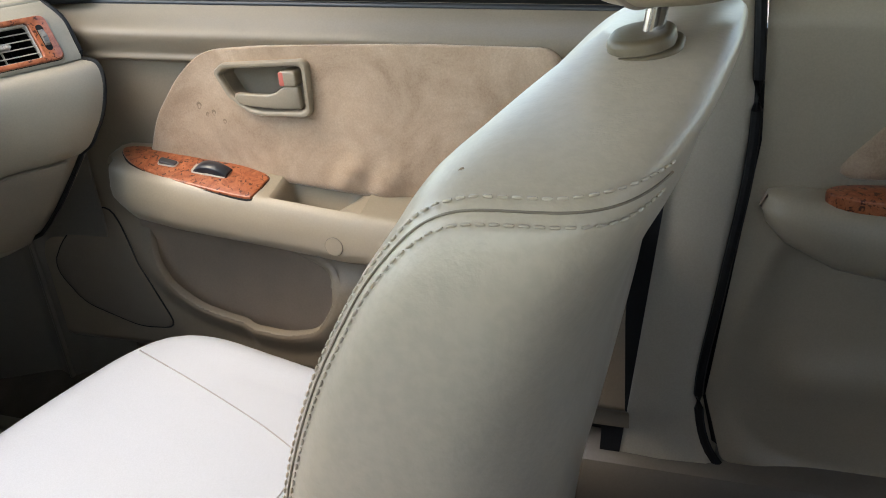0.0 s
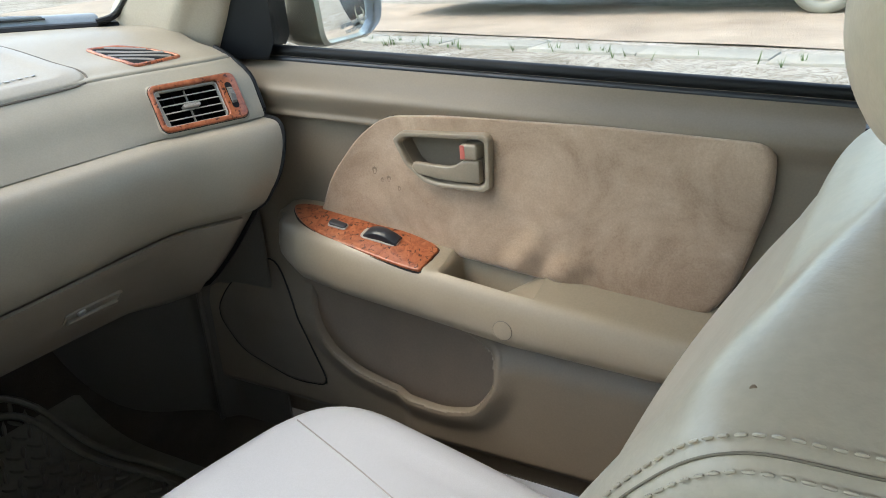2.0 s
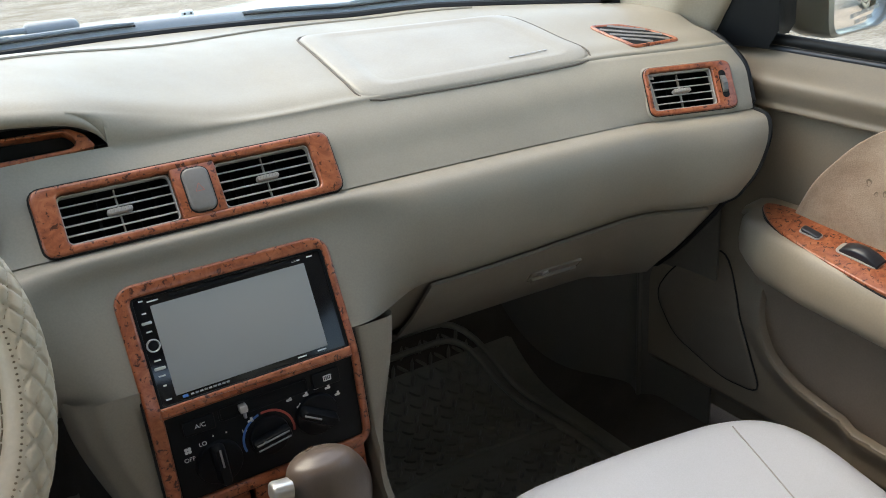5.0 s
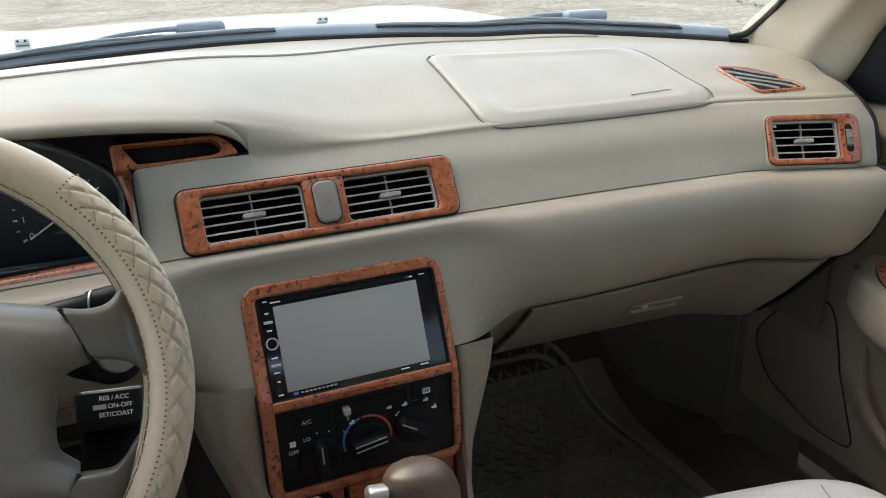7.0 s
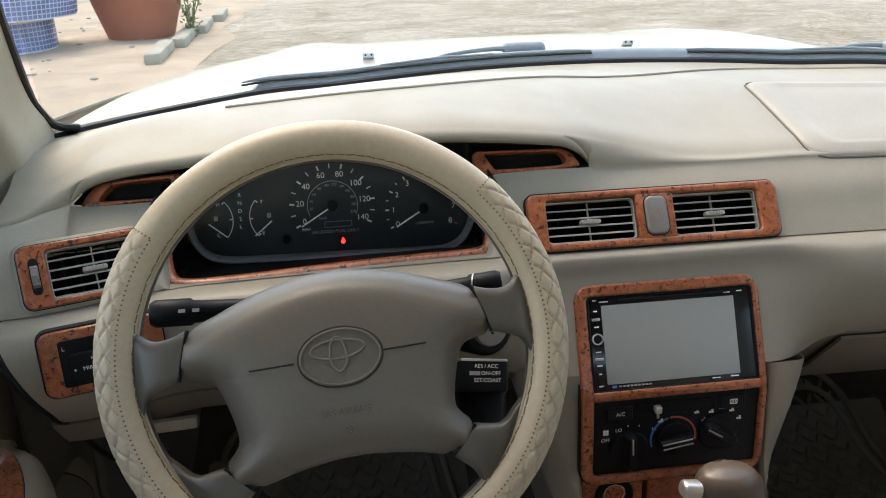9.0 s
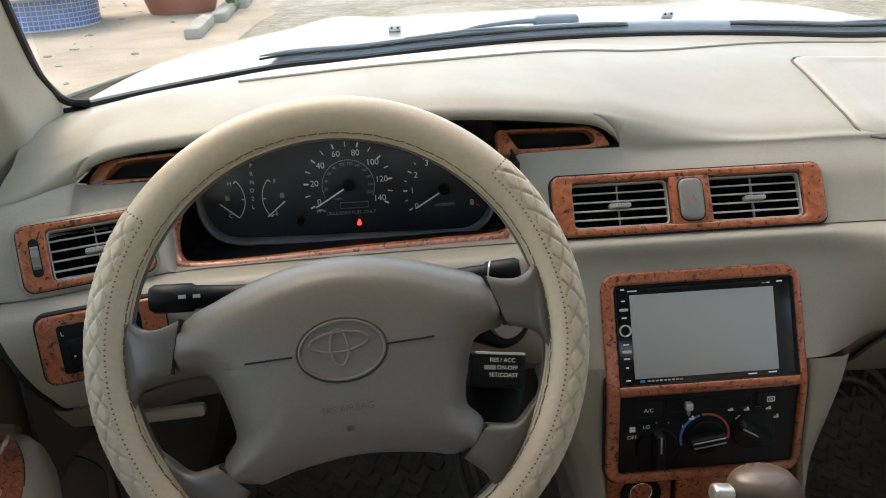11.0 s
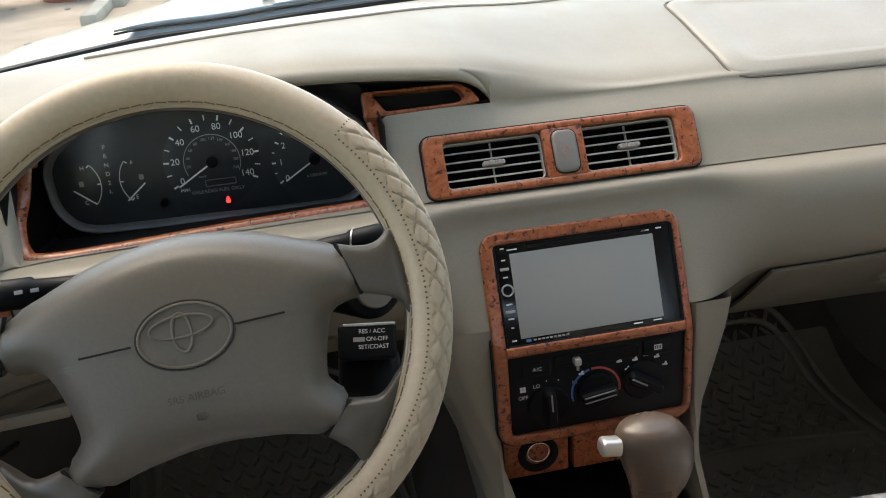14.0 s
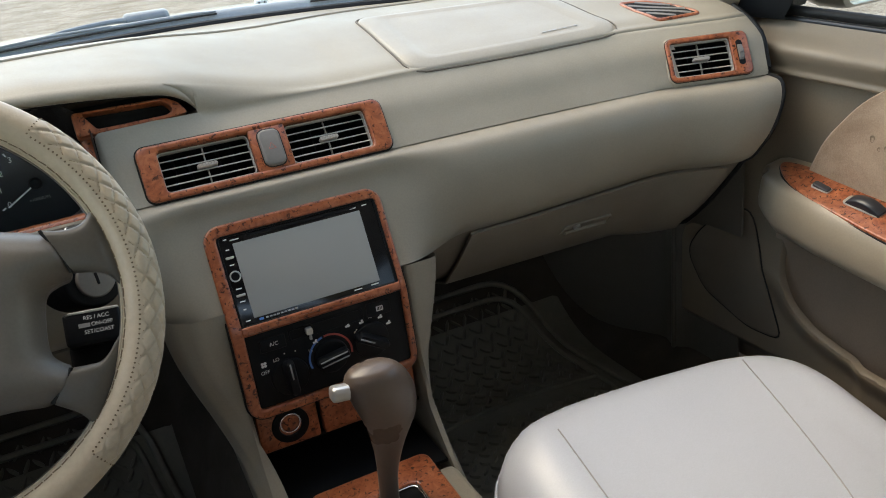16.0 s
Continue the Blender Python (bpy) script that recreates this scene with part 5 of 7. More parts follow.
def spoke(top, low, zs, name="spoke"):
    """A padded spoke between two edges, from the seam with the pad to the rim."""
    bm = bmesh.new()
    n = 4
    top, low, zs = spline([(*p, 0) for p in top], n), spline([(*p, 0) for p in low], n), spline([(z, 0, 0) for z in zs], n)
    rings = []
    for a, b, z in zip(top, low, zs):
        mid, half = (a + b) / 2, (a - b) / 2
        sec = []
        for j in range(28):
            an = 2 * math.pi * j / 28
            c, s = math.cos(an), math.sin(an)
            c, s = math.copysign(abs(c) ** 0.55, c), math.copysign(abs(s) ** 0.62, s)
            sec.append(TURN @ Vector((mid.x + half.x * c, mid.y + half.y * c, z.x + 0.0115 * s)))
        rings.append(sec)
    loft(bm, rings, True, True, True)
    bmesh.ops.recalc_face_normals(bm, faces=bm.faces)
    return part(name, bm, M_SPOKE, wheel, "", True, 60)


for s in (-1, 1):
    spoke([(s * x, y) for x, y in ((0.1122, 0.0340), (0.1250, 0.0298), (0.1365, 0.0290), (0.1450, 0.0330), (0.1510, 0.0410), (0.1590, 0.0540))],
          [(s * x, y) for x, y in ((0.1230, -0.0050), (0.1350, -0.0086), (0.1440, -0.0128), (0.1490, -0.0190), (0.1525, -0.0290), (0.1600, -0.0420))],
          (0.0025, 0.0035, 0.003, 0.001, -0.002, -0.006))
    spoke([(s * x, y) for x, y in ((0.0985, -0.0745), (0.1085, -0.0765), (0.1180, -0.0775), (0.1260, -0.0735), (0.1340, -0.0660), (0.1440, -0.0580))],
          [(s * x, y) for x, y in ((0.0770, -0.0965), (0.0850, -0.1035), (0.0915, -0.1100), (0.0955, -0.1180), (0.0985, -0.1270), (0.1000, -0.1380))],
          (0.0020, 0.003, 0.002, 0.000, -0.003, -0.007))
    for way in SEAMS:
        part("spoke_gap", tube([TURN @ Vector((s * p.x, p.y, 0.0105)) for p in spline([(*q, 0) for q in way], 5)], 0.0016, 6), M_GAP, wheel)
part("hub_back", drum(SW @ Matrix.Translation((0, -0.02, 0)) @ Matrix.Rotation(math.pi, 4, "X"), 0.060, 0.055, 0.010, 0.075, 40, 0.004), M_SPOKE, wheel, "", True, 50)

# ---- steering column, stalks, ignition ----
column = thing("steering_column", (-0.357, 0.0, 0.62), "grey steering column shroud with black stalks and ignition lock", "steering column")
_bm = bmesh.new()
_rg = []
for z, w, h, dy in ((-0.075, 0.062, 0.045, -0.005), (-0.10, 0.066, 0.052, -0.010), (-0.16, 0.068, 0.058, -0.014), (-0.24, 0.068, 0.062, -0.020), (-0.30, 0.066, 0.062, -0.02)):
    _rg.append([SW @ Vector((w * math.copysign(abs(math.cos(t)) ** 0.6, math.cos(t)), dy + h * math.copysign(abs(math.sin(t)) ** 0.6, math.sin(t)), z)) for t in (2 * math.pi * i / 36 for i in range(36))])
loft(_bm, _rg, True, True, True)
bmesh.ops.recalc_face_normals(_bm, faces=_bm.faces)
part("shroud", _bm, M_BLACK, column, "", True, 60)


def stalk(a, b, r0, r1, mat=M_BLACK, label=""):
    a, b = Vector(a), Vector(b)
    m = basis(a, (b - a).orthogonal(), (b - a).cross((b - a).orthogonal()))
    d = (b - a).length
    m = basis(a, Vector((0, 0, 1)).cross(b - a), (b - a).cross(Vector((0, 0, 1)).cross(b - a)))
    bm = bmesh.new()
    rr = [(0, r0), (0.5, lerp(r0, r1, 0.5)), (0.68, r1 * 0.95), (0.70, r1 * 1.15), (0.96, r1 * 1.15), (1.0, r1 * 0.9)]
    w = (b - a).normalized()
    u = w.orthogonal().normalized()
    v = w.cross(u)
    loft(bm, [[a + w * (d * k) + u * (r * math.cos(t)) + v * (r * math.sin(t)) for t in (2 * math.pi * i / 20 for i in range(20))] for k, r in rr], True, True, True)
    bmesh.ops.recalc_face_normals(bm, faces=bm.faces)
    return part("stalk", bm, mat, column, label, True, 50)


ls = stalk((-0.405, -0.085, 0.720), (-0.522, -0.095, 0.726), 0.0078, 0.0108, M_BLACK, "black indicator stalk")
for x in (-0.492, -0.480):
    bar(basis((x, -0.1065, 0.732), (1, 0.05, 0), (0, 0.5, 0.86)), 0, 0, 0.006, 0.003, M_PRINT_DIM, ls, "print_mark", 0.0012)
rs = stalk((-0.300, -0.092, 0.722), (-0.206, -0.100, 0.735), 0.0080, 0.0090, M_BLACK, "black wiper stalk")
part("stalk_ring", tube([Vector((-0.232, -0.0978, 0.7314)) + Vector((0.003 * math.cos(a), 0.0106 * math.cos(a), 0.0106 * math.sin(a))) for a in (2 * math.pi * i / 20 for i in range(20))], 0.0008, 6, True), M_SILVER, rs, "silver ring")
IG = basis((-0.221, -0.116, 0.696), (0.93, 0.36, 0), (0.1, 0.30, 0.95))
part("ignition_boss", drum(IG, 0.031, 0.027, -0.06, 0.0, 36, 0.004), M_BLACK, column, "", True, 50)
ig = part("ignition_lock", drum(IG, 0.0175, 0.0170, -0.01, 0.006, 36, 0.002), M_HAZARD, column, "grey ignition lock")
part("key_slot", plate(IG, rrect(0, 0, 0.0025, 0.011, 0.0008), 0.004, 0.0066, 0.0002), M_CAVITY, ig)
CR = basis((-0.2325, -0.140, 0.6615), (1, -0.10, -0.06), (0, 0.50, 0.86))
cr = part("cruise_stalk", plate(CR, rrect(0, -0.001, 0.047, 0.030, 0.004), -0.03, 0.010, 0.003), M_BLACK, column, "black cruise control stalk", True, 50)
# silver strip that draws the highlight on the stalk's upper edge
part("cruise_highlight", plate(CR, rrect(0.002, 0.0128, 0.042, 0.0022, 0.001), 0, 0.0104, 0.0004), M_SILVER, cr)
_bm = bmesh.new()
loft(_bm, [[CR @ Vector((x, y, z)) for x, y in rrect(0, cy, w, h, 0.010)] for w, h, cy, z in ((0.050, 0.052, -0.036, -0.075), (0.052, 0.056, -0.034, -0.030), (0.048, 0.052, -0.033, -0.012), (0.040, 0.044, -0.032, -0.007))], True, True, True)
bmesh.ops.recalc_face_normals(_bm, faces=_bm.faces)
part("stalk_housing", _bm, M_BLACK, column, "black stalk housing", True, 50)
CT = CR @ Matrix.Translation((0.002, 0, 0.0101))
lettering("RES / ACC", CT @ Matrix.Translation((0.002, 0.0072, 0)), 0.0048, M_PRINT, cr)
lettering("ON-OFF", CT @ Matrix.Translation((0.006, 0.0010, 0)), 0.0048, M_PRINT, cr)
lettering("SET/COAST", CT @ Matrix.Translation((0.003, -0.0052, 0)), 0.0048, M_PRINT, cr)
bar(CT, -0.0085, 0.0010, 0.0095, 0.0036, M_PRINT_DIM, cr)

# ---- switches left of the wheel ----
MS = basis((-0.588, -0.069, 0.648), (1, 0.33, 0), (0, 0.10, 0.99)) @ Matrix.Translation((0.012, 0.0265, 0))
ms = thing("switch_panel", MS.translation, "burl wood switch panel with black mirror switch", "switch panel")
part("wood_plate", plate(MS, rrect(0, 0, 0.108, 0.064, 0.010), -0.004, 0.006, 0.0025), M_WOOD, ms)
part("plate_gap", plate(MS, rrect(0, 0, 0.1115, 0.0675, 0.0115), -0.006, 0.002, 0.001), M_GAP, ms)
MI = MS @ Matrix.Translation((-0.006, 0, 0)) @ Matrix.Diagonal((0.86, 0.82, 1, 1))
sw = part("mirror_switch", plate(MI, rrect(0.004, 0, 0.082, 0.056, 0.004), 0, 0.0075, 0.001), M_BLACK, ms, "black mirror switch")
part("mirror_pad", plate(MI, rrect(-0.006, -0.006, 0.046, 0.036, 0.004), 0.004, 0.0105, 0.002), M_BLACK, sw)
lettering("MIRROR", MI @ Matrix.Translation((-0.005, -0.007, 0.0106)), 0.0062, M_PRINT, sw)
lettering("L", MI @ Matrix.Translation((-0.032, 0.019, 0.0076)), 0.0065, M_PRINT, sw)
lettering("R", MI @ Matrix.Translation((0.008, 0.022, 0.0076)), 0.0065, M_PRINT, sw)
for dx, dy in ((0, 0.011), (0, -0.013), (-0.018, 0), (0.018, 0)):
    part("arrow", drum(MI @ Matrix.Translation((-0.006 + dx, -0.007 + dy, 0.0104)), 0.0017, 0.0017, 0, 0.0005, 3), M_PRINT, sw)
hl = thing("bonnet_release", (-0.545, -0.012, 0.566), "beige bonnet release lever below the dashboard", "lever")
part("lever", block(basis((-0.545, -0.022, 0.566), (1, 0.03, 0.04), (0, 0.2, 1)), (0.070, 0.014, 0.013), (0, 0, 0), 0.005), M_ARM, hl)

# ---- doors ----
POCKET = smooth_outline([(-0.044, 0.470), (-0.058, 0.428), (-0.095, 0.376), (-0.140, 0.347), (-0.200, 0.332), (-0.285, 0.323), (-0.335, 0.334), (-0.367, 0.380), (-0.362, 0.420), (-0.30, 0.440), (-0.20, 0.462), (-0.09, 0.485)], 0.017, 4)
SPEAKER = smooth_outline([(0.125, 0.385), (0.100, 0.440), (0.030, 0.484), (-0.033, 0.418), (-0.082, 0.303), (-0.014, 0.298), (0.085, 0.330)], 0.022, 4)


def door_x(y, z):
    x = 0.706
    x += 0.030 * smooth01(0.735, 0.782, z)
    x -= 0.010 * smooth01(0.705, 0.738, z) * (1 - smooth01(0.738, 0.76, z))
    # shoulder ridge ahead of the cloth
    x += (0.011 * (1 - smooth01(0.6985, 0.7035, z)) - 0.004 * math.exp(-((z - 0.706) / 0.004) ** 2)) * smooth01(-0.235, -0.205, y)
    low = 1 - smooth01(0.40, 0.48, z)
    x -= 0.034 * low
    d = poly_dist((y, z), POCKET)
    x -= 0.012 * (1 - smooth01(0.0, 0.035, abs(d))) * (1 - smooth01(0.36, 0.45, z))
    x += 0.035 * (1 - smooth01(0.235, 0.275, z))
    return x


def belt_z(y):
    return 0.779 - 0.047 * max(0.0, -0.02 - y)


CLOTH = smooth_outline([(-0.092, 0.560), (-0.122, 0.626), (-0.172, 0.682), (-0.215, 0.711), (-0.30, 0.7155), (-0.50, 0.714), (-0.672, 0.706), (-0.672, 0.65), (-0.640, 0.545), (-0.605, 0.500), (-0.42, 0.525), (-0.25, 0.545)], 0.022, 5)
BEZEL = [(-0.233, 0.687), (-0.2455, 0.6965), (-0.3600, 0.7000), (-0.3665, 0.6950), (-0.3650, 0.6350), (-0.3570, 0.6290), (-0.2950, 0.6300), (-0.2750, 0.6340), (-0.2480, 0.6560)]
ARM = [(-0.0190, 0.7120, 0.5560, 0.5500), (-0.0230, 0.6960, 0.5650, 0.5370), (-0.0330, 0.6730, 0.5720, 0.5170), (-0.052, 0.654, 0.577, 0.503), (-0.09, 0.638, 0.576, 0.491), (-0.16, 0.631, 0.570, 0.482), (-0.30, 0.631, 0.550, 0.466), (-0.40, 0.631, 0.537, 0.453), (-0.60, 0.634, 0.517, 0.442), (-0.80, 0.640, 0.500, 0.432)]


def arm_at(y):
    for a, b in zip(ARM[:-1], ARM[1:]):
        if y >= b[0]:
            k = (a[0] - y) / (a[0] - b[0])
            return [lerp(a[i], b[i], k) for i in (1, 2, 3)]
    return ARM[-1][1:]


def front_door(sx, name, label):
    """The front door trim; sx mirrors it across the car."""
    def mx(p):
        return Vector((p[0] * sx, p[1], p[2]))

    def put(pname, bm, mat, parent, lab="", sharp=50):
        for v in bm.verts:
            v.co.x *= sx
        if sx < 0:
            bmesh.ops.reverse_faces(bm, faces=bm.faces)
        return part(pname, bm, mat, parent, lab, True, sharp)

    door = thing(name, (0.70 * sx, -0.40, 0.22), label, "car door", "", "")
    hole = [(y, z) for y, z in BEZEL]
    ny, nv = (330, 230) if sx > 0 else (120, 90)
    bm = sheet(lambda y, v: Vector((door_x(y, lerp(0.780, 0.215, v)), y, lerp(belt_z(y), 0.215, v))), steps(0.14, -0.745, ny), steps(0, 1, nv), 0,
               lambda y, v: (-0.37 < y < -0.23 and poly_dist((y, lerp(belt_z(y), 0.215, v)), hole) < -0.003)
               or (-0.38 < y < -0.03 and 0.30 < lerp(belt_z(y), 0.215, v) < 0.50 and poly_dist((y, lerp(belt_z(y), 0.215, v)), POCKET) < -0.001))
    put("trim_panel", bm, M_DOOR, door)
    # map pocket with a rounded rim
    po = dense(POCKET, 0.006)
    if sum(p[0] * q[1] - q[0] * p[1] for p, q in zip(po, po[1:] + po[:1])) < 0:
        po.reverse()
    pc = Vector((-0.20, 0.40))

    def on_trim(y, z):
        return door_x(y, lerp(0.780, 0.215, (belt_z(y) - z) / (belt_z(y) - 0.215)))
    edge_x = [on_trim(y, z) for y, z in po]
    bm = bmesh.new()
    rings = []
    for d, l in ((-0.011, 0.0025), (-0.007, 0.0003), (-0.003, -0.0006), (0.0, 0.0002), (0.0020, 0.0035), (0.003, 0.012)):
        rings.append([Vector((ex + l, y, z)) for ex, (y, z) in zip(edge_x, inset(po, d))])
    loft(bm, rings, True)
    bmesh.ops.recalc_face_normals(bm, faces=bm.faces)
    put("pocket_rim", bm, M_DOOR, door, "", 70)
    bm = bmesh.new()
    loft(bm, [[Vector((0.7085, *pc.lerp(Vector((p[0] - 0.012 * smooth01(-0.3, -0.36, p[0]), p[1] - 0.050 * smooth01(0.47, 0.33, p[1]))), k))) for p in po] for k in (1.08, 1.0, 0.8, 0.6, 0.4, 0.2, 0.02)], True, False, True)
    put("pocket_wall", bm, M_POCKET, door, "brown map pocket wall")
    # speaker grille
    sp = [(y, z) for y, z in SPEAKER]
    c = Vector((sum(p[0] for p in sp) / len(sp), sum(p[1] for p in sp) / len(sp)))
    bm = bmesh.new()
    loft(bm, [[Vector((door_x(*q) - lift, q.x, q.y)) for q in (c.lerp(Vector(p), k) for p in sp)] for k, lift in ((1.0, 0.0), (0.985, 0.0020), (0.95, 0.0028), (0.8, 0.003), (0.6, 0.003), (0.4, 0.003), (0.2, 0.003), (0.03, 0.003))], True, False, True)
    put("speaker_grille", bm, M_GRILLE, door, "dark speaker grille")
    put("grille_gap", tube([Vector((door_x(y, z) - 0.0006, y, z)) for y, z in dense(sp, 0.01)], 0.0014, 6, True, up=(1, 0, 0)), M_GAP, door)
    # cloth insert, with an opening for the handle
    cl = dense(CLOTH, 0.009)
    c = Vector((-0.305, 0.665))
    bm = bmesh.new()

    def hole_edge(p):
        d = (Vector(p) - c).normalized()
        lo, hi = 0.0, 0.12
        for _ in range(18):
            mid = (lo + hi) / 2
            lo, hi = (mid, hi) if poly_dist(tuple(c + d * mid), hole) < -0.004 else (lo, mid)
        return c + d * lo
    inner = [hole_edge(p) for p in cl]

    def puff(i, k, lift):
        q = inner[i].lerp(Vector(cl[i]), k)
        n = noise.noise(Vector((q.x * 9, q.y * 14, 1.0))) * 0.003 + noise.noise(Vector((q.x * 28, q.y * 16, 5.0))) * 0.0012
        # pulled folds above the pull cup
        fold = math.exp(-((q.x + 0.425) / 0.055) ** 2) * math.exp(-((q.y - 0.548) / 0.030) ** 2)
        sag = fold * (0.009 + 0.0065 * math.sin(q.x * 95 + q.y * 60)) + 0.003 * math.exp(-((q.x + 0.455 + (q.y - 0.6) * 0.3) / 0.012) ** 2) * smooth01(0.66, 0.58, q.y) * smooth01(0.50, 0.55, q.y)
        edge = min(1, (1 - k) * 12)
        return Vector((0.7045 - lift - (n + sag) * edge, q.x, q.y))
    prof = [(1.0, 0.0), (1.002, 0.004), (0.998, 0.0085), (0.99, 0.0108), (0.975, 0.0120)] + [(0.96 - 0.04 * i, 0.0125) for i in range(25)]
    loft(bm, [[puff(i, k, l) for i in range(len(cl))] for k, l in prof], True)
    cloth = put("cloth_insert", bm, M_VELOUR, door, "worn brown velour insert", 70)
    put("insert_gap", tube([Vector((0.7012, p[0], p[1])) for p in inset(cl[::-1], -0.0016)], 0.0022, 6, True, up=(1, 0, 0)), M_GAP, door)
    for y, z, r in ((-0.196, 0.641, 0.0065), (-0.207, 0.630, 0.004), (-0.217, 0.632, 0.005), (-0.232, 0.621, 0.0042)):
        n = noise.noise(Vector((y * 9, z * 14, 1.0))) * 0.003 + noise.noise(Vector((y * 28, z * 16, 5.0))) * 0.0012
        bm = bmesh.new()
        ring = [(r * 0.5 * (1 + 0.25 * math.sin(3 * a + y * 900)) * math.cos(a), r * 0.72 * math.sin(a)) for a in (2 * math.pi * i / 16 for i in range(16))]
        loft(bm, [[Vector((0.6920 - n - l, y + k * py, z + k * pz)) for py, pz in ring] for k, l in ((1.2, -0.0006), (1.0, 0.0005), (0.75, 0.0001), (0.3, -0.0002))], True, False, True)
        put("worn_pit", bm, M_DIRT, cloth, "", 60)
    # inner handle
    hm = basis((0.690, -0.305, 0.665), (0, -1, 0), (0, 0, 1))
    bez = smooth_outline([(-(y + 0.305), z - 0.665) for y, z in reversed(BEZEL)], 0.0042, 4)
    bez = bez if sum(a[0] * b[1] - b[0] * a[1] for a, b in zip(bez, bez[1:] + bez[:1])) > 0 else bez[::-1]
    bx0, by0 = (min(p[0] for p in bez) + max(p[0] for p in bez)) / 2, (min(p[1] for p in bez) + max(p[1] for p in bez)) / 2

    def shrunk(k, j):
        return [(bx0 + (x - bx0) * k, by0 + (y - by0) * j) for x, y in bez]
    bm = bmesh.new()
    loft(bm, [[hm @ Vector((x, y, z)) for x, y in shrunk(k, j)] for k, j, z in ((1.0, 1.0, -0.008), (1.0, 1.0, 0.003), (0.993, 0.987, 0.0062), (0.975, 0.955, 0.0083), (0.94, 0.895, 0.0085), (0.905, 0.83, 0.0078), (0.885, 0.795, 0.005), (0.875, 0.775, -0.002))], True)
    bmesh.ops.recalc_face_normals(bm, faces=bm.faces)
    bezel = put("handle_bezel", bm, M_ARM, door, "beige handle surround")
    bm = bmesh.new()
    loft(bm, [[hm @ Vector((x, y, z)) for x, y in shrunk(k, j)] for k, j, z in ((0.88, 0.785, 0.002), (0.87, 0.77, -0.012), (0.85, 0.74, -0.022), (0.45, 0.4, -0.024), (0.02, 0.02, -0.024))], True, False, True)
    bmesh.ops.reverse_faces(bm, faces=bm.faces)
    put("recess", bm, M_DOOR, bezel)
    bm = bmesh.new()
    rr = []
    for x, y, w, z in ((-0.0465, -0.0120, 0.007, 0.001), (-0.0445, -0.0122, 0.012, 0.003), (-0.040, -0.0126, 0.0145, 0.004), (-0.020, -0.0142, 0.0160, 0.005), (0.004, -0.0158, 0.0172, 0.005), (0.014, -0.0150, 0.0200, 0.005), (0.021, -0.0130, 0.0250, 0.004), (0.027, -0.0118, 0.0280, 0.003), (0.0440, -0.0118, 0.0280, 0.002), (0.0452, -0.0118, 0.0262, 0.001)):
        rr.append([hm @ Vector((x, y + w * 0.5 * math.copysign(abs(math.cos(t)) ** 0.35, math.cos(t)), z + 0.0045 * math.copysign(abs(math.sin(t)) ** 0.45, math.sin(t)))) for t in (2 * math.pi * i / 24 for i in range(24))])
    loft(bm, rr, True, True, True)
    bmesh.ops.recalc_face_normals(bm, faces=bm.faces)
    put("lever", bm, M_ARM, bezel, "beige pull lever")
    lock = put("lock_knob", plate(hm, rrect(0.0335, 0.0120, 0.0225, 0.0195, 0.004), -0.01, 0.0085, 0.003), M_ARM, bezel, "lock knob with a red mark")
    put("red_mark", plate(hm, rrect(0.0258, 0.0120, 0.0062, 0.0165, 0.001), -0.006, 0.0088, 0.0004), M_RED, lock)

    # armrest
    def arm_section(y):
        xi, zt, zb = arm_at(y)
        o = 0.715
        pts = [(o, zt + 0.004), (o - 0.022, zt), (lerp(xi, o, 0.42), zt - 0.0090), (lerp(xi, o, 0.14), zt - 0.0165), (xi + 0.001, zt - 0.040), (xi, lerp(zt, zb, 0.72)), (xi + 0.004, zb + 0.012), (xi + 0.014, zb + 0.002), (xi + 0.030, zb), (o, zb + 0.004)]
        return spline([(x, y, z) for x, z in pts], 4)
    ys = [-0.0190, -0.0203, -0.0220, -0.0245, -0.0285, -0.0335, -0.040, -0.050, -0.062, -0.074] + steps(-0.084, -0.745, 84)
    secs = [arm_section(y) for y in ys]

    def arm_fn(u, v):
        return secs[int(round(u))][int(round(v))]

    def cup(u, v):
        y = ys[min(len(ys) - 1, int(u + 0.5))]
        return -0.432 < y < -0.312 and 1 < v < 11
    bm = sheet(arm_fn, list(range(len(ys))), list(range(len(secs[0]))), 0, cup)
    loft(bm, [secs[0], [secs[0][0].lerp(secs[0][-1], k / (len(secs[0]) - 1)) for k in range(len(secs[0]))]], False)
    bmesh.ops.recalc_face_normals(bm, faces=bm.faces)
    arm = put("armrest", bm, M_ARM, door, "padded beige armrest with a pull cup", 60)

    def arm_z(x, y):
        sec = [q for q in arm_section(y)][:16]
        return float(np.interp(x, [q.x for q in reversed(sec)], [q.z for q in reversed(sec)]))
    cups = dense(rrect(0.371, 0.6745, 0.134, 0.066, 0.014), 0.006)
    bm = bmesh.new()
    rings = []
    for d, depth in ((-0.003, 0.0), (0.0, 0.0002), (0.003, 0.0018), (0.006, 0.006), (0.0085, 0.016), (0.012, 1.0)):
        ring = []
        for y, x in inset(cups, d):
            z = arm_z(x, -y)
            low = 0.052 - 0.048 * smooth01(0.352, 0.436, y)
            ring.append(Vector((x, -y, z - (min(depth, low) if depth > 0 else depth))))
        rings.append(ring)
    cc0 = sum(rings[-1], Vector()) / len(rings[-1])
    rings.append([cc0.lerp(q, 0.5) for q in rings[-1]])
    rings.append([cc0.lerp(q, 0.04) for q in rings[-2]])
    loft(bm, rings, True, False, True)
    bmesh.ops.recalc_face_normals(bm, faces=bm.faces)
    put("pull_cup", bm, M_ARM, arm)
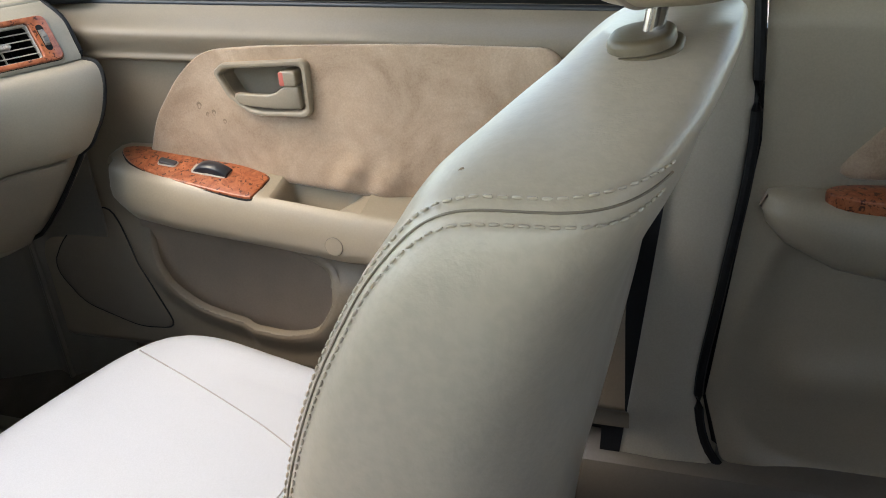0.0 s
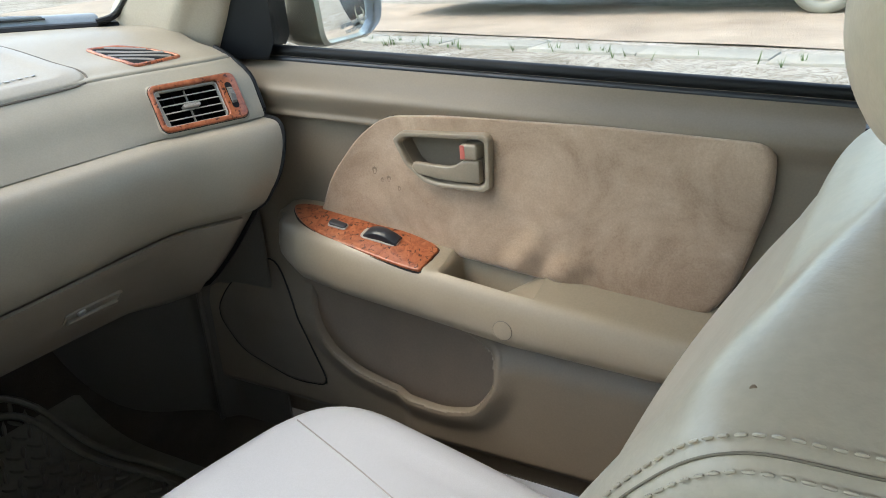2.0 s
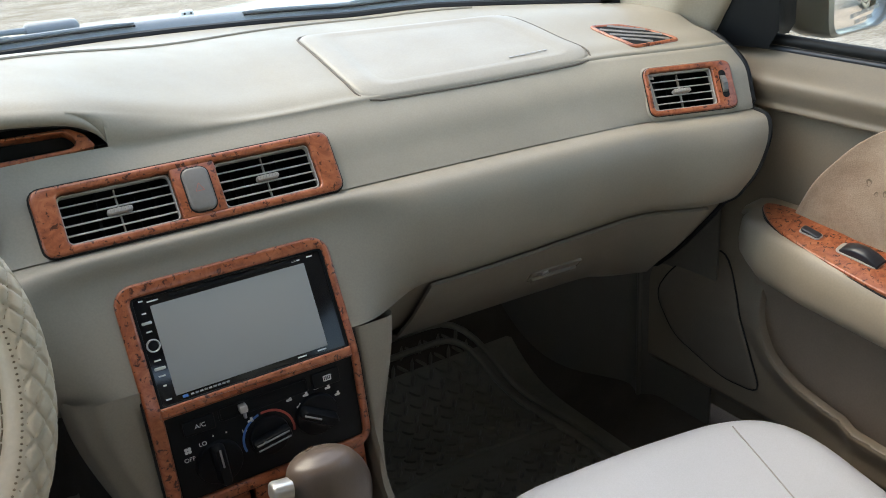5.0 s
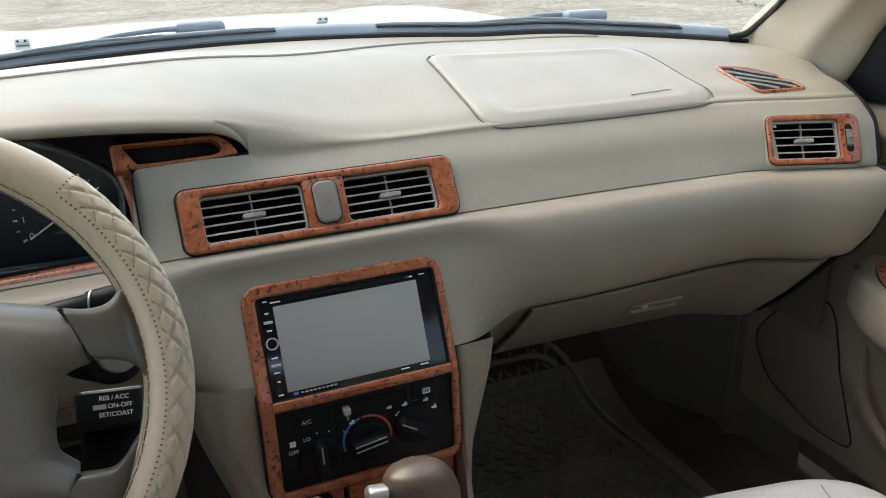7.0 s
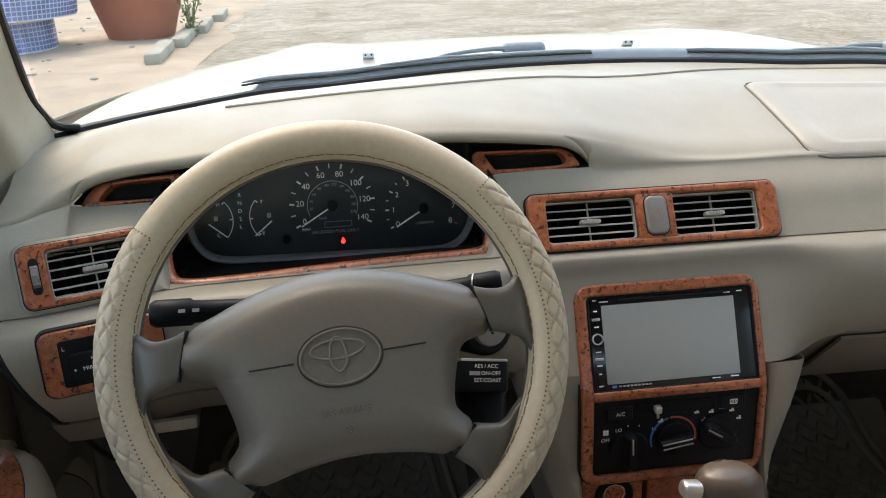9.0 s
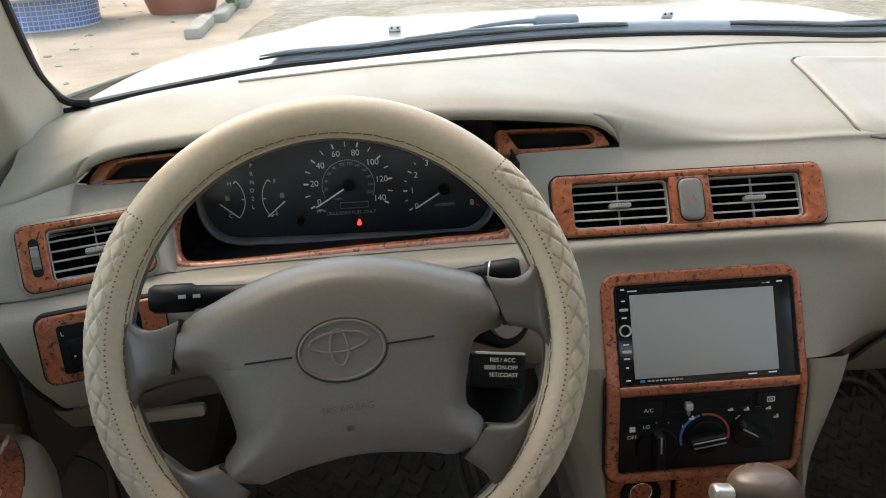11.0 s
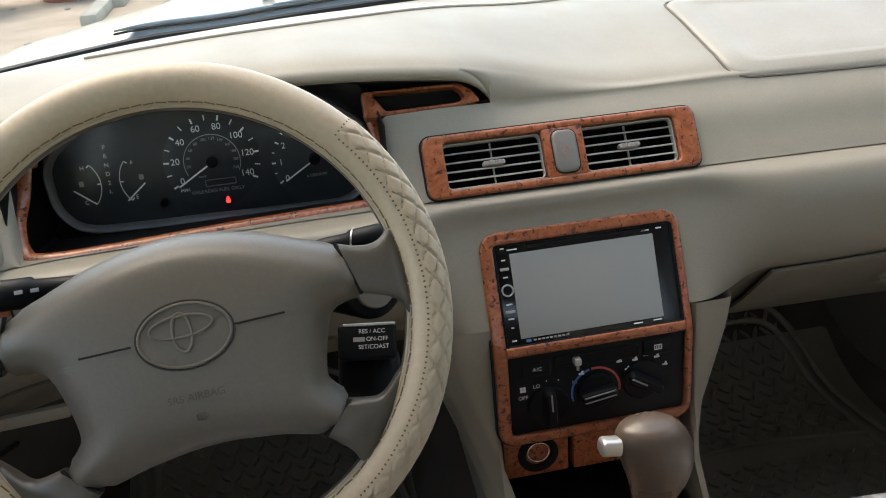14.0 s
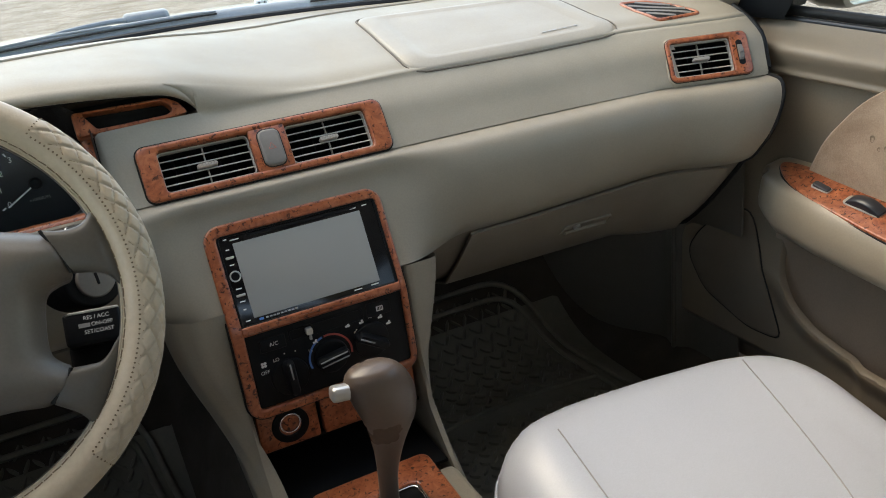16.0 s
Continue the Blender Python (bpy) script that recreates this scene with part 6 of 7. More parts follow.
    put("cap", plate(basis((0.6305, -0.398, 0.482), (0, -1, 0), (0.03, 0, 1)), [(0.0118 * a, 0.0118 * b) for a, b in _c28], -0.004, 0.0008, 0.0006), M_ARM, arm)
    put("cap_gap", plate(basis((0.6305, -0.398, 0.482), (0, -1, 0), (0.03, 0, 1)), [(0.0124 * a, 0.0124 * b) for a, b in _c28], -0.004, 0.0002, 0.0001), M_GROOVE, arm)
    # switch plate
    wm = basis((0.669, -0.169, 0.5580), (0, -1, -0.128), (1, 0, 0.33)) @ Matrix.Diagonal((0.93, 0.84, 1, 1))
    wo = [(-0.118, 0.026), (-0.108, 0.008), (-0.075, -0.011), (-0.02, -0.0255), (0.06, -0.034), (0.118, -0.0365), (0.1265, -0.028), (0.1285, 0.0), (0.123, 0.022), (0.06, 0.0345), (-0.03, 0.0385), (-0.09, 0.0375)]
    wo = [tuple(p.xy) for p in spline([(x, y, 0) for x, y in wo], 4, True)]
    wood = put("switch_plate", plate(wm, wo, -0.010, 0.0045, 0.0025), M_WOOD, arm, "burl wood switch plate")
    put("plate_gap", plate(wm, inset(wo, -0.0012), -0.010, 0.0012, 0.0004), M_GAP, arm)
    b1 = put("lock_switch", plate(wm @ pose(-0.030, 0.006, 0, 0, 0, 0), rrect(0, 0, 0.031, 0.0150, 0.005), 0, 0.0062, 0.001), M_SLAT, wood, "lock switch with a pale edge")
    put("rocker", plate(wm @ pose(-0.030, 0.006, 0, 0, 6, 0), rrect(0, 0, 0.028, 0.0120, 0.004), 0, 0.0090, 0.0015), M_SWITCH, b1)
    b2 = put("window_switch", plate(wm @ pose(0.042, 0.006, 0, 0, 0, 0), rrect(0, 0, 0.060, 0.0235, 0.007), 0, 0.0058, 0.001), M_SLAT, wood, "window switch")
    bm = bmesh.new()
    rr = []
    for i in range(13):
        a = radians(-36 + 72 * i / 12)
        rr.append([wm @ Vector((0.045 + 0.045 * math.sin(a), 0.006 + w, 0.006 + 0.045 * math.cos(a) - 0.036 + h)) for w, h in ((-0.010, -0.008), (-0.010, 0.0), (-0.0085, 0.0015), (0.0085, 0.0015), (0.010, 0.0), (0.010, -0.008))])
    loft(bm, rr, True, True, True)
    bmesh.ops.recalc_face_normals(bm, faces=bm.faces)
    put("rocker", bm, M_SWITCH, b2, "glossy dark rocker")
    # window sealing strip and glass
    st = [Vector((0.739, y, belt_z(y) + 0.003)) for y in steps(0.06, -0.76, 40)]
    put("belt_strip", tube(st, 0.0075, 8, flat=1.0), M_SEAL, door, "black window sealing strip")
    put("belt_strip_line", tube([p + Vector((-0.004, 0, -0.0105)) for p in st], 0.0042, 8), M_SWITCH, door, "glossy grey lower strip")
    gl = put("window_pane", sheet(lambda y, z: Vector((0.748 - 0.22 * (z - 0.76), y, z)), [0.08, -0.745], [0.74, 1.19], 0.004), M_GLASS, door, "clear side window")
    gl.visible_shadow = False
    # mirror corner patch, black
    bm = bmesh.new()
    pm = [(0.120, 0.784), (-0.016, 0.786), (-0.025, 0.80), (-0.022, 0.90), (0.0, 0.975), (0.07, 0.975)]
    rr = [[Vector((x, y, z)) for y, z in inset(pm, d)] for x, d in ((0.765, 0), (0.730, 0.0), (0.722, 0.004), (0.718, 0.012))]
    loft(bm, rr, True, True, True)
    bmesh.ops.recalc_face_normals(bm, faces=bm.faces)
    put("mirror_patch", bm, M_BLACK, door, "black mirror corner patch")
    # upper frame
    fr = spline([(0.735, 0.16, 0.80), (0.722, 0.02, 0.96), (0.68, -0.22, 1.14), (0.655, -0.45, 1.205), (0.65, -0.745, 1.215)], 8)
    put("window_frame", tube(fr, 0.018, 10, flat=1.0), M_SEAL, door)
    return door


front_door(1, "front_door", "beige front passenger door with worn brown velour insert")
front_door(-1, "front_door", "beige driver's door with burl wood switch plate")

# door-to-dash gap shadows, modelled as dark strips
for sx in (-1, 1):
    gp = [dash_top(X_END, v) for v in steps(0.86, 1, 4)] + [dash_face(X_END, v) for v in steps(0.1, 1, 8)] + [fascia(X_END, v) for v in steps(0.05, 1, 16)] + [glove(X_END, v) for v in steps(0.1, 1, 8)]
    bm = tube([Vector((sx * (p.x + 0.0035), p.y + 0.001, p.z)) for p in gp], 0.0034, 6)
    structure("trim_door_gap_" + ("right" if sx > 0 else "left"), bm, M_SEAL, "dark rubber seal between dashboard and door", "seal")

# rear door of the passenger's side, seen behind the seat
rd = thing("rear_door", (0.72, -1.25, 0.15), "shaded beige-brown rear door with an armrest", "car door")
RPOCK = smooth_outline([(-0.905, 0.50), (-0.838, 0.27), (-0.865, 0.18), (-0.95, 0.145), (-1.60, 0.145), (-1.60, 0.50)], 0.05, 5)


def rear_x(y, z):
    x = 0.725 + 0.03 * smooth01(0.72, 0.78, z)
    d = poly_dist((y, z), RPOCK)
    x += 0.016 * (1 - smooth01(-0.03, 0.0, d))
    x -= 0.012 * math.exp(-((z - 0.30) / 0.035) ** 2) * smooth01(-0.90, -0.95, y)
    return x


def rear_edge(z):
    return float(np.interp(z, [0.13, 0.14, 0.175, 0.27, 0.42, 0.60, 0.80], [-1.20, -0.930, -0.858, -0.836, -0.856, -0.880, -0.876]))


part("trim_panel", sheet(lambda u, z: Vector((rear_x(lerp(rear_edge(z), -1.70, u), z), lerp(rear_edge(z), -1.70, u), z)), steps(0, 1, 110), steps(0.80, 0.131, 110)), M_REARDOOR, rd, "", True, 50)
_bm = bmesh.new()
_rr = []
for y, xi, zt, zb in ((-0.882, 0.722, 0.528, 0.520), (-0.890, 0.700, 0.545, 0.505), (-0.910, 0.682, 0.548, 0.490), (-0.96, 0.668, 0.545, 0.470), (-1.10, 0.655, 0.54, 0.45), (-1.40, 0.65, 0.53, 0.44), (-1.65, 0.66, 0.53, 0.44)):
    _rr.append([p for p in spline([(0.745, y, zt), (0.715, y, zt), (xi + 0.012, y, zt - 0.006), (xi, y, lerp(zt, zb, 0.4)), (xi + 0.006, y, zb + 0.01), (xi + 0.03, y, zb), (0.745, y, zb)], 4)])
loft(_bm, _rr, False)
bmesh.ops.recalc_face_normals(_bm, faces=_bm.faces)
ra = part("armrest", _bm, M_REARDOOR, rd, "", True, 60)
RW = basis((0.700, -1.03, 0.548), (0, -1, -0.03), (1, 0, 0.05))
rw = part("switch_plate", plate(RW, [tuple(p.xy) for p in spline([(-0.085, 0.0, 0), (-0.05, -0.022, 0), (0.08, -0.024, 0), (0.085, 0.022, 0), (-0.05, 0.022, 0)], 5, True)], -0.01, 0.004, 0.002), M_WOOD, ra, "burl wood switch plate")
part("rocker", plate(RW, rrect(0.01, 0, 0.055, 0.022, 0.005), 0, 0.010, 0.003), M_SWITCH, rw)
_cl = smooth_outline([(-0.945, 0.560), (-1.02, 0.645), (-1.10, 0.70), (-1.55, 0.70), (-1.60, 0.56)], 0.03, 4)
_cc = Vector((-1.25, 0.62))
_bm = bmesh.new()
loft(_bm, [[Vector((0.727 - l, q.x, q.y)) for q in (_cc.lerp(Vector(p), k) for p in dense(_cl, 0.02))] for k, l in ((1, 0), (0.99, 0.008), (0.96, 0.011), (0.7, 0.012), (0.3, 0.012), (0.02, 0.012))], True, False, True)
part("cloth_insert", _bm, M_VELOUR, rd, "brown velour insert", True, 60)
part("door_gap", tube([Vector((0.7225, p.x, p.y)) for p in spline([(-0.868, 0.80, 0), (-0.872, 0.60, 0), (-0.848, 0.42, 0), (-0.828, 0.27, 0), (-0.850, 0.175, 0), (-0.92, 0.140, 0), (-1.2, 0.13, 0)], 6)], 0.006, 8), M_SEAL, rd)
_g = part("window_pane", sheet(lambda y, z: Vector((0.752 - 0.22 * (z - 0.76), y, z)), [-0.86, -1.6], [0.76, 1.18], 0.004), M_TINT, rd, "dark tinted rear window")
_g.visible_shadow = False

# ---- body shell ----
for sx in (-1, 1):
    side = "right" if sx > 0 else "left"
    # B pillar trim
    bm = bmesh.new()
    rr = []
    for z, y0, y1, x in ((1.22, -0.74, -0.86, 0.63), (1.0, -0.745, -0.868, 0.685), (0.80, -0.75, -0.866, 0.722), (0.60, -0.755, -0.870, 0.722), (0.42, -0.75, -0.846, 0.722), (0.27, -0.74, -0.826, 0.720), (0.175, -0.72, -0.845, 0.716), (0.11, -0.60, -0.92, 0.712), (0.04, -0.40, -1.30, 0.708), (-0.03, -0.40, -1.40, 0.70)):
        rr.append([Vector((sx * q[0], q[1], z)) for q in ((x + 0.045, y0), (x + 0.006, y0), (x, y0 - 0.010), (x - 0.004, (y0 + y1) / 2), (x, y1 + 0.010), (x + 0.006, y1), (x + 0.045, y1))])
    loft(bm, rr, False)
    bmesh.ops.recalc_face_normals(bm, faces=bm.faces)
    structure("pillar_centre_" + side, bm, M_PILLAR, "beige centre door pillar trim", "pillar", 60)
    # A pillar trim, from the dash corner up to the roof
    bm = bmesh.new()
    rr = []
    for (ax, ay, az), (bx, by, bz), push in (((0.668, 0.205, 0.800), (0.708, 0.075, 0.770), 0.012), ((0.670, 0.192, 0.845), (0.712, 0.046, 0.820), 0.016), ((0.668, 0.135, 0.893), (0.708, 0.004, 0.885), 0.018), ((0.625, -0.03, 1.02), (0.680, -0.14, 1.02), 0.018), ((0.560, -0.25, 1.18), (0.640, -0.34, 1.19), 0.02)):
        a, b = Vector((ax, ay, az)), Vector((bx, by, bz))
        mid = (a + b) / 2 + Vector((-push, -push * 1.5, 0))
        row = spline([a + Vector((0.01, 0.03, 0)), a, a.lerp(mid, 0.6), mid, b.lerp(mid, 0.6), b, b + Vector((0.03, 0.0, 0))], 4)
        rr.append([Vector((sx * p.x, p.y, p.z)) for p in row])
    rr = [[row[j] for row in rr] for j in range(len(rr[0]))]
    rr = [spline(col, 5) for col in rr]
    loft(bm, rr, False)
    bmesh.ops.recalc_face_normals(bm, faces=bm.faces)
    structure("pillar_front_" + side, bm, M_PILLAR, "pale beige windscreen pillar trim", "pillar", 70)
    bm = tube([Vector((sx * x, y, z)) for x, y, z in spline([(0.645, 0.213, 0.832), (0.664, 0.200, 0.838), (0.672, 0.182, 0.856), (0.668, 0.138, 0.893), (0.626, -0.025, 1.022), (0.561, -0.245, 1.182)], 6)], 0.0048, 8)
    structure("windscreen_seal_" + side, bm, M_SEAL, "black windscreen edge seal", "seal")
    # side walls behind the seats and sills
    bm = block(I4, (0.09, 2.6, 0.10), (sx * 0.735, -0.55, 0.12), 0.02)
    structure("sill_" + side, bm, M_KICK, "dark plastic door sill trim", "sill")
    structure("door_shell_" + side, block(I4, (0.02, 2.6, 0.34), (sx * 0.785, -0.55, 0.13), 0.0), M_SEAL, "dark outer door shell behind the trim", "door shell")
for sx in (-1, 1):
    bm = sheet(lambda u, z: Vector((sx * 0.7135, lerp(-0.700 - 0.08 * max(0.0, z - 0.1), -0.722 - 0.14 * max(0.0, z - 0.1), u), z)), steps(0, 1, 4), steps(0.02, 0.60, 24), 0.004)
    structure("door_seal_" + ("right" if sx > 0 else "left"), bm, M_SEAL, "black rubber seal between door and pillar", "seal")
for sx in (-1, 1):
    structure("pillar_backing_" + ("right" if sx > 0 else "left"), block(I4, (0.03, 0.34, 0.66), (sx * 0.775, -0.83, 0.38), 0.0), M_SEAL, "dark body shell behind the centre pillar", "pillar")
# unseen stand-in for the left rear door, limits light from that side
structure("wall_rear_left", block(I4, (0.05, 0.95, 0.69), (-0.765, -1.25, 0.445), 0.0), M_DOOR, "plain dark unseen side wall in place of the rear door", "wall")
_bm = sheet(lambda x, y: Vector((x, y, 1.215 - 0.06 * (x / 0.62) ** 2 - 0.03 * abs(y + 0.8) ** 2)), steps(-0.78, 0.78, 24), steps(-0.22, -1.75, 24), 0.03)
structure("ceiling", _bm, M_HEADLINING, "grey-beige cloth headlining", "ceiling", 60)
# added out of view, its height set to hold back light from behind
structure("wall_rear", block(I4, (1.56, 0.06, 0.93), (0, -1.74, 0.585), 0.0), M_DOOR, "plain dark unseen rear wall that limits light from behind", "wall")
_bm = block(I4, (1.36, 0.05, 0.62), (0, 0.62, 0.46), 0.0)
structure("wall_front", _bm, M_CARPET, "dark carpeted firewall", "wall")


def floor_pan(x, y):
    z = 0.135 + 0.30 * smooth01(0.22, 0.62, y) * smooth01(0.16, 0.70, y)
    z += 0.17 * (1 - smooth01(0.10, 0.17, abs(x))) * (1 - smooth01(0.45, 0.6, y) * 0)
    z += 0.05 * smooth01(0.60, 0.72, abs(x)) * smooth01(-0.62, -0.50, y)
    z -= 0.15 * smooth01(-0.50, -0.66, y)
    return Vector((x, y, z))


structure("floor", sheet(floor_pan, steps(-0.76, 0.76, 90), steps(0.60, -1.75, 90), 0.01), M_CARPET, "dark carpeted car floor and footwell", "floor", 60)
# wheel-arch kick panels
for sx in (-1, 1):
    def arch(u, v, sx=sx):
        y = lerp(0.58, 0.02, u)
        z = lerp(0.62, 0.13, v)
        bulge = 0.11 * smooth01(0.13, 0.46, y) * (1 - 0.35 * max(0.0, (0.50 - z) / 0.37))
        return Vector((sx * (0.700 - bulge - 0.012 * math.exp(-((y - 0.16) / 0.02) ** 2)), y, z))
    k = thing("kick_panel", (sx * 0.66, 0.30, 0.13), "grey-brown plastic kick panel over the wheel arch", "trim panel")
    bm = sheet(arch, steps(0, 1, 60), steps(0, 1, 30), 0.004)
    if sx < 0:
        bmesh.ops.reverse_faces(bm, faces=bm.faces)
    part("panel", bm, M_KICK, k, "", True, 60)
    part("panel_lip", tube([arch(0.75, v) + Vector((-sx * 0.003, 0, 0)) for v in steps(0.02, 0.98, 20)], 0.005, 8), M_KICK, k, "", True, 60)
    part("clip", drum(basis(arch(0.42, 0.45) + Vector((-sx * 0.001, 0, 0)), (0, -sx, 0), (0, 0, 1)), 0.006, 0.005, -0.002, 0.003, 16, 0.001), M_KICK, k)

ws = thing("windscreen", (0, 0.47, 0.845), "clear raked windscreen", "windscreen", "", "structure")
_bm = sheet(lambda x, v: Vector((x * lerp(1, 0.82, v), lerp(shield_base(x).y + 0.004, -0.20 - 0.10 * x * x, v), lerp(shield_base(x).z, 1.205 - 0.03 * x * x, v) + 0.03 * math.sin(math.pi * v))), steps(-0.675, 0.675, 24), steps(0, 1, 12), 0.004)
_p = part("pane", _bm, M_GLASS, ws, "", True, 60)
_p.visible_shadow = False

# ---- moulded rubber mats ----
def mat_surface(x, y, lift=0.0):
    p = floor_pan(x, y)
    return p + Vector((0, -0.3 * lift * smooth01(0.2, 0.5, y), 0.014 + lift))


for name, x0, x1 in (("floor_mat", 0.150, 0.600), ("floor_mat", -0.600, -0.150)):
    mt = thing(name, ((x0 + x1) / 2, 0.05, 0.145), "dark ribbed rubber floor mat with a raised tread pattern", "floor mat", "rubber floor mats")
    part("base", sheet(mat_surface, steps(x0, x1, 50), steps(-0.40, 0.50, 70)), M_RUBBER, mt, "", True, 60)
    rimp = smooth_outline([(x0 + 0.02, -0.38), (x1 - 0.03, -0.38), (x1 - 0.03, 0.20), (x1 - 0.07, 0.46), (x0 + 0.02, 0.46)], 0.08, 6)
    for k, d in enumerate((0.0, 0.022)):
        part("rib", tube([mat_surface(px, py, 0.004) for px, py in dense(inset(rimp, d), 0.02)], 0.006, 6, True), M_RUBBER, mt, "", True, 60)
    part("cross_rib", tube([mat_surface(lerp(x0 + 0.03, x1 - 0.05, k), 0.205 + 0.02 * math.sin(math.pi * k), 0.002) for k in steps(0, 1, 20)], 0.004, 6), M_RUBBER, mt, "", True, 60)
    # tread bars
    tb = bmesh.new()
    for i in range(20):
        for j in range(38):
            px, py = x0 + 0.050 + i * 0.0190 + (0.0 if j % 2 else 0.0095), 0.44 - j * 0.0190
            if px > x1 - 0.055 or abs(py - 0.21) < 0.018 or (py > 0.25 and px > x1 - 0.075 - (py - 0.25) * 0.12):
                continue
            turn = 45 if (i + j) % 2 else -45
            big = py > 0.215
            ln = 0.0195 if big else 0.0170
            a = radians(turn + (8 if big else 0))
            pts = [mat_surface(px + ln * k * math.cos(a), py + ln * k * math.sin(a), 0.0012) for k in (-0.5, -0.25, 0, 0.25, 0.5)]
            n = Vector((0, -0.4, 1)).normalized() if py > 0.25 else Vector((0, 0, 1))
            d = (pts[-1] - pts[0]).normalized()
            s = d.cross(n).normalized()
            top = [[p + s * (w * k) + n * h for w, h in ((-0.0034, 0), (-0.0017, 0.0038), (0.0017, 0.0038), (0.0034, 0))] for p, k in zip(pts, (0.35, 1, 1.1, 1, 0.35))]
            loft(tb, top, False, False, False)
    t = part("tread", tb, M_RUBBER, mt, "", True, 40)
    t["kind"] = "stuff"

# ---- passenger seat ----
seat = thing("front_seat", (0.360, -0.45, 0.15), "front seat with white leatherette cushion and taupe stitched backrest", "car seat")


def cush_z(x, y):
    """The height of the cushion's upholstery above its plan outline."""
    u = (x - 0.360) / 0.245
    z = 0.404 - 0.25 * max(0.0, -0.20 - y) - 0.012 * smooth01(0.62, 1.0, u) - 0.012 * smooth01(0.7, 1.0, -u)
    z += 0.005 * math.exp(-((abs(u) - 0.78) / 0.16) ** 2)
    z -= 0.003 * math.exp(-((abs(u) - 0.60) / 0.02) ** 2) * smooth01(-0.18, -0.26, y)
    return z


_plan = smooth_outline([(0.150, -0.655), (0.555, -0.655), (0.580, -0.52), (0.582, -0.40), (0.576, -0.225), (0.50, -0.160), (0.36, -0.136), (0.210, -0.122), (0.120, -0.168), (0.103, -0.40), (0.114, -0.52)], 0.045, 5)
_plan = dense(_plan, 0.015)
_cc = Vector((0.36, -0.43))
_bm = bmesh.new()
_rg = []
for k, z in ((0.955, 0.20), (0.99, 0.235), (1.0, 0.28), (1.004, 0.32)):
    _rg.append([Vector((*_cc.lerp(Vector(p), k), z)) for p in _plan])
for k, dz in ((1.0, 0.062), (0.992, 0.045), (0.975, 0.030), (0.95, 0.018), (0.92, 0.010), (0.88, 0.0045), (0.83, 0.0012), (0.78, 0), (0.72, 0), (0.66, 0), (0.60, 0), (0.52, 0), (0.44, 0), (0.36, 0), (0.26, 0), (0.16, 0), (0.06, 0)):
    ring = []
    for p in _plan:
        q = _cc.lerp(Vector(p), k)
        ring.append(Vector((q.x, q.y, cush_z(q.x, q.y) - dz)))
    _rg.append(ring)
loft(_bm, _rg, True, True, True)
cush = part("cushion", _bm, M_SEAT, seat, "white leatherette cushion", True, 80)
M_SEAM = material("white_seam", (0.3, 0.28, 0.27), 0.8)
M_SEATGROOVE = material("seat_groove", (0.2, 0.16, 0.115), 0.8)
_sr = [p.xy for p in spline([(0.476, -0.205, 0), (0.457, -0.297, 0), (0.435, -0.385, 0), (0.414, -0.446, 0), (0.390, -0.527, 0), (0.375, -0.660, 0)], 8)]
_sl = [p.xy for p in spline([(0.203, -0.198, 0), (0.196, -0.290, 0), (0.191, -0.360, 0), (0.190, -0.450, 0), (0.194, -0.560, 0), (0.200, -0.660, 0)], 8)]
_sc = [(x, -0.455) for x in steps(0.190, 0.417, 20)]
for way in (_sr, _sl, _sc):
    part("seam", tube([Vector((x, y, cush_z(x, y) + 0.0002)) for x, y in way], 0.0009, 6), M_SEAM, cush)
_ed = [Vector((*_cc.lerp(Vector(p), 1.0), cush_z(*_cc.lerp(Vector(p), 1.0)) - 0.060)) for p in _plan]
part("piping", tube([p + (p - Vector((_cc.x, _cc.y, p.z))).normalized() * 0.0015 for p in _ed], 0.0018, 6, True), M_SEAT, cush)

# backrest, lofted up its reclined axis: height, front, rear, half width
BACK = [(0.22, -0.572, -0.715, 0.222), (0.36, -0.585, -0.738, 0.235), (0.46, -0.584, -0.762, 0.248), (0.56, -0.603, -0.785, 0.252), (0.64, -0.635, -0.802, 0.253), (0.70, -0.671, -0.824, 0.254), (0.735, -0.698, -0.842, 0.252), (0.757, -0.716, -0.850, 0.243), (0.769, -0.733, -0.857, 0.212), (0.779, -0.749, -0.862, 0.160), (0.788, -0.766, -0.864, 0.110), (0.795, -0.780, -0.860, 0.055)]
_bk = spline([(a, b, c) for a, b, c, _ in BACK], 5)
_bw = spline([(d, 0, 0) for _, _, _, d in BACK], 5)
NS = 64


def back_point(i, t, lift=0.0):
    i = max(0.0, min(len(_bk) - 1.001, i))
    j = int(i)
    p, w = _bk[j].lerp(_bk[j + 1], i - j), lerp(_bw[j].x, _bw[j + 1].x, i - j)
    c, s = math.cos(t), math.sin(t)
    cc, ss = math.copysign(abs(c) ** 0.62, c), math.copysign(abs(s) ** 0.55, s)
    yc, d = (p.y + p.z) / 2, (p.y - p.z) / 2
    # s > 0 is the front of the backrest; its middle is hollowed between the bolsters
    hollow = float(np.interp(p.x, [0.46, 0.56, 0.64, 0.70, 0.735, 0.757, 0.79], [0.010, 0.028, 0.040, 0.044, 0.038, 0.026, 0.010]))
    hollow *= smooth01(-0.93, -0.40, cc) * smooth01(0.0, 0.35, s)
    return Vector((0.360 + (w + lift) * cc, yc + (d + lift) * ss - hollow, p.x + lift * 0.2))


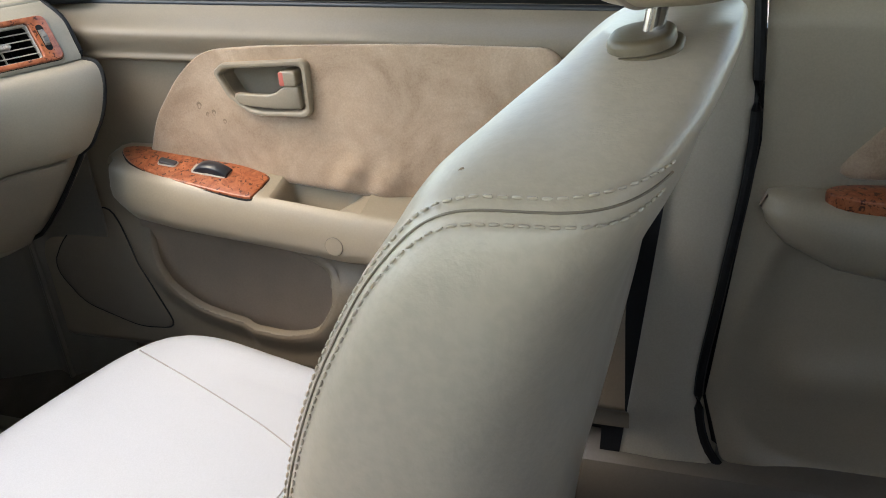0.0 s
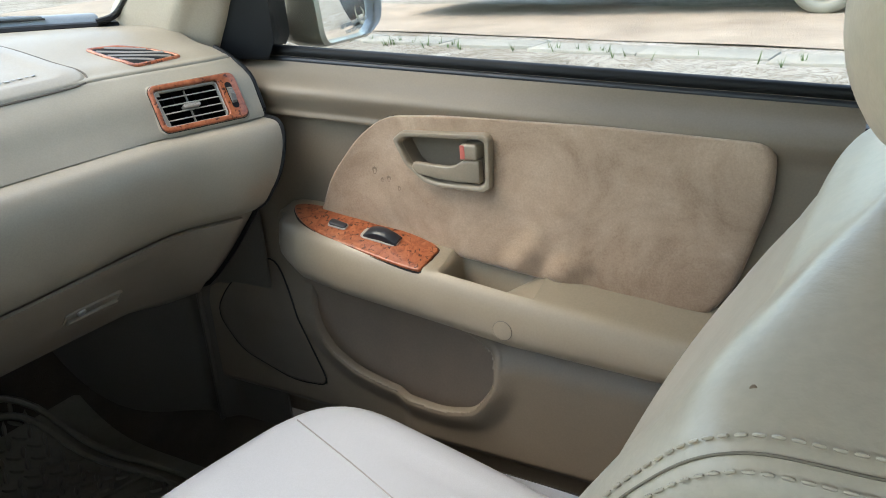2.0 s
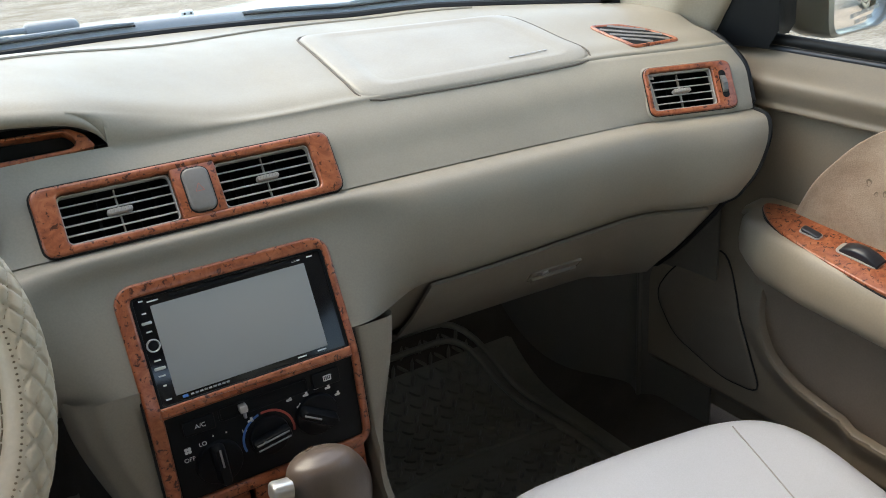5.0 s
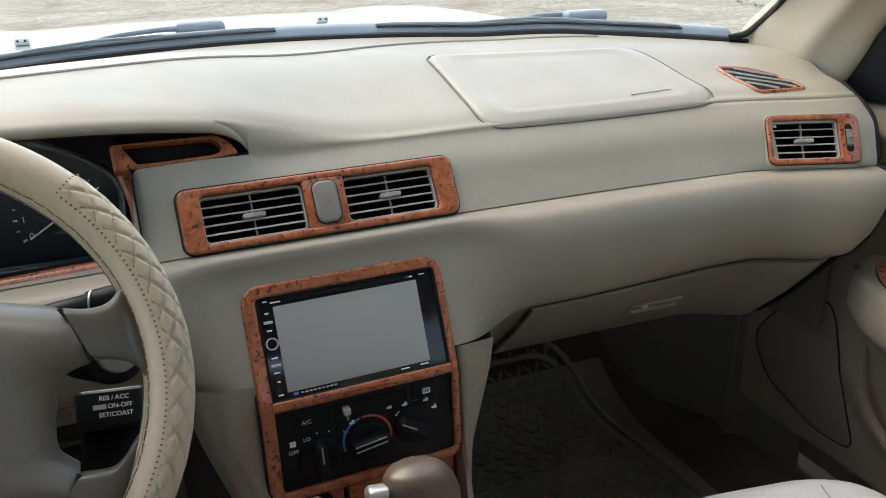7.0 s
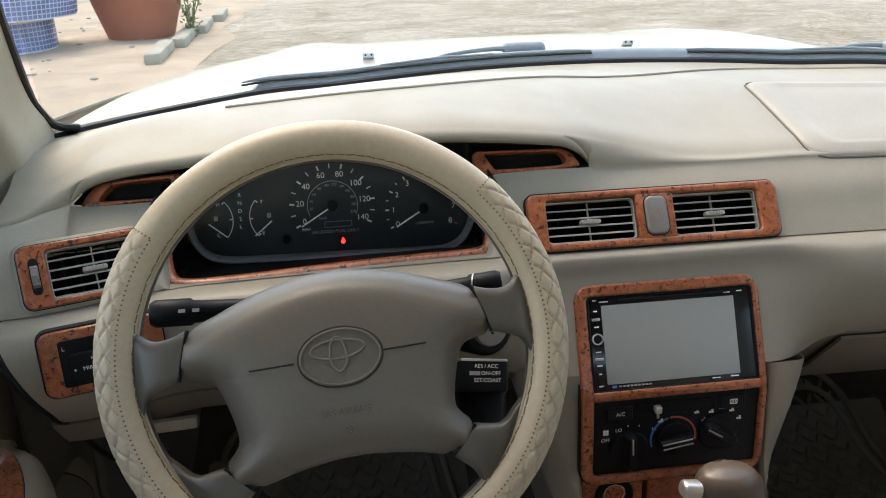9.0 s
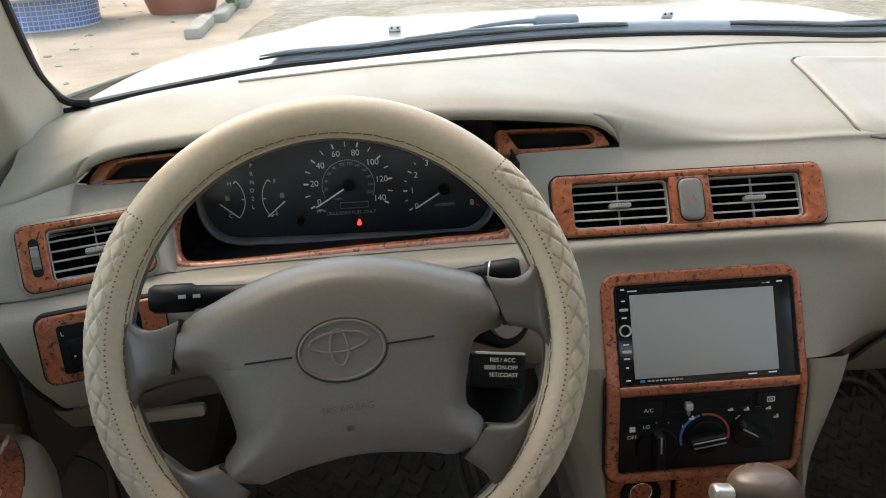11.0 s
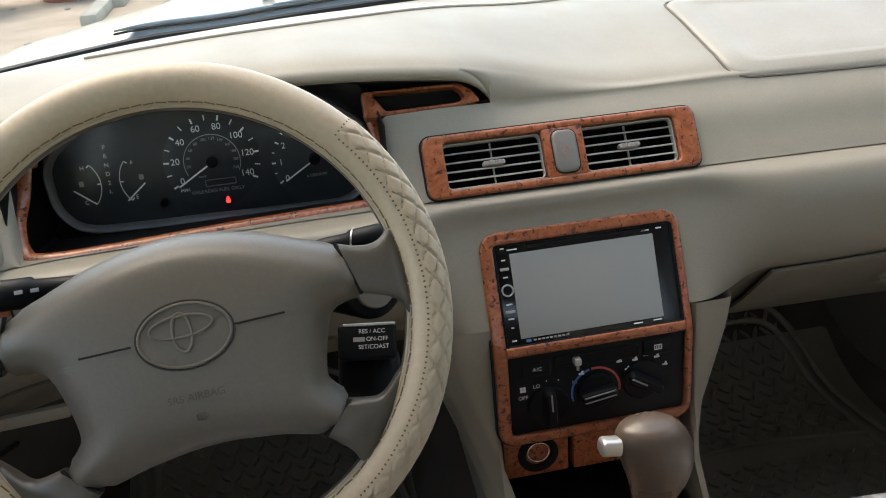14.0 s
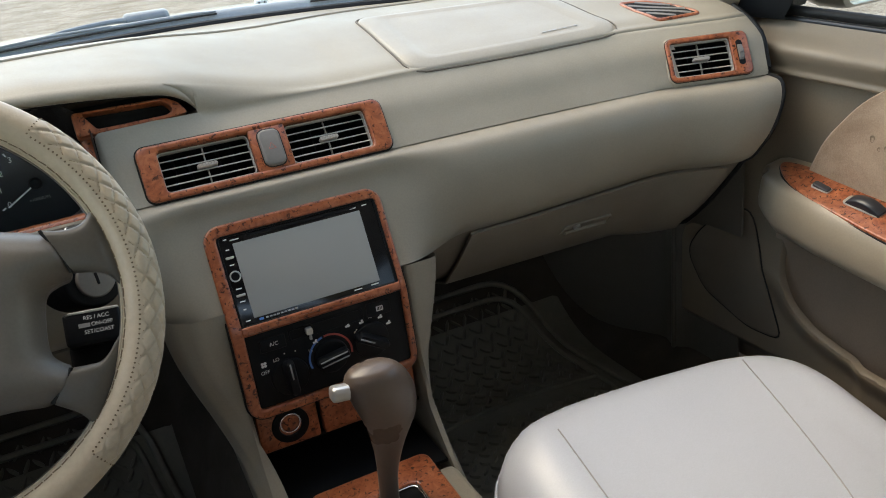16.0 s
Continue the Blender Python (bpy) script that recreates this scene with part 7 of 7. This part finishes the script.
_bm = bmesh.new()
_vs = [[_bm.verts.new(back_point(i, 2 * math.pi * k / NS)) for k in range(NS)] for i in range(len(_bk) - 1)]
for i in range(len(_vs) - 1):
    for k in range(NS):
        f = _bm.faces.new((_vs[i][k], _vs[i][(k + 1) % NS], _vs[i + 1][(k + 1) % NS], _vs[i + 1][k]))
        t = 2 * math.pi * (k + 0.5) / NS
        c = f.calc_center_median()
_bm.faces.new(_vs[-1])
backrest = part("backrest", _bm, [M_SEATBACK, M_SEATSIDE], seat, "taupe stitched leatherette backrest", True, 80)
# stitched seam: up the inner front edge, round the shoulder and back
def back_normal(i, t):
    d = 0.02
    return (back_point(i, t + d) - back_point(i, t - d)).cross(back_point(i + d, t) - back_point(i - d, t)).normalized()


for inner in (1, -1):
    t0 = math.pi - 0.46 if inner > 0 else 0.46
    t1 = math.pi + 0.85 if inner > 0 else -0.85
    top_i = next(i for i, p in enumerate(_bk) if p.x > 0.7535)
    way = [(i, t0) for i in steps(6, top_i - 9, 60)]
    way += [(top_i - 9 + 9 * math.sin(math.pi / 2 * k), lerp(t0, t1, 0.34 * (1 - math.cos(math.pi / 2 * k)))) for k in steps(0.05, 1, 20)]
    way += [(top_i, lerp(t0, t1, k)) for k in steps(0.36, 1, 26)]
    path = [back_point(i, t) + back_normal(i, t) * 0.0004 for i, t in way]
    part("seam", tube(path, 0.0006, 6), M_SEATGROOVE, backrest)
    for d in (-0.0065, 0.0065):
        row = []
        for k in range(1, len(way)):
            n = back_normal(*way[k])
            s = (path[k] - path[k - 1]).cross(n)
            row.append(path[k] + (s.normalized() * d if s.length > 1e-9 else Vector((0, 0, 0))))
        part("stitching", sewn(row, 0.0045, 0.0018, 0.0008), M_SEATBACK, backrest, "twin stitching")
part("worn_spot", drum(basis((0.1445, -0.7525, 0.7635), (0, -1, 0), (0.3, 0, 1)), 0.0022, 0.0018, -0.002, 0.0010, 12), M_DIRT, backrest)

# headrest
_bm = bmesh.new()
_rg = []
for z, w, d0, d1 in ((0.812, 0.080, -0.800, -0.855), (0.816, 0.108, -0.784, -0.868), (0.832, 0.128, -0.766, -0.880), (0.868, 0.138, -0.754, -0.890), (0.92, 0.140, -0.760, -0.898), (0.965, 0.126, -0.782, -0.900), (0.985, 0.105, -0.800, -0.895), (0.992, 0.080, -0.815, -0.885)):
    _rg.append([Vector((0.360 + w * math.copysign(abs(math.cos(t)) ** 0.6, math.cos(t)), (d0 + d1) / 2 + (d0 - d1) / 2 * math.copysign(abs(math.sin(t)) ** 0.7, math.sin(t)), z)) for t in (2 * math.pi * i / 48 for i in range(48))])
_rg = [list(r) for r in zip(*[spline(col, 4) for col in zip(*_rg)])]
loft(_bm, _rg, True, True, True)
head = part("headrest", _bm, M_SEATBACK, seat, "taupe leatherette headrest", True, 80)
part("headrest_seam", tube([r[i] + Vector((0.0, 0, 0)) for i, r in [(22, r) for r in _rg]], 0.0018, 6), M_SEATSIDE, head)
for x in (0.278, 0.442):
    part("post", tube([(x, -0.812, 0.765), (x, -0.828, 0.85)], 0.0058, 14), M_CHROME, seat, "chrome headrest post")
    cm = basis((x, -0.813, 0.7905), (1, 0, 0.10 if x < 0.36 else -0.10), (0, 1, -0.10))
    col = part("collar", plate(cm, rrect(0, 0, 0.044, 0.036, 0.0165, 8), -0.02, 0.009, 0.004), M_BOOT, seat, "brown post collar")
    part("collar_ring", rim(cm, rrect(0, 0, 0.052, 0.044, 0.0205, 8), rrect(0, 0, 0.042, 0.034, 0.0155, 8), -0.02, 0.0015, 0.0015), M_BOOT, col)
part("base_frame", block(I4, (0.42, 0.44, 0.06), (0.36, -0.44, 0.175), 0.01), M_BLACK, seat)

# the driver's seat, unseen under the camera, added to shade the footwell
driver_seat = copy_thing(seat, pose(-0.360, -0.45, 0.15))
for ob in list(driver_seat.children_recursive):
    if ob.name.split(".")[0] in ("headrest", "headrest_seam", "post", "collar", "collar_ring"):
        bpy.data.objects.remove(ob)

# ---- outside ----
GZ = -0.12
structure("ground", sheet(lambda x, y: Vector((x, y, GZ)), steps(-3000, 3000, 8), steps(-3000, 3000, 8)), M_GROUND, "pale dusty concrete and earth yard", "ground")
_bm = sheet(lambda u, v: Vector((lerp(6.7, 9.0, v) - 0.27 * 0, u, GZ + 0.012 + 0.01 * noise.noise(Vector((u, v * 3, 0))))), steps(-8, 14, 60), steps(0, 1, 10))
for v in _bm.verts:
    v.co.x += 0.20 * (v.co.y - 1.8)
structure("soil_strip", _bm, M_SOIL, "strip of bare red soil beside the yard", "soil")
kerb = thing("kerb", (6.5, 1.8, GZ), "cracked weathered concrete kerb edge", "kerb", "", "structure")
for i in range(18):
    y = -6.0 + i * 0.95
    m = basis((6.25 + 0.20 * (y - 1.8), y, GZ - 0.025), (1, -0.1, 0), (0.2, 1, 0)) @ pose(random.uniform(-0.03, 0.03), 0, 0, random.uniform(-1, 1), random.uniform(-1, 1), random.uniform(-2, 2))
    part("kerb_stone", block(m, (0.34, 0.945, 0.10), (0, 0, 0), 0.012), M_KERB, kerb)
_tf = bmesh.new()
for i in range(90):
    y = random.uniform(-4, 8)
    p = Vector((6.02 + 0.20 * (y - 1.8) + random.uniform(-0.08, 0.12), y, GZ))
    for k in range(5):
        a = random.uniform(0, 6.28)
        h = random.uniform(0.03, 0.10)
        d = Vector((math.cos(a), math.sin(a), 0)) * h * 0.5
        s = Vector((-math.sin(a), math.cos(a), 0)) * 0.006
        vs = [_tf.verts.new(q) for q in (p - s, p + s, p + d + Vector((0, 0, h)))]
        _tf.faces.new(vs)
tagged(part("weeds", _tf, M_LEAF, None, "", False), "sparse green weeds along the kerb", "weeds", "", "stuff")

# vehicle parked beyond the kerb
pv = thing("parked_car", (9.1, 2.2, GZ), "dark grey parked car beyond the kerb", "car")
_bm = bmesh.new()
_rr = []
for y, w in ((-0.75, 0.55), (-0.70, 0.78), (-0.4, 0.86), (1.0, 0.88), (3.0, 0.88), (4.4, 0.86), (4.75, 0.7)):
    _rr.append([Vector((9.1 + q[0] * w, y, GZ + q[1])) for q in ((-0.9, 0.24), (-1.0, 0.34), (-1.02, 0.6), (-0.98, 0.85), (-0.8, 1.38), (0.8, 1.38), (0.98, 0.85), (1.02, 0.6), (1.0, 0.34), (0.9, 0.24))])
loft(_bm, _rr, True, True, True)
bmesh.ops.recalc_face_normals(_bm, faces=_bm.faces)
part("body", _bm, surface("dark_car_paint", (0.05, 0.052, 0.055), 0.3, 40, 0.1, 0.01, 0.1), pv, "", True, 40)
for wx in (8.32, 9.88):
    WM = basis((wx, 0.16, GZ + 0.31), (0, -1, 0), (0, 0, 1))
    wh = part("wheel", rim(WM @ Matrix.Translation((0, 0, -0.10)), [(0.31 * a, 0.31 * b) for a, b in _c28], [(0.19 * a, 0.19 * b) for a, b in _c28], 0.0, 0.20, 0.05), M_RUBBER, pv, "black tyre")
    part("rim", drum(WM, 0.19, 0.17, -0.08, 0.05, 32, 0.02), M_SILVER, wh, "silver wheel rim")
# bonnet
bonnet = thing("bonnet", (0, 0.9, 0.70), "champagne metallic bonnet with washer nozzles", "car bonnet")


def bonnet_z(x, y):
    return 0.839 - 0.068 * ((y - 0.58) / 0.75) ** 2 - 0.05 * abs(x / 0.72) ** 3 + 0.012 * math.exp(-((abs(x) - 0.42) / 0.07) ** 2)


def bonnet_fn(u, v):
    x = u * lerp(0.76, 0.64, v)
    rear = shield_base(x) + Vector((0, lerp(0.058, 0.004, smooth01(0.44, 0.50, abs(x))), -0.002))
    y = lerp(rear.y, 1.42 - 0.22 * u * u, v)
    return Vector((x, y, lerp(bonnet_z(u * 0.72, max(y, 0.45)), rear.z, (1 - v) ** 8 * smooth01(0.42, 0.50, abs(x)))))


part("panel", sheet(bonnet_fn, steps(-1, 1, 60), steps(0, 1, 40), 0.004), M_PAINT, bonnet, "", True, 50)
for x in (-0.287, 0.165):
    nz = thing("washer_nozzle", (x, 0.64, bonnet_z(x, 0.64)), "small pale washer nozzle on the bonnet", "washer nozzle", "washer nozzles")
    part("body", block(basis((x, 0.64, bonnet_z(x, 0.64) + 0.006), (1, 0, 0), (0, 1, 0)), (0.022, 0.016, 0.012), (0, 0, 0), 0.004), M_PRINT, nz)
    for d in (-0.005, 0.005):
        part("jet", drum(basis((x + d, 0.6318, bonnet_z(x, 0.64) + 0.007), (1, 0, 0), (0, 0, 1)), 0.0018, 0.0018, 0, 0.0006, 10), M_GAP, nz)
# wings
for sx in (-1, 1):
    w = thing("front_wing", (sx * 0.80, 0.9, 0.5), "champagne metallic front wing", "car body panel")
    bm = sheet(lambda u, v: Vector((sx * (0.775 + 0.07 * math.sin(v * 1.4) - 0.10 * u * u * 0.8), lerp(0.42, 1.40, u), 0.792 - 0.08 * u - 0.35 * v * v)), steps(0, 1, 24), steps(0, 1, 14), 0.004)
    part("panel", bm, M_PAINT, w, "", True, 60)
# cowl and wipers
cowl = thing("cowl", (0, 0.52, 0.80), "slate-grey plastic cowl panel below the windscreen", "car trim")
COWL = spline([(0, 0.010, -0.002), (0, 0.016, 0.008), (0, 0.024, 0.0165), (0, 0.042, 0.0175), (0, 0.060, 0.012), (0, 0.075, -0.010)], 4)


def cowl_skin(x, v):
    k = v * (len(COWL) - 1)
    i = min(len(COWL) - 2, int(k))
    p = COWL[i].lerp(COWL[i + 1], k - i)
    return shield_base(x) + Vector((0, p.y, lerp(-0.008, p.z, smooth01(-0.478, -0.440, x))))


part("panel", sheet(cowl_skin, steps(-0.48, 0.66, 90), steps(0, 1, 20), 0.003), M_WIPER, cowl, "", True, 60)


def wiper(px, tip, label):
    base = shield_base(px) + Vector((0, 0.050, 0.008))
    w = thing("wiper", base, label, "wiper", "windscreen wipers")
    s = 1 if tip > px else -1
    p = [Vector((x, shield_base(x).y + 0.022, shield_base(x).z + 0.0165)) for x in steps(px - s * 0.10, tip, 30)]
    part("blade", tube(p, lambda t: 0.0030 * min(1.0, 0.35 + 12 * min(t, 1 - t)), 8, flat=1.1), M_WIPER, w)
    part("rubber", tube([q + Vector((0, -0.006, -0.003)) for q in p], 0.0016, 6), M_SEAL, w)
    mid = p[14]
    arm = [base + Vector((0, 0.012, 0.010)), base.lerp(mid, 0.35) + Vector((0, 0.012, 0.012)), base.lerp(mid, 0.8) + Vector((0, 0.008, 0.008)), mid + Vector((0, 0.004, 0.004))]
    part("arm", tube(spline(arm, 8), lambda t: lerp(0.0050, 0.0022, t), 8), M_WIPER, w)
    part("pivot_cover", block(basis(base + Vector((0, 0.008, 0.012)), (1, -0.1, 0), (0, 1, 0)), (0.070, 0.030, 0.020), (0, 0, 0), 0.0085, None, 3), M_WIPER, w)
    part("bridge", tube([p[9] + Vector((0, 0, 0.002)), mid + Vector((0, 0, 0.004)), p[19] + Vector((0, 0, 0.002))], 0.0022, 8), M_WIPER, w)


wiper(-0.046, -0.47, "windscreen wiper lying on the glass, coloured slate for reflected sky")
wiper(0.505, 0.20, "windscreen wiper lying on the glass, coloured slate for reflected sky")

# outside mirrors
for sx in (1, -1):
    mr = thing("door_mirror", (sx * 0.88, 0.06, 0.80), "champagne door mirror with printed warning words", "door mirror")
    mm = basis((sx * 0.945, 0.012, 0.826), (1, 0.30 * sx, 0), (0, 0.10, 1))
    mo = smooth_outline([(-0.130, -0.050), (0.050, -0.062), (0.118, -0.046), (0.136, 0.0), (0.125, 0.060), (-0.125, 0.066)], 0.022, 5)
    if sx < 0:
        mo = [(-x, y) for x, y in reversed(mo)]
    bm = bmesh.new()
    loft(bm, [[mm @ Vector((x * k * 1.08, y * k, z)) for x, y in mo] for k, z in ((0.40, -0.085), (0.78, -0.070), (0.97, -0.035), (1.06, 0.0), (1.06, 0.010), (1.0, 0.014), (0.96, 0.010), (0.95, 0.002))], True, True, False)
    part("housing", bm, M_PAINT, mr, "", True, 50)
    gl = part("mirror_glass", plate(mm, inset(mo, 0.002), -0.002, 0.003, 0.0008), M_MIRROR, mr, "mirror glass")
    if sx > 0:
        lettering("OBJECTS IN MIRROR ARE CLOSER", mm @ Matrix.Translation((0.018, -0.038, 0.0031)), 0.0085, M_PRINT_DIM, gl)
        lettering("THAN THEY APPEAR", mm @ Matrix.Translation((0.012, -0.048, 0.0031)), 0.0085, M_PRINT_DIM, gl)
    part("foot", block(basis((sx * 0.79, 0.055, 0.805), (1, 0, 0), (0, 1, 0)), (0.09, 0.05, 0.03), (0, 0, 0), 0.012), M_BLACK, mr)

# planters beyond the bonnet
pot = thing("planter", (-2.66, 10.0, GZ), "large tapered red-painted concrete planter", "planter")
_bm = bmesh.new()
_c40 = [(math.cos(2 * math.pi * i / 40), math.sin(2 * math.pi * i / 40)) for i in range(40)]
loft(_bm, [[Vector((-2.66 + r * a, 10.0 + r * b, GZ + z)) for a, b in _c40] for r, z in ((0.37, 0), (0.39, 0.02), (0.58, 0.62), (0.60, 0.64), (0.60, 0.70), (0.53, 0.70), (0.50, 0.60))], True, True, True)
part("bowl", _bm, M_POT, pot, "", True, 40)
bowl = thing("tiled_planter", (-4.1, 9.2, GZ), "round planter faced with small blue and white tiles", "planter")
_bm = bmesh.new()
TX0, TY0 = -4.1, 9.2
loft(_bm, [[Vector((TX0 + r * a, TY0 + r * b, GZ + z)) for a, b in _c40] for r, z in ((0.66, 0), (0.66, 0.33), (0.92, 0.36), (0.96, 0.62), (0.86, 0.63), (0.80, 0.56))], True, True, True)
part("bowl", _bm, M_GROUT, bowl, "", True, 30)
_tb = bmesh.new()
for r0, r1, z0, z1, rows, cols in ((0.92, 0.955, 0.37, 0.61, 5, 110), (0.662, 0.662, 0.02, 0.32, 6, 78)):
    for j in range(rows):
        for i in range(cols):
            a0, a1 = 2 * math.pi * (i + 0.10) / cols, 2 * math.pi * (i + 0.90) / cols
            za, zb = lerp(z0, z1, (j + 0.1) / rows), lerp(z0, z1, (j + 0.9) / rows)
            ra, rb = lerp(r0, r1, j / rows) + 0.006, lerp(r0, r1, (j + 1) / rows) + 0.006
            vs = [_tb.verts.new((TX0 + r * math.cos(a), TY0 + r * math.sin(a), GZ + z)) for r, a, z in ((ra, a0, za), (ra, a1, za), (rb, a1, zb), (rb, a0, zb))]
            _tb.faces.new(vs)
_t = part("tiles", _tb, M_TILE, bowl, "blue tiles", False)
_t["kind"] = "stuff"
_bm = sheet(lambda u, v: Vector((TX0 + 0.84 * v * math.cos(u), TY0 + 0.84 * v * math.sin(u), GZ + 0.58 + 0.02 * noise.noise(Vector((u * 2, v * 4, 0))))), steps(0, 2 * math.pi, 30), steps(0.02, 1, 8))
part("soil", _bm, M_SOIL, bowl)
_bm = sheet(lambda u, v: Vector((lerp(-8.0, -1.6, v) + 0.4 * noise.noise(Vector((u * 0.6, 0, 2))), u, GZ + 0.006)), steps(1.5, 16, 40), steps(0, 1, 12))
structure("earth_bed", _bm, M_SOIL, "bare reddish earth beside the yard", "soil")
for i, (sx0, sy0) in enumerate(((-2.10, 8.1), (-2.05, 9.3), (-2.0, 10.6), (-1.95, 12.0))):
    edge = thing("edging_stone", (sx0, sy0, GZ), "grey concrete edging stone beside the bed", "edging stone", "edging stones")
    part("stone", block(basis((sx0, sy0, GZ + 0.05), (1, 0.05, 0), (-0.05, 1, 0)), (0.16, 1.15, 0.12), (0, 0, 0), 0.03), M_KERB, edge)
_wd = thing("weed_plant", (-2.02, 9.75, GZ), "small green weed growing beside the edging stone", "plant")
_tf = bmesh.new()
for i in range(160):
    a, h = random.uniform(0, 6.28), random.uniform(0.02, 0.50)
    r = random.uniform(0.02, 0.22) * (0.4 + h)
    p = Vector((-2.02 + r * math.cos(a), 9.75 + r * math.sin(a), GZ + h))
    d = Vector((random.uniform(-1, 1), random.uniform(-1, 1), random.uniform(-0.2, 0.8))).normalized() * 0.05
    s = d.orthogonal().normalized() * 0.014
    vs = [_tf.verts.new(q) for q in (p, p + d * 0.5 + s, p + d, p + d * 0.5 - s)]
    _tf.faces.new(vs)
part("leaves", _tf, M_LEAF, _wd, "", False)
_st = bmesh.new()
for i in range(7):
    a = i * 0.9
    tube([(-2.02, 9.75, GZ), (-2.02 + 0.05 * math.cos(a), 9.75 + 0.05 * math.sin(a), GZ + 0.25), (-2.02 + 0.14 * math.cos(a), 9.75 + 0.14 * math.sin(a), GZ + 0.46)], 0.006, 5, False, _st)
part("stems", _st, M_LEAF, _wd)
_rk = bmesh.new()
for i in range(140):
    r = random.uniform(0.012, 0.045)
    p = Vector((random.uniform(-6.0, -2.2), random.uniform(4.5, 14), GZ + r * 0.3))
    bmesh.ops.create_icosphere(_rk, subdivisions=1, radius=r, matrix=Matrix.Translation(p) @ Matrix.Diagonal((random.uniform(0.7, 1.4), random.uniform(0.7, 1.3), 0.6, 1)))
tagged(part("stones", _rk, M_KERB, None, "", True, 20), "scattered small stones on the earth", "stones", "", "stuff")
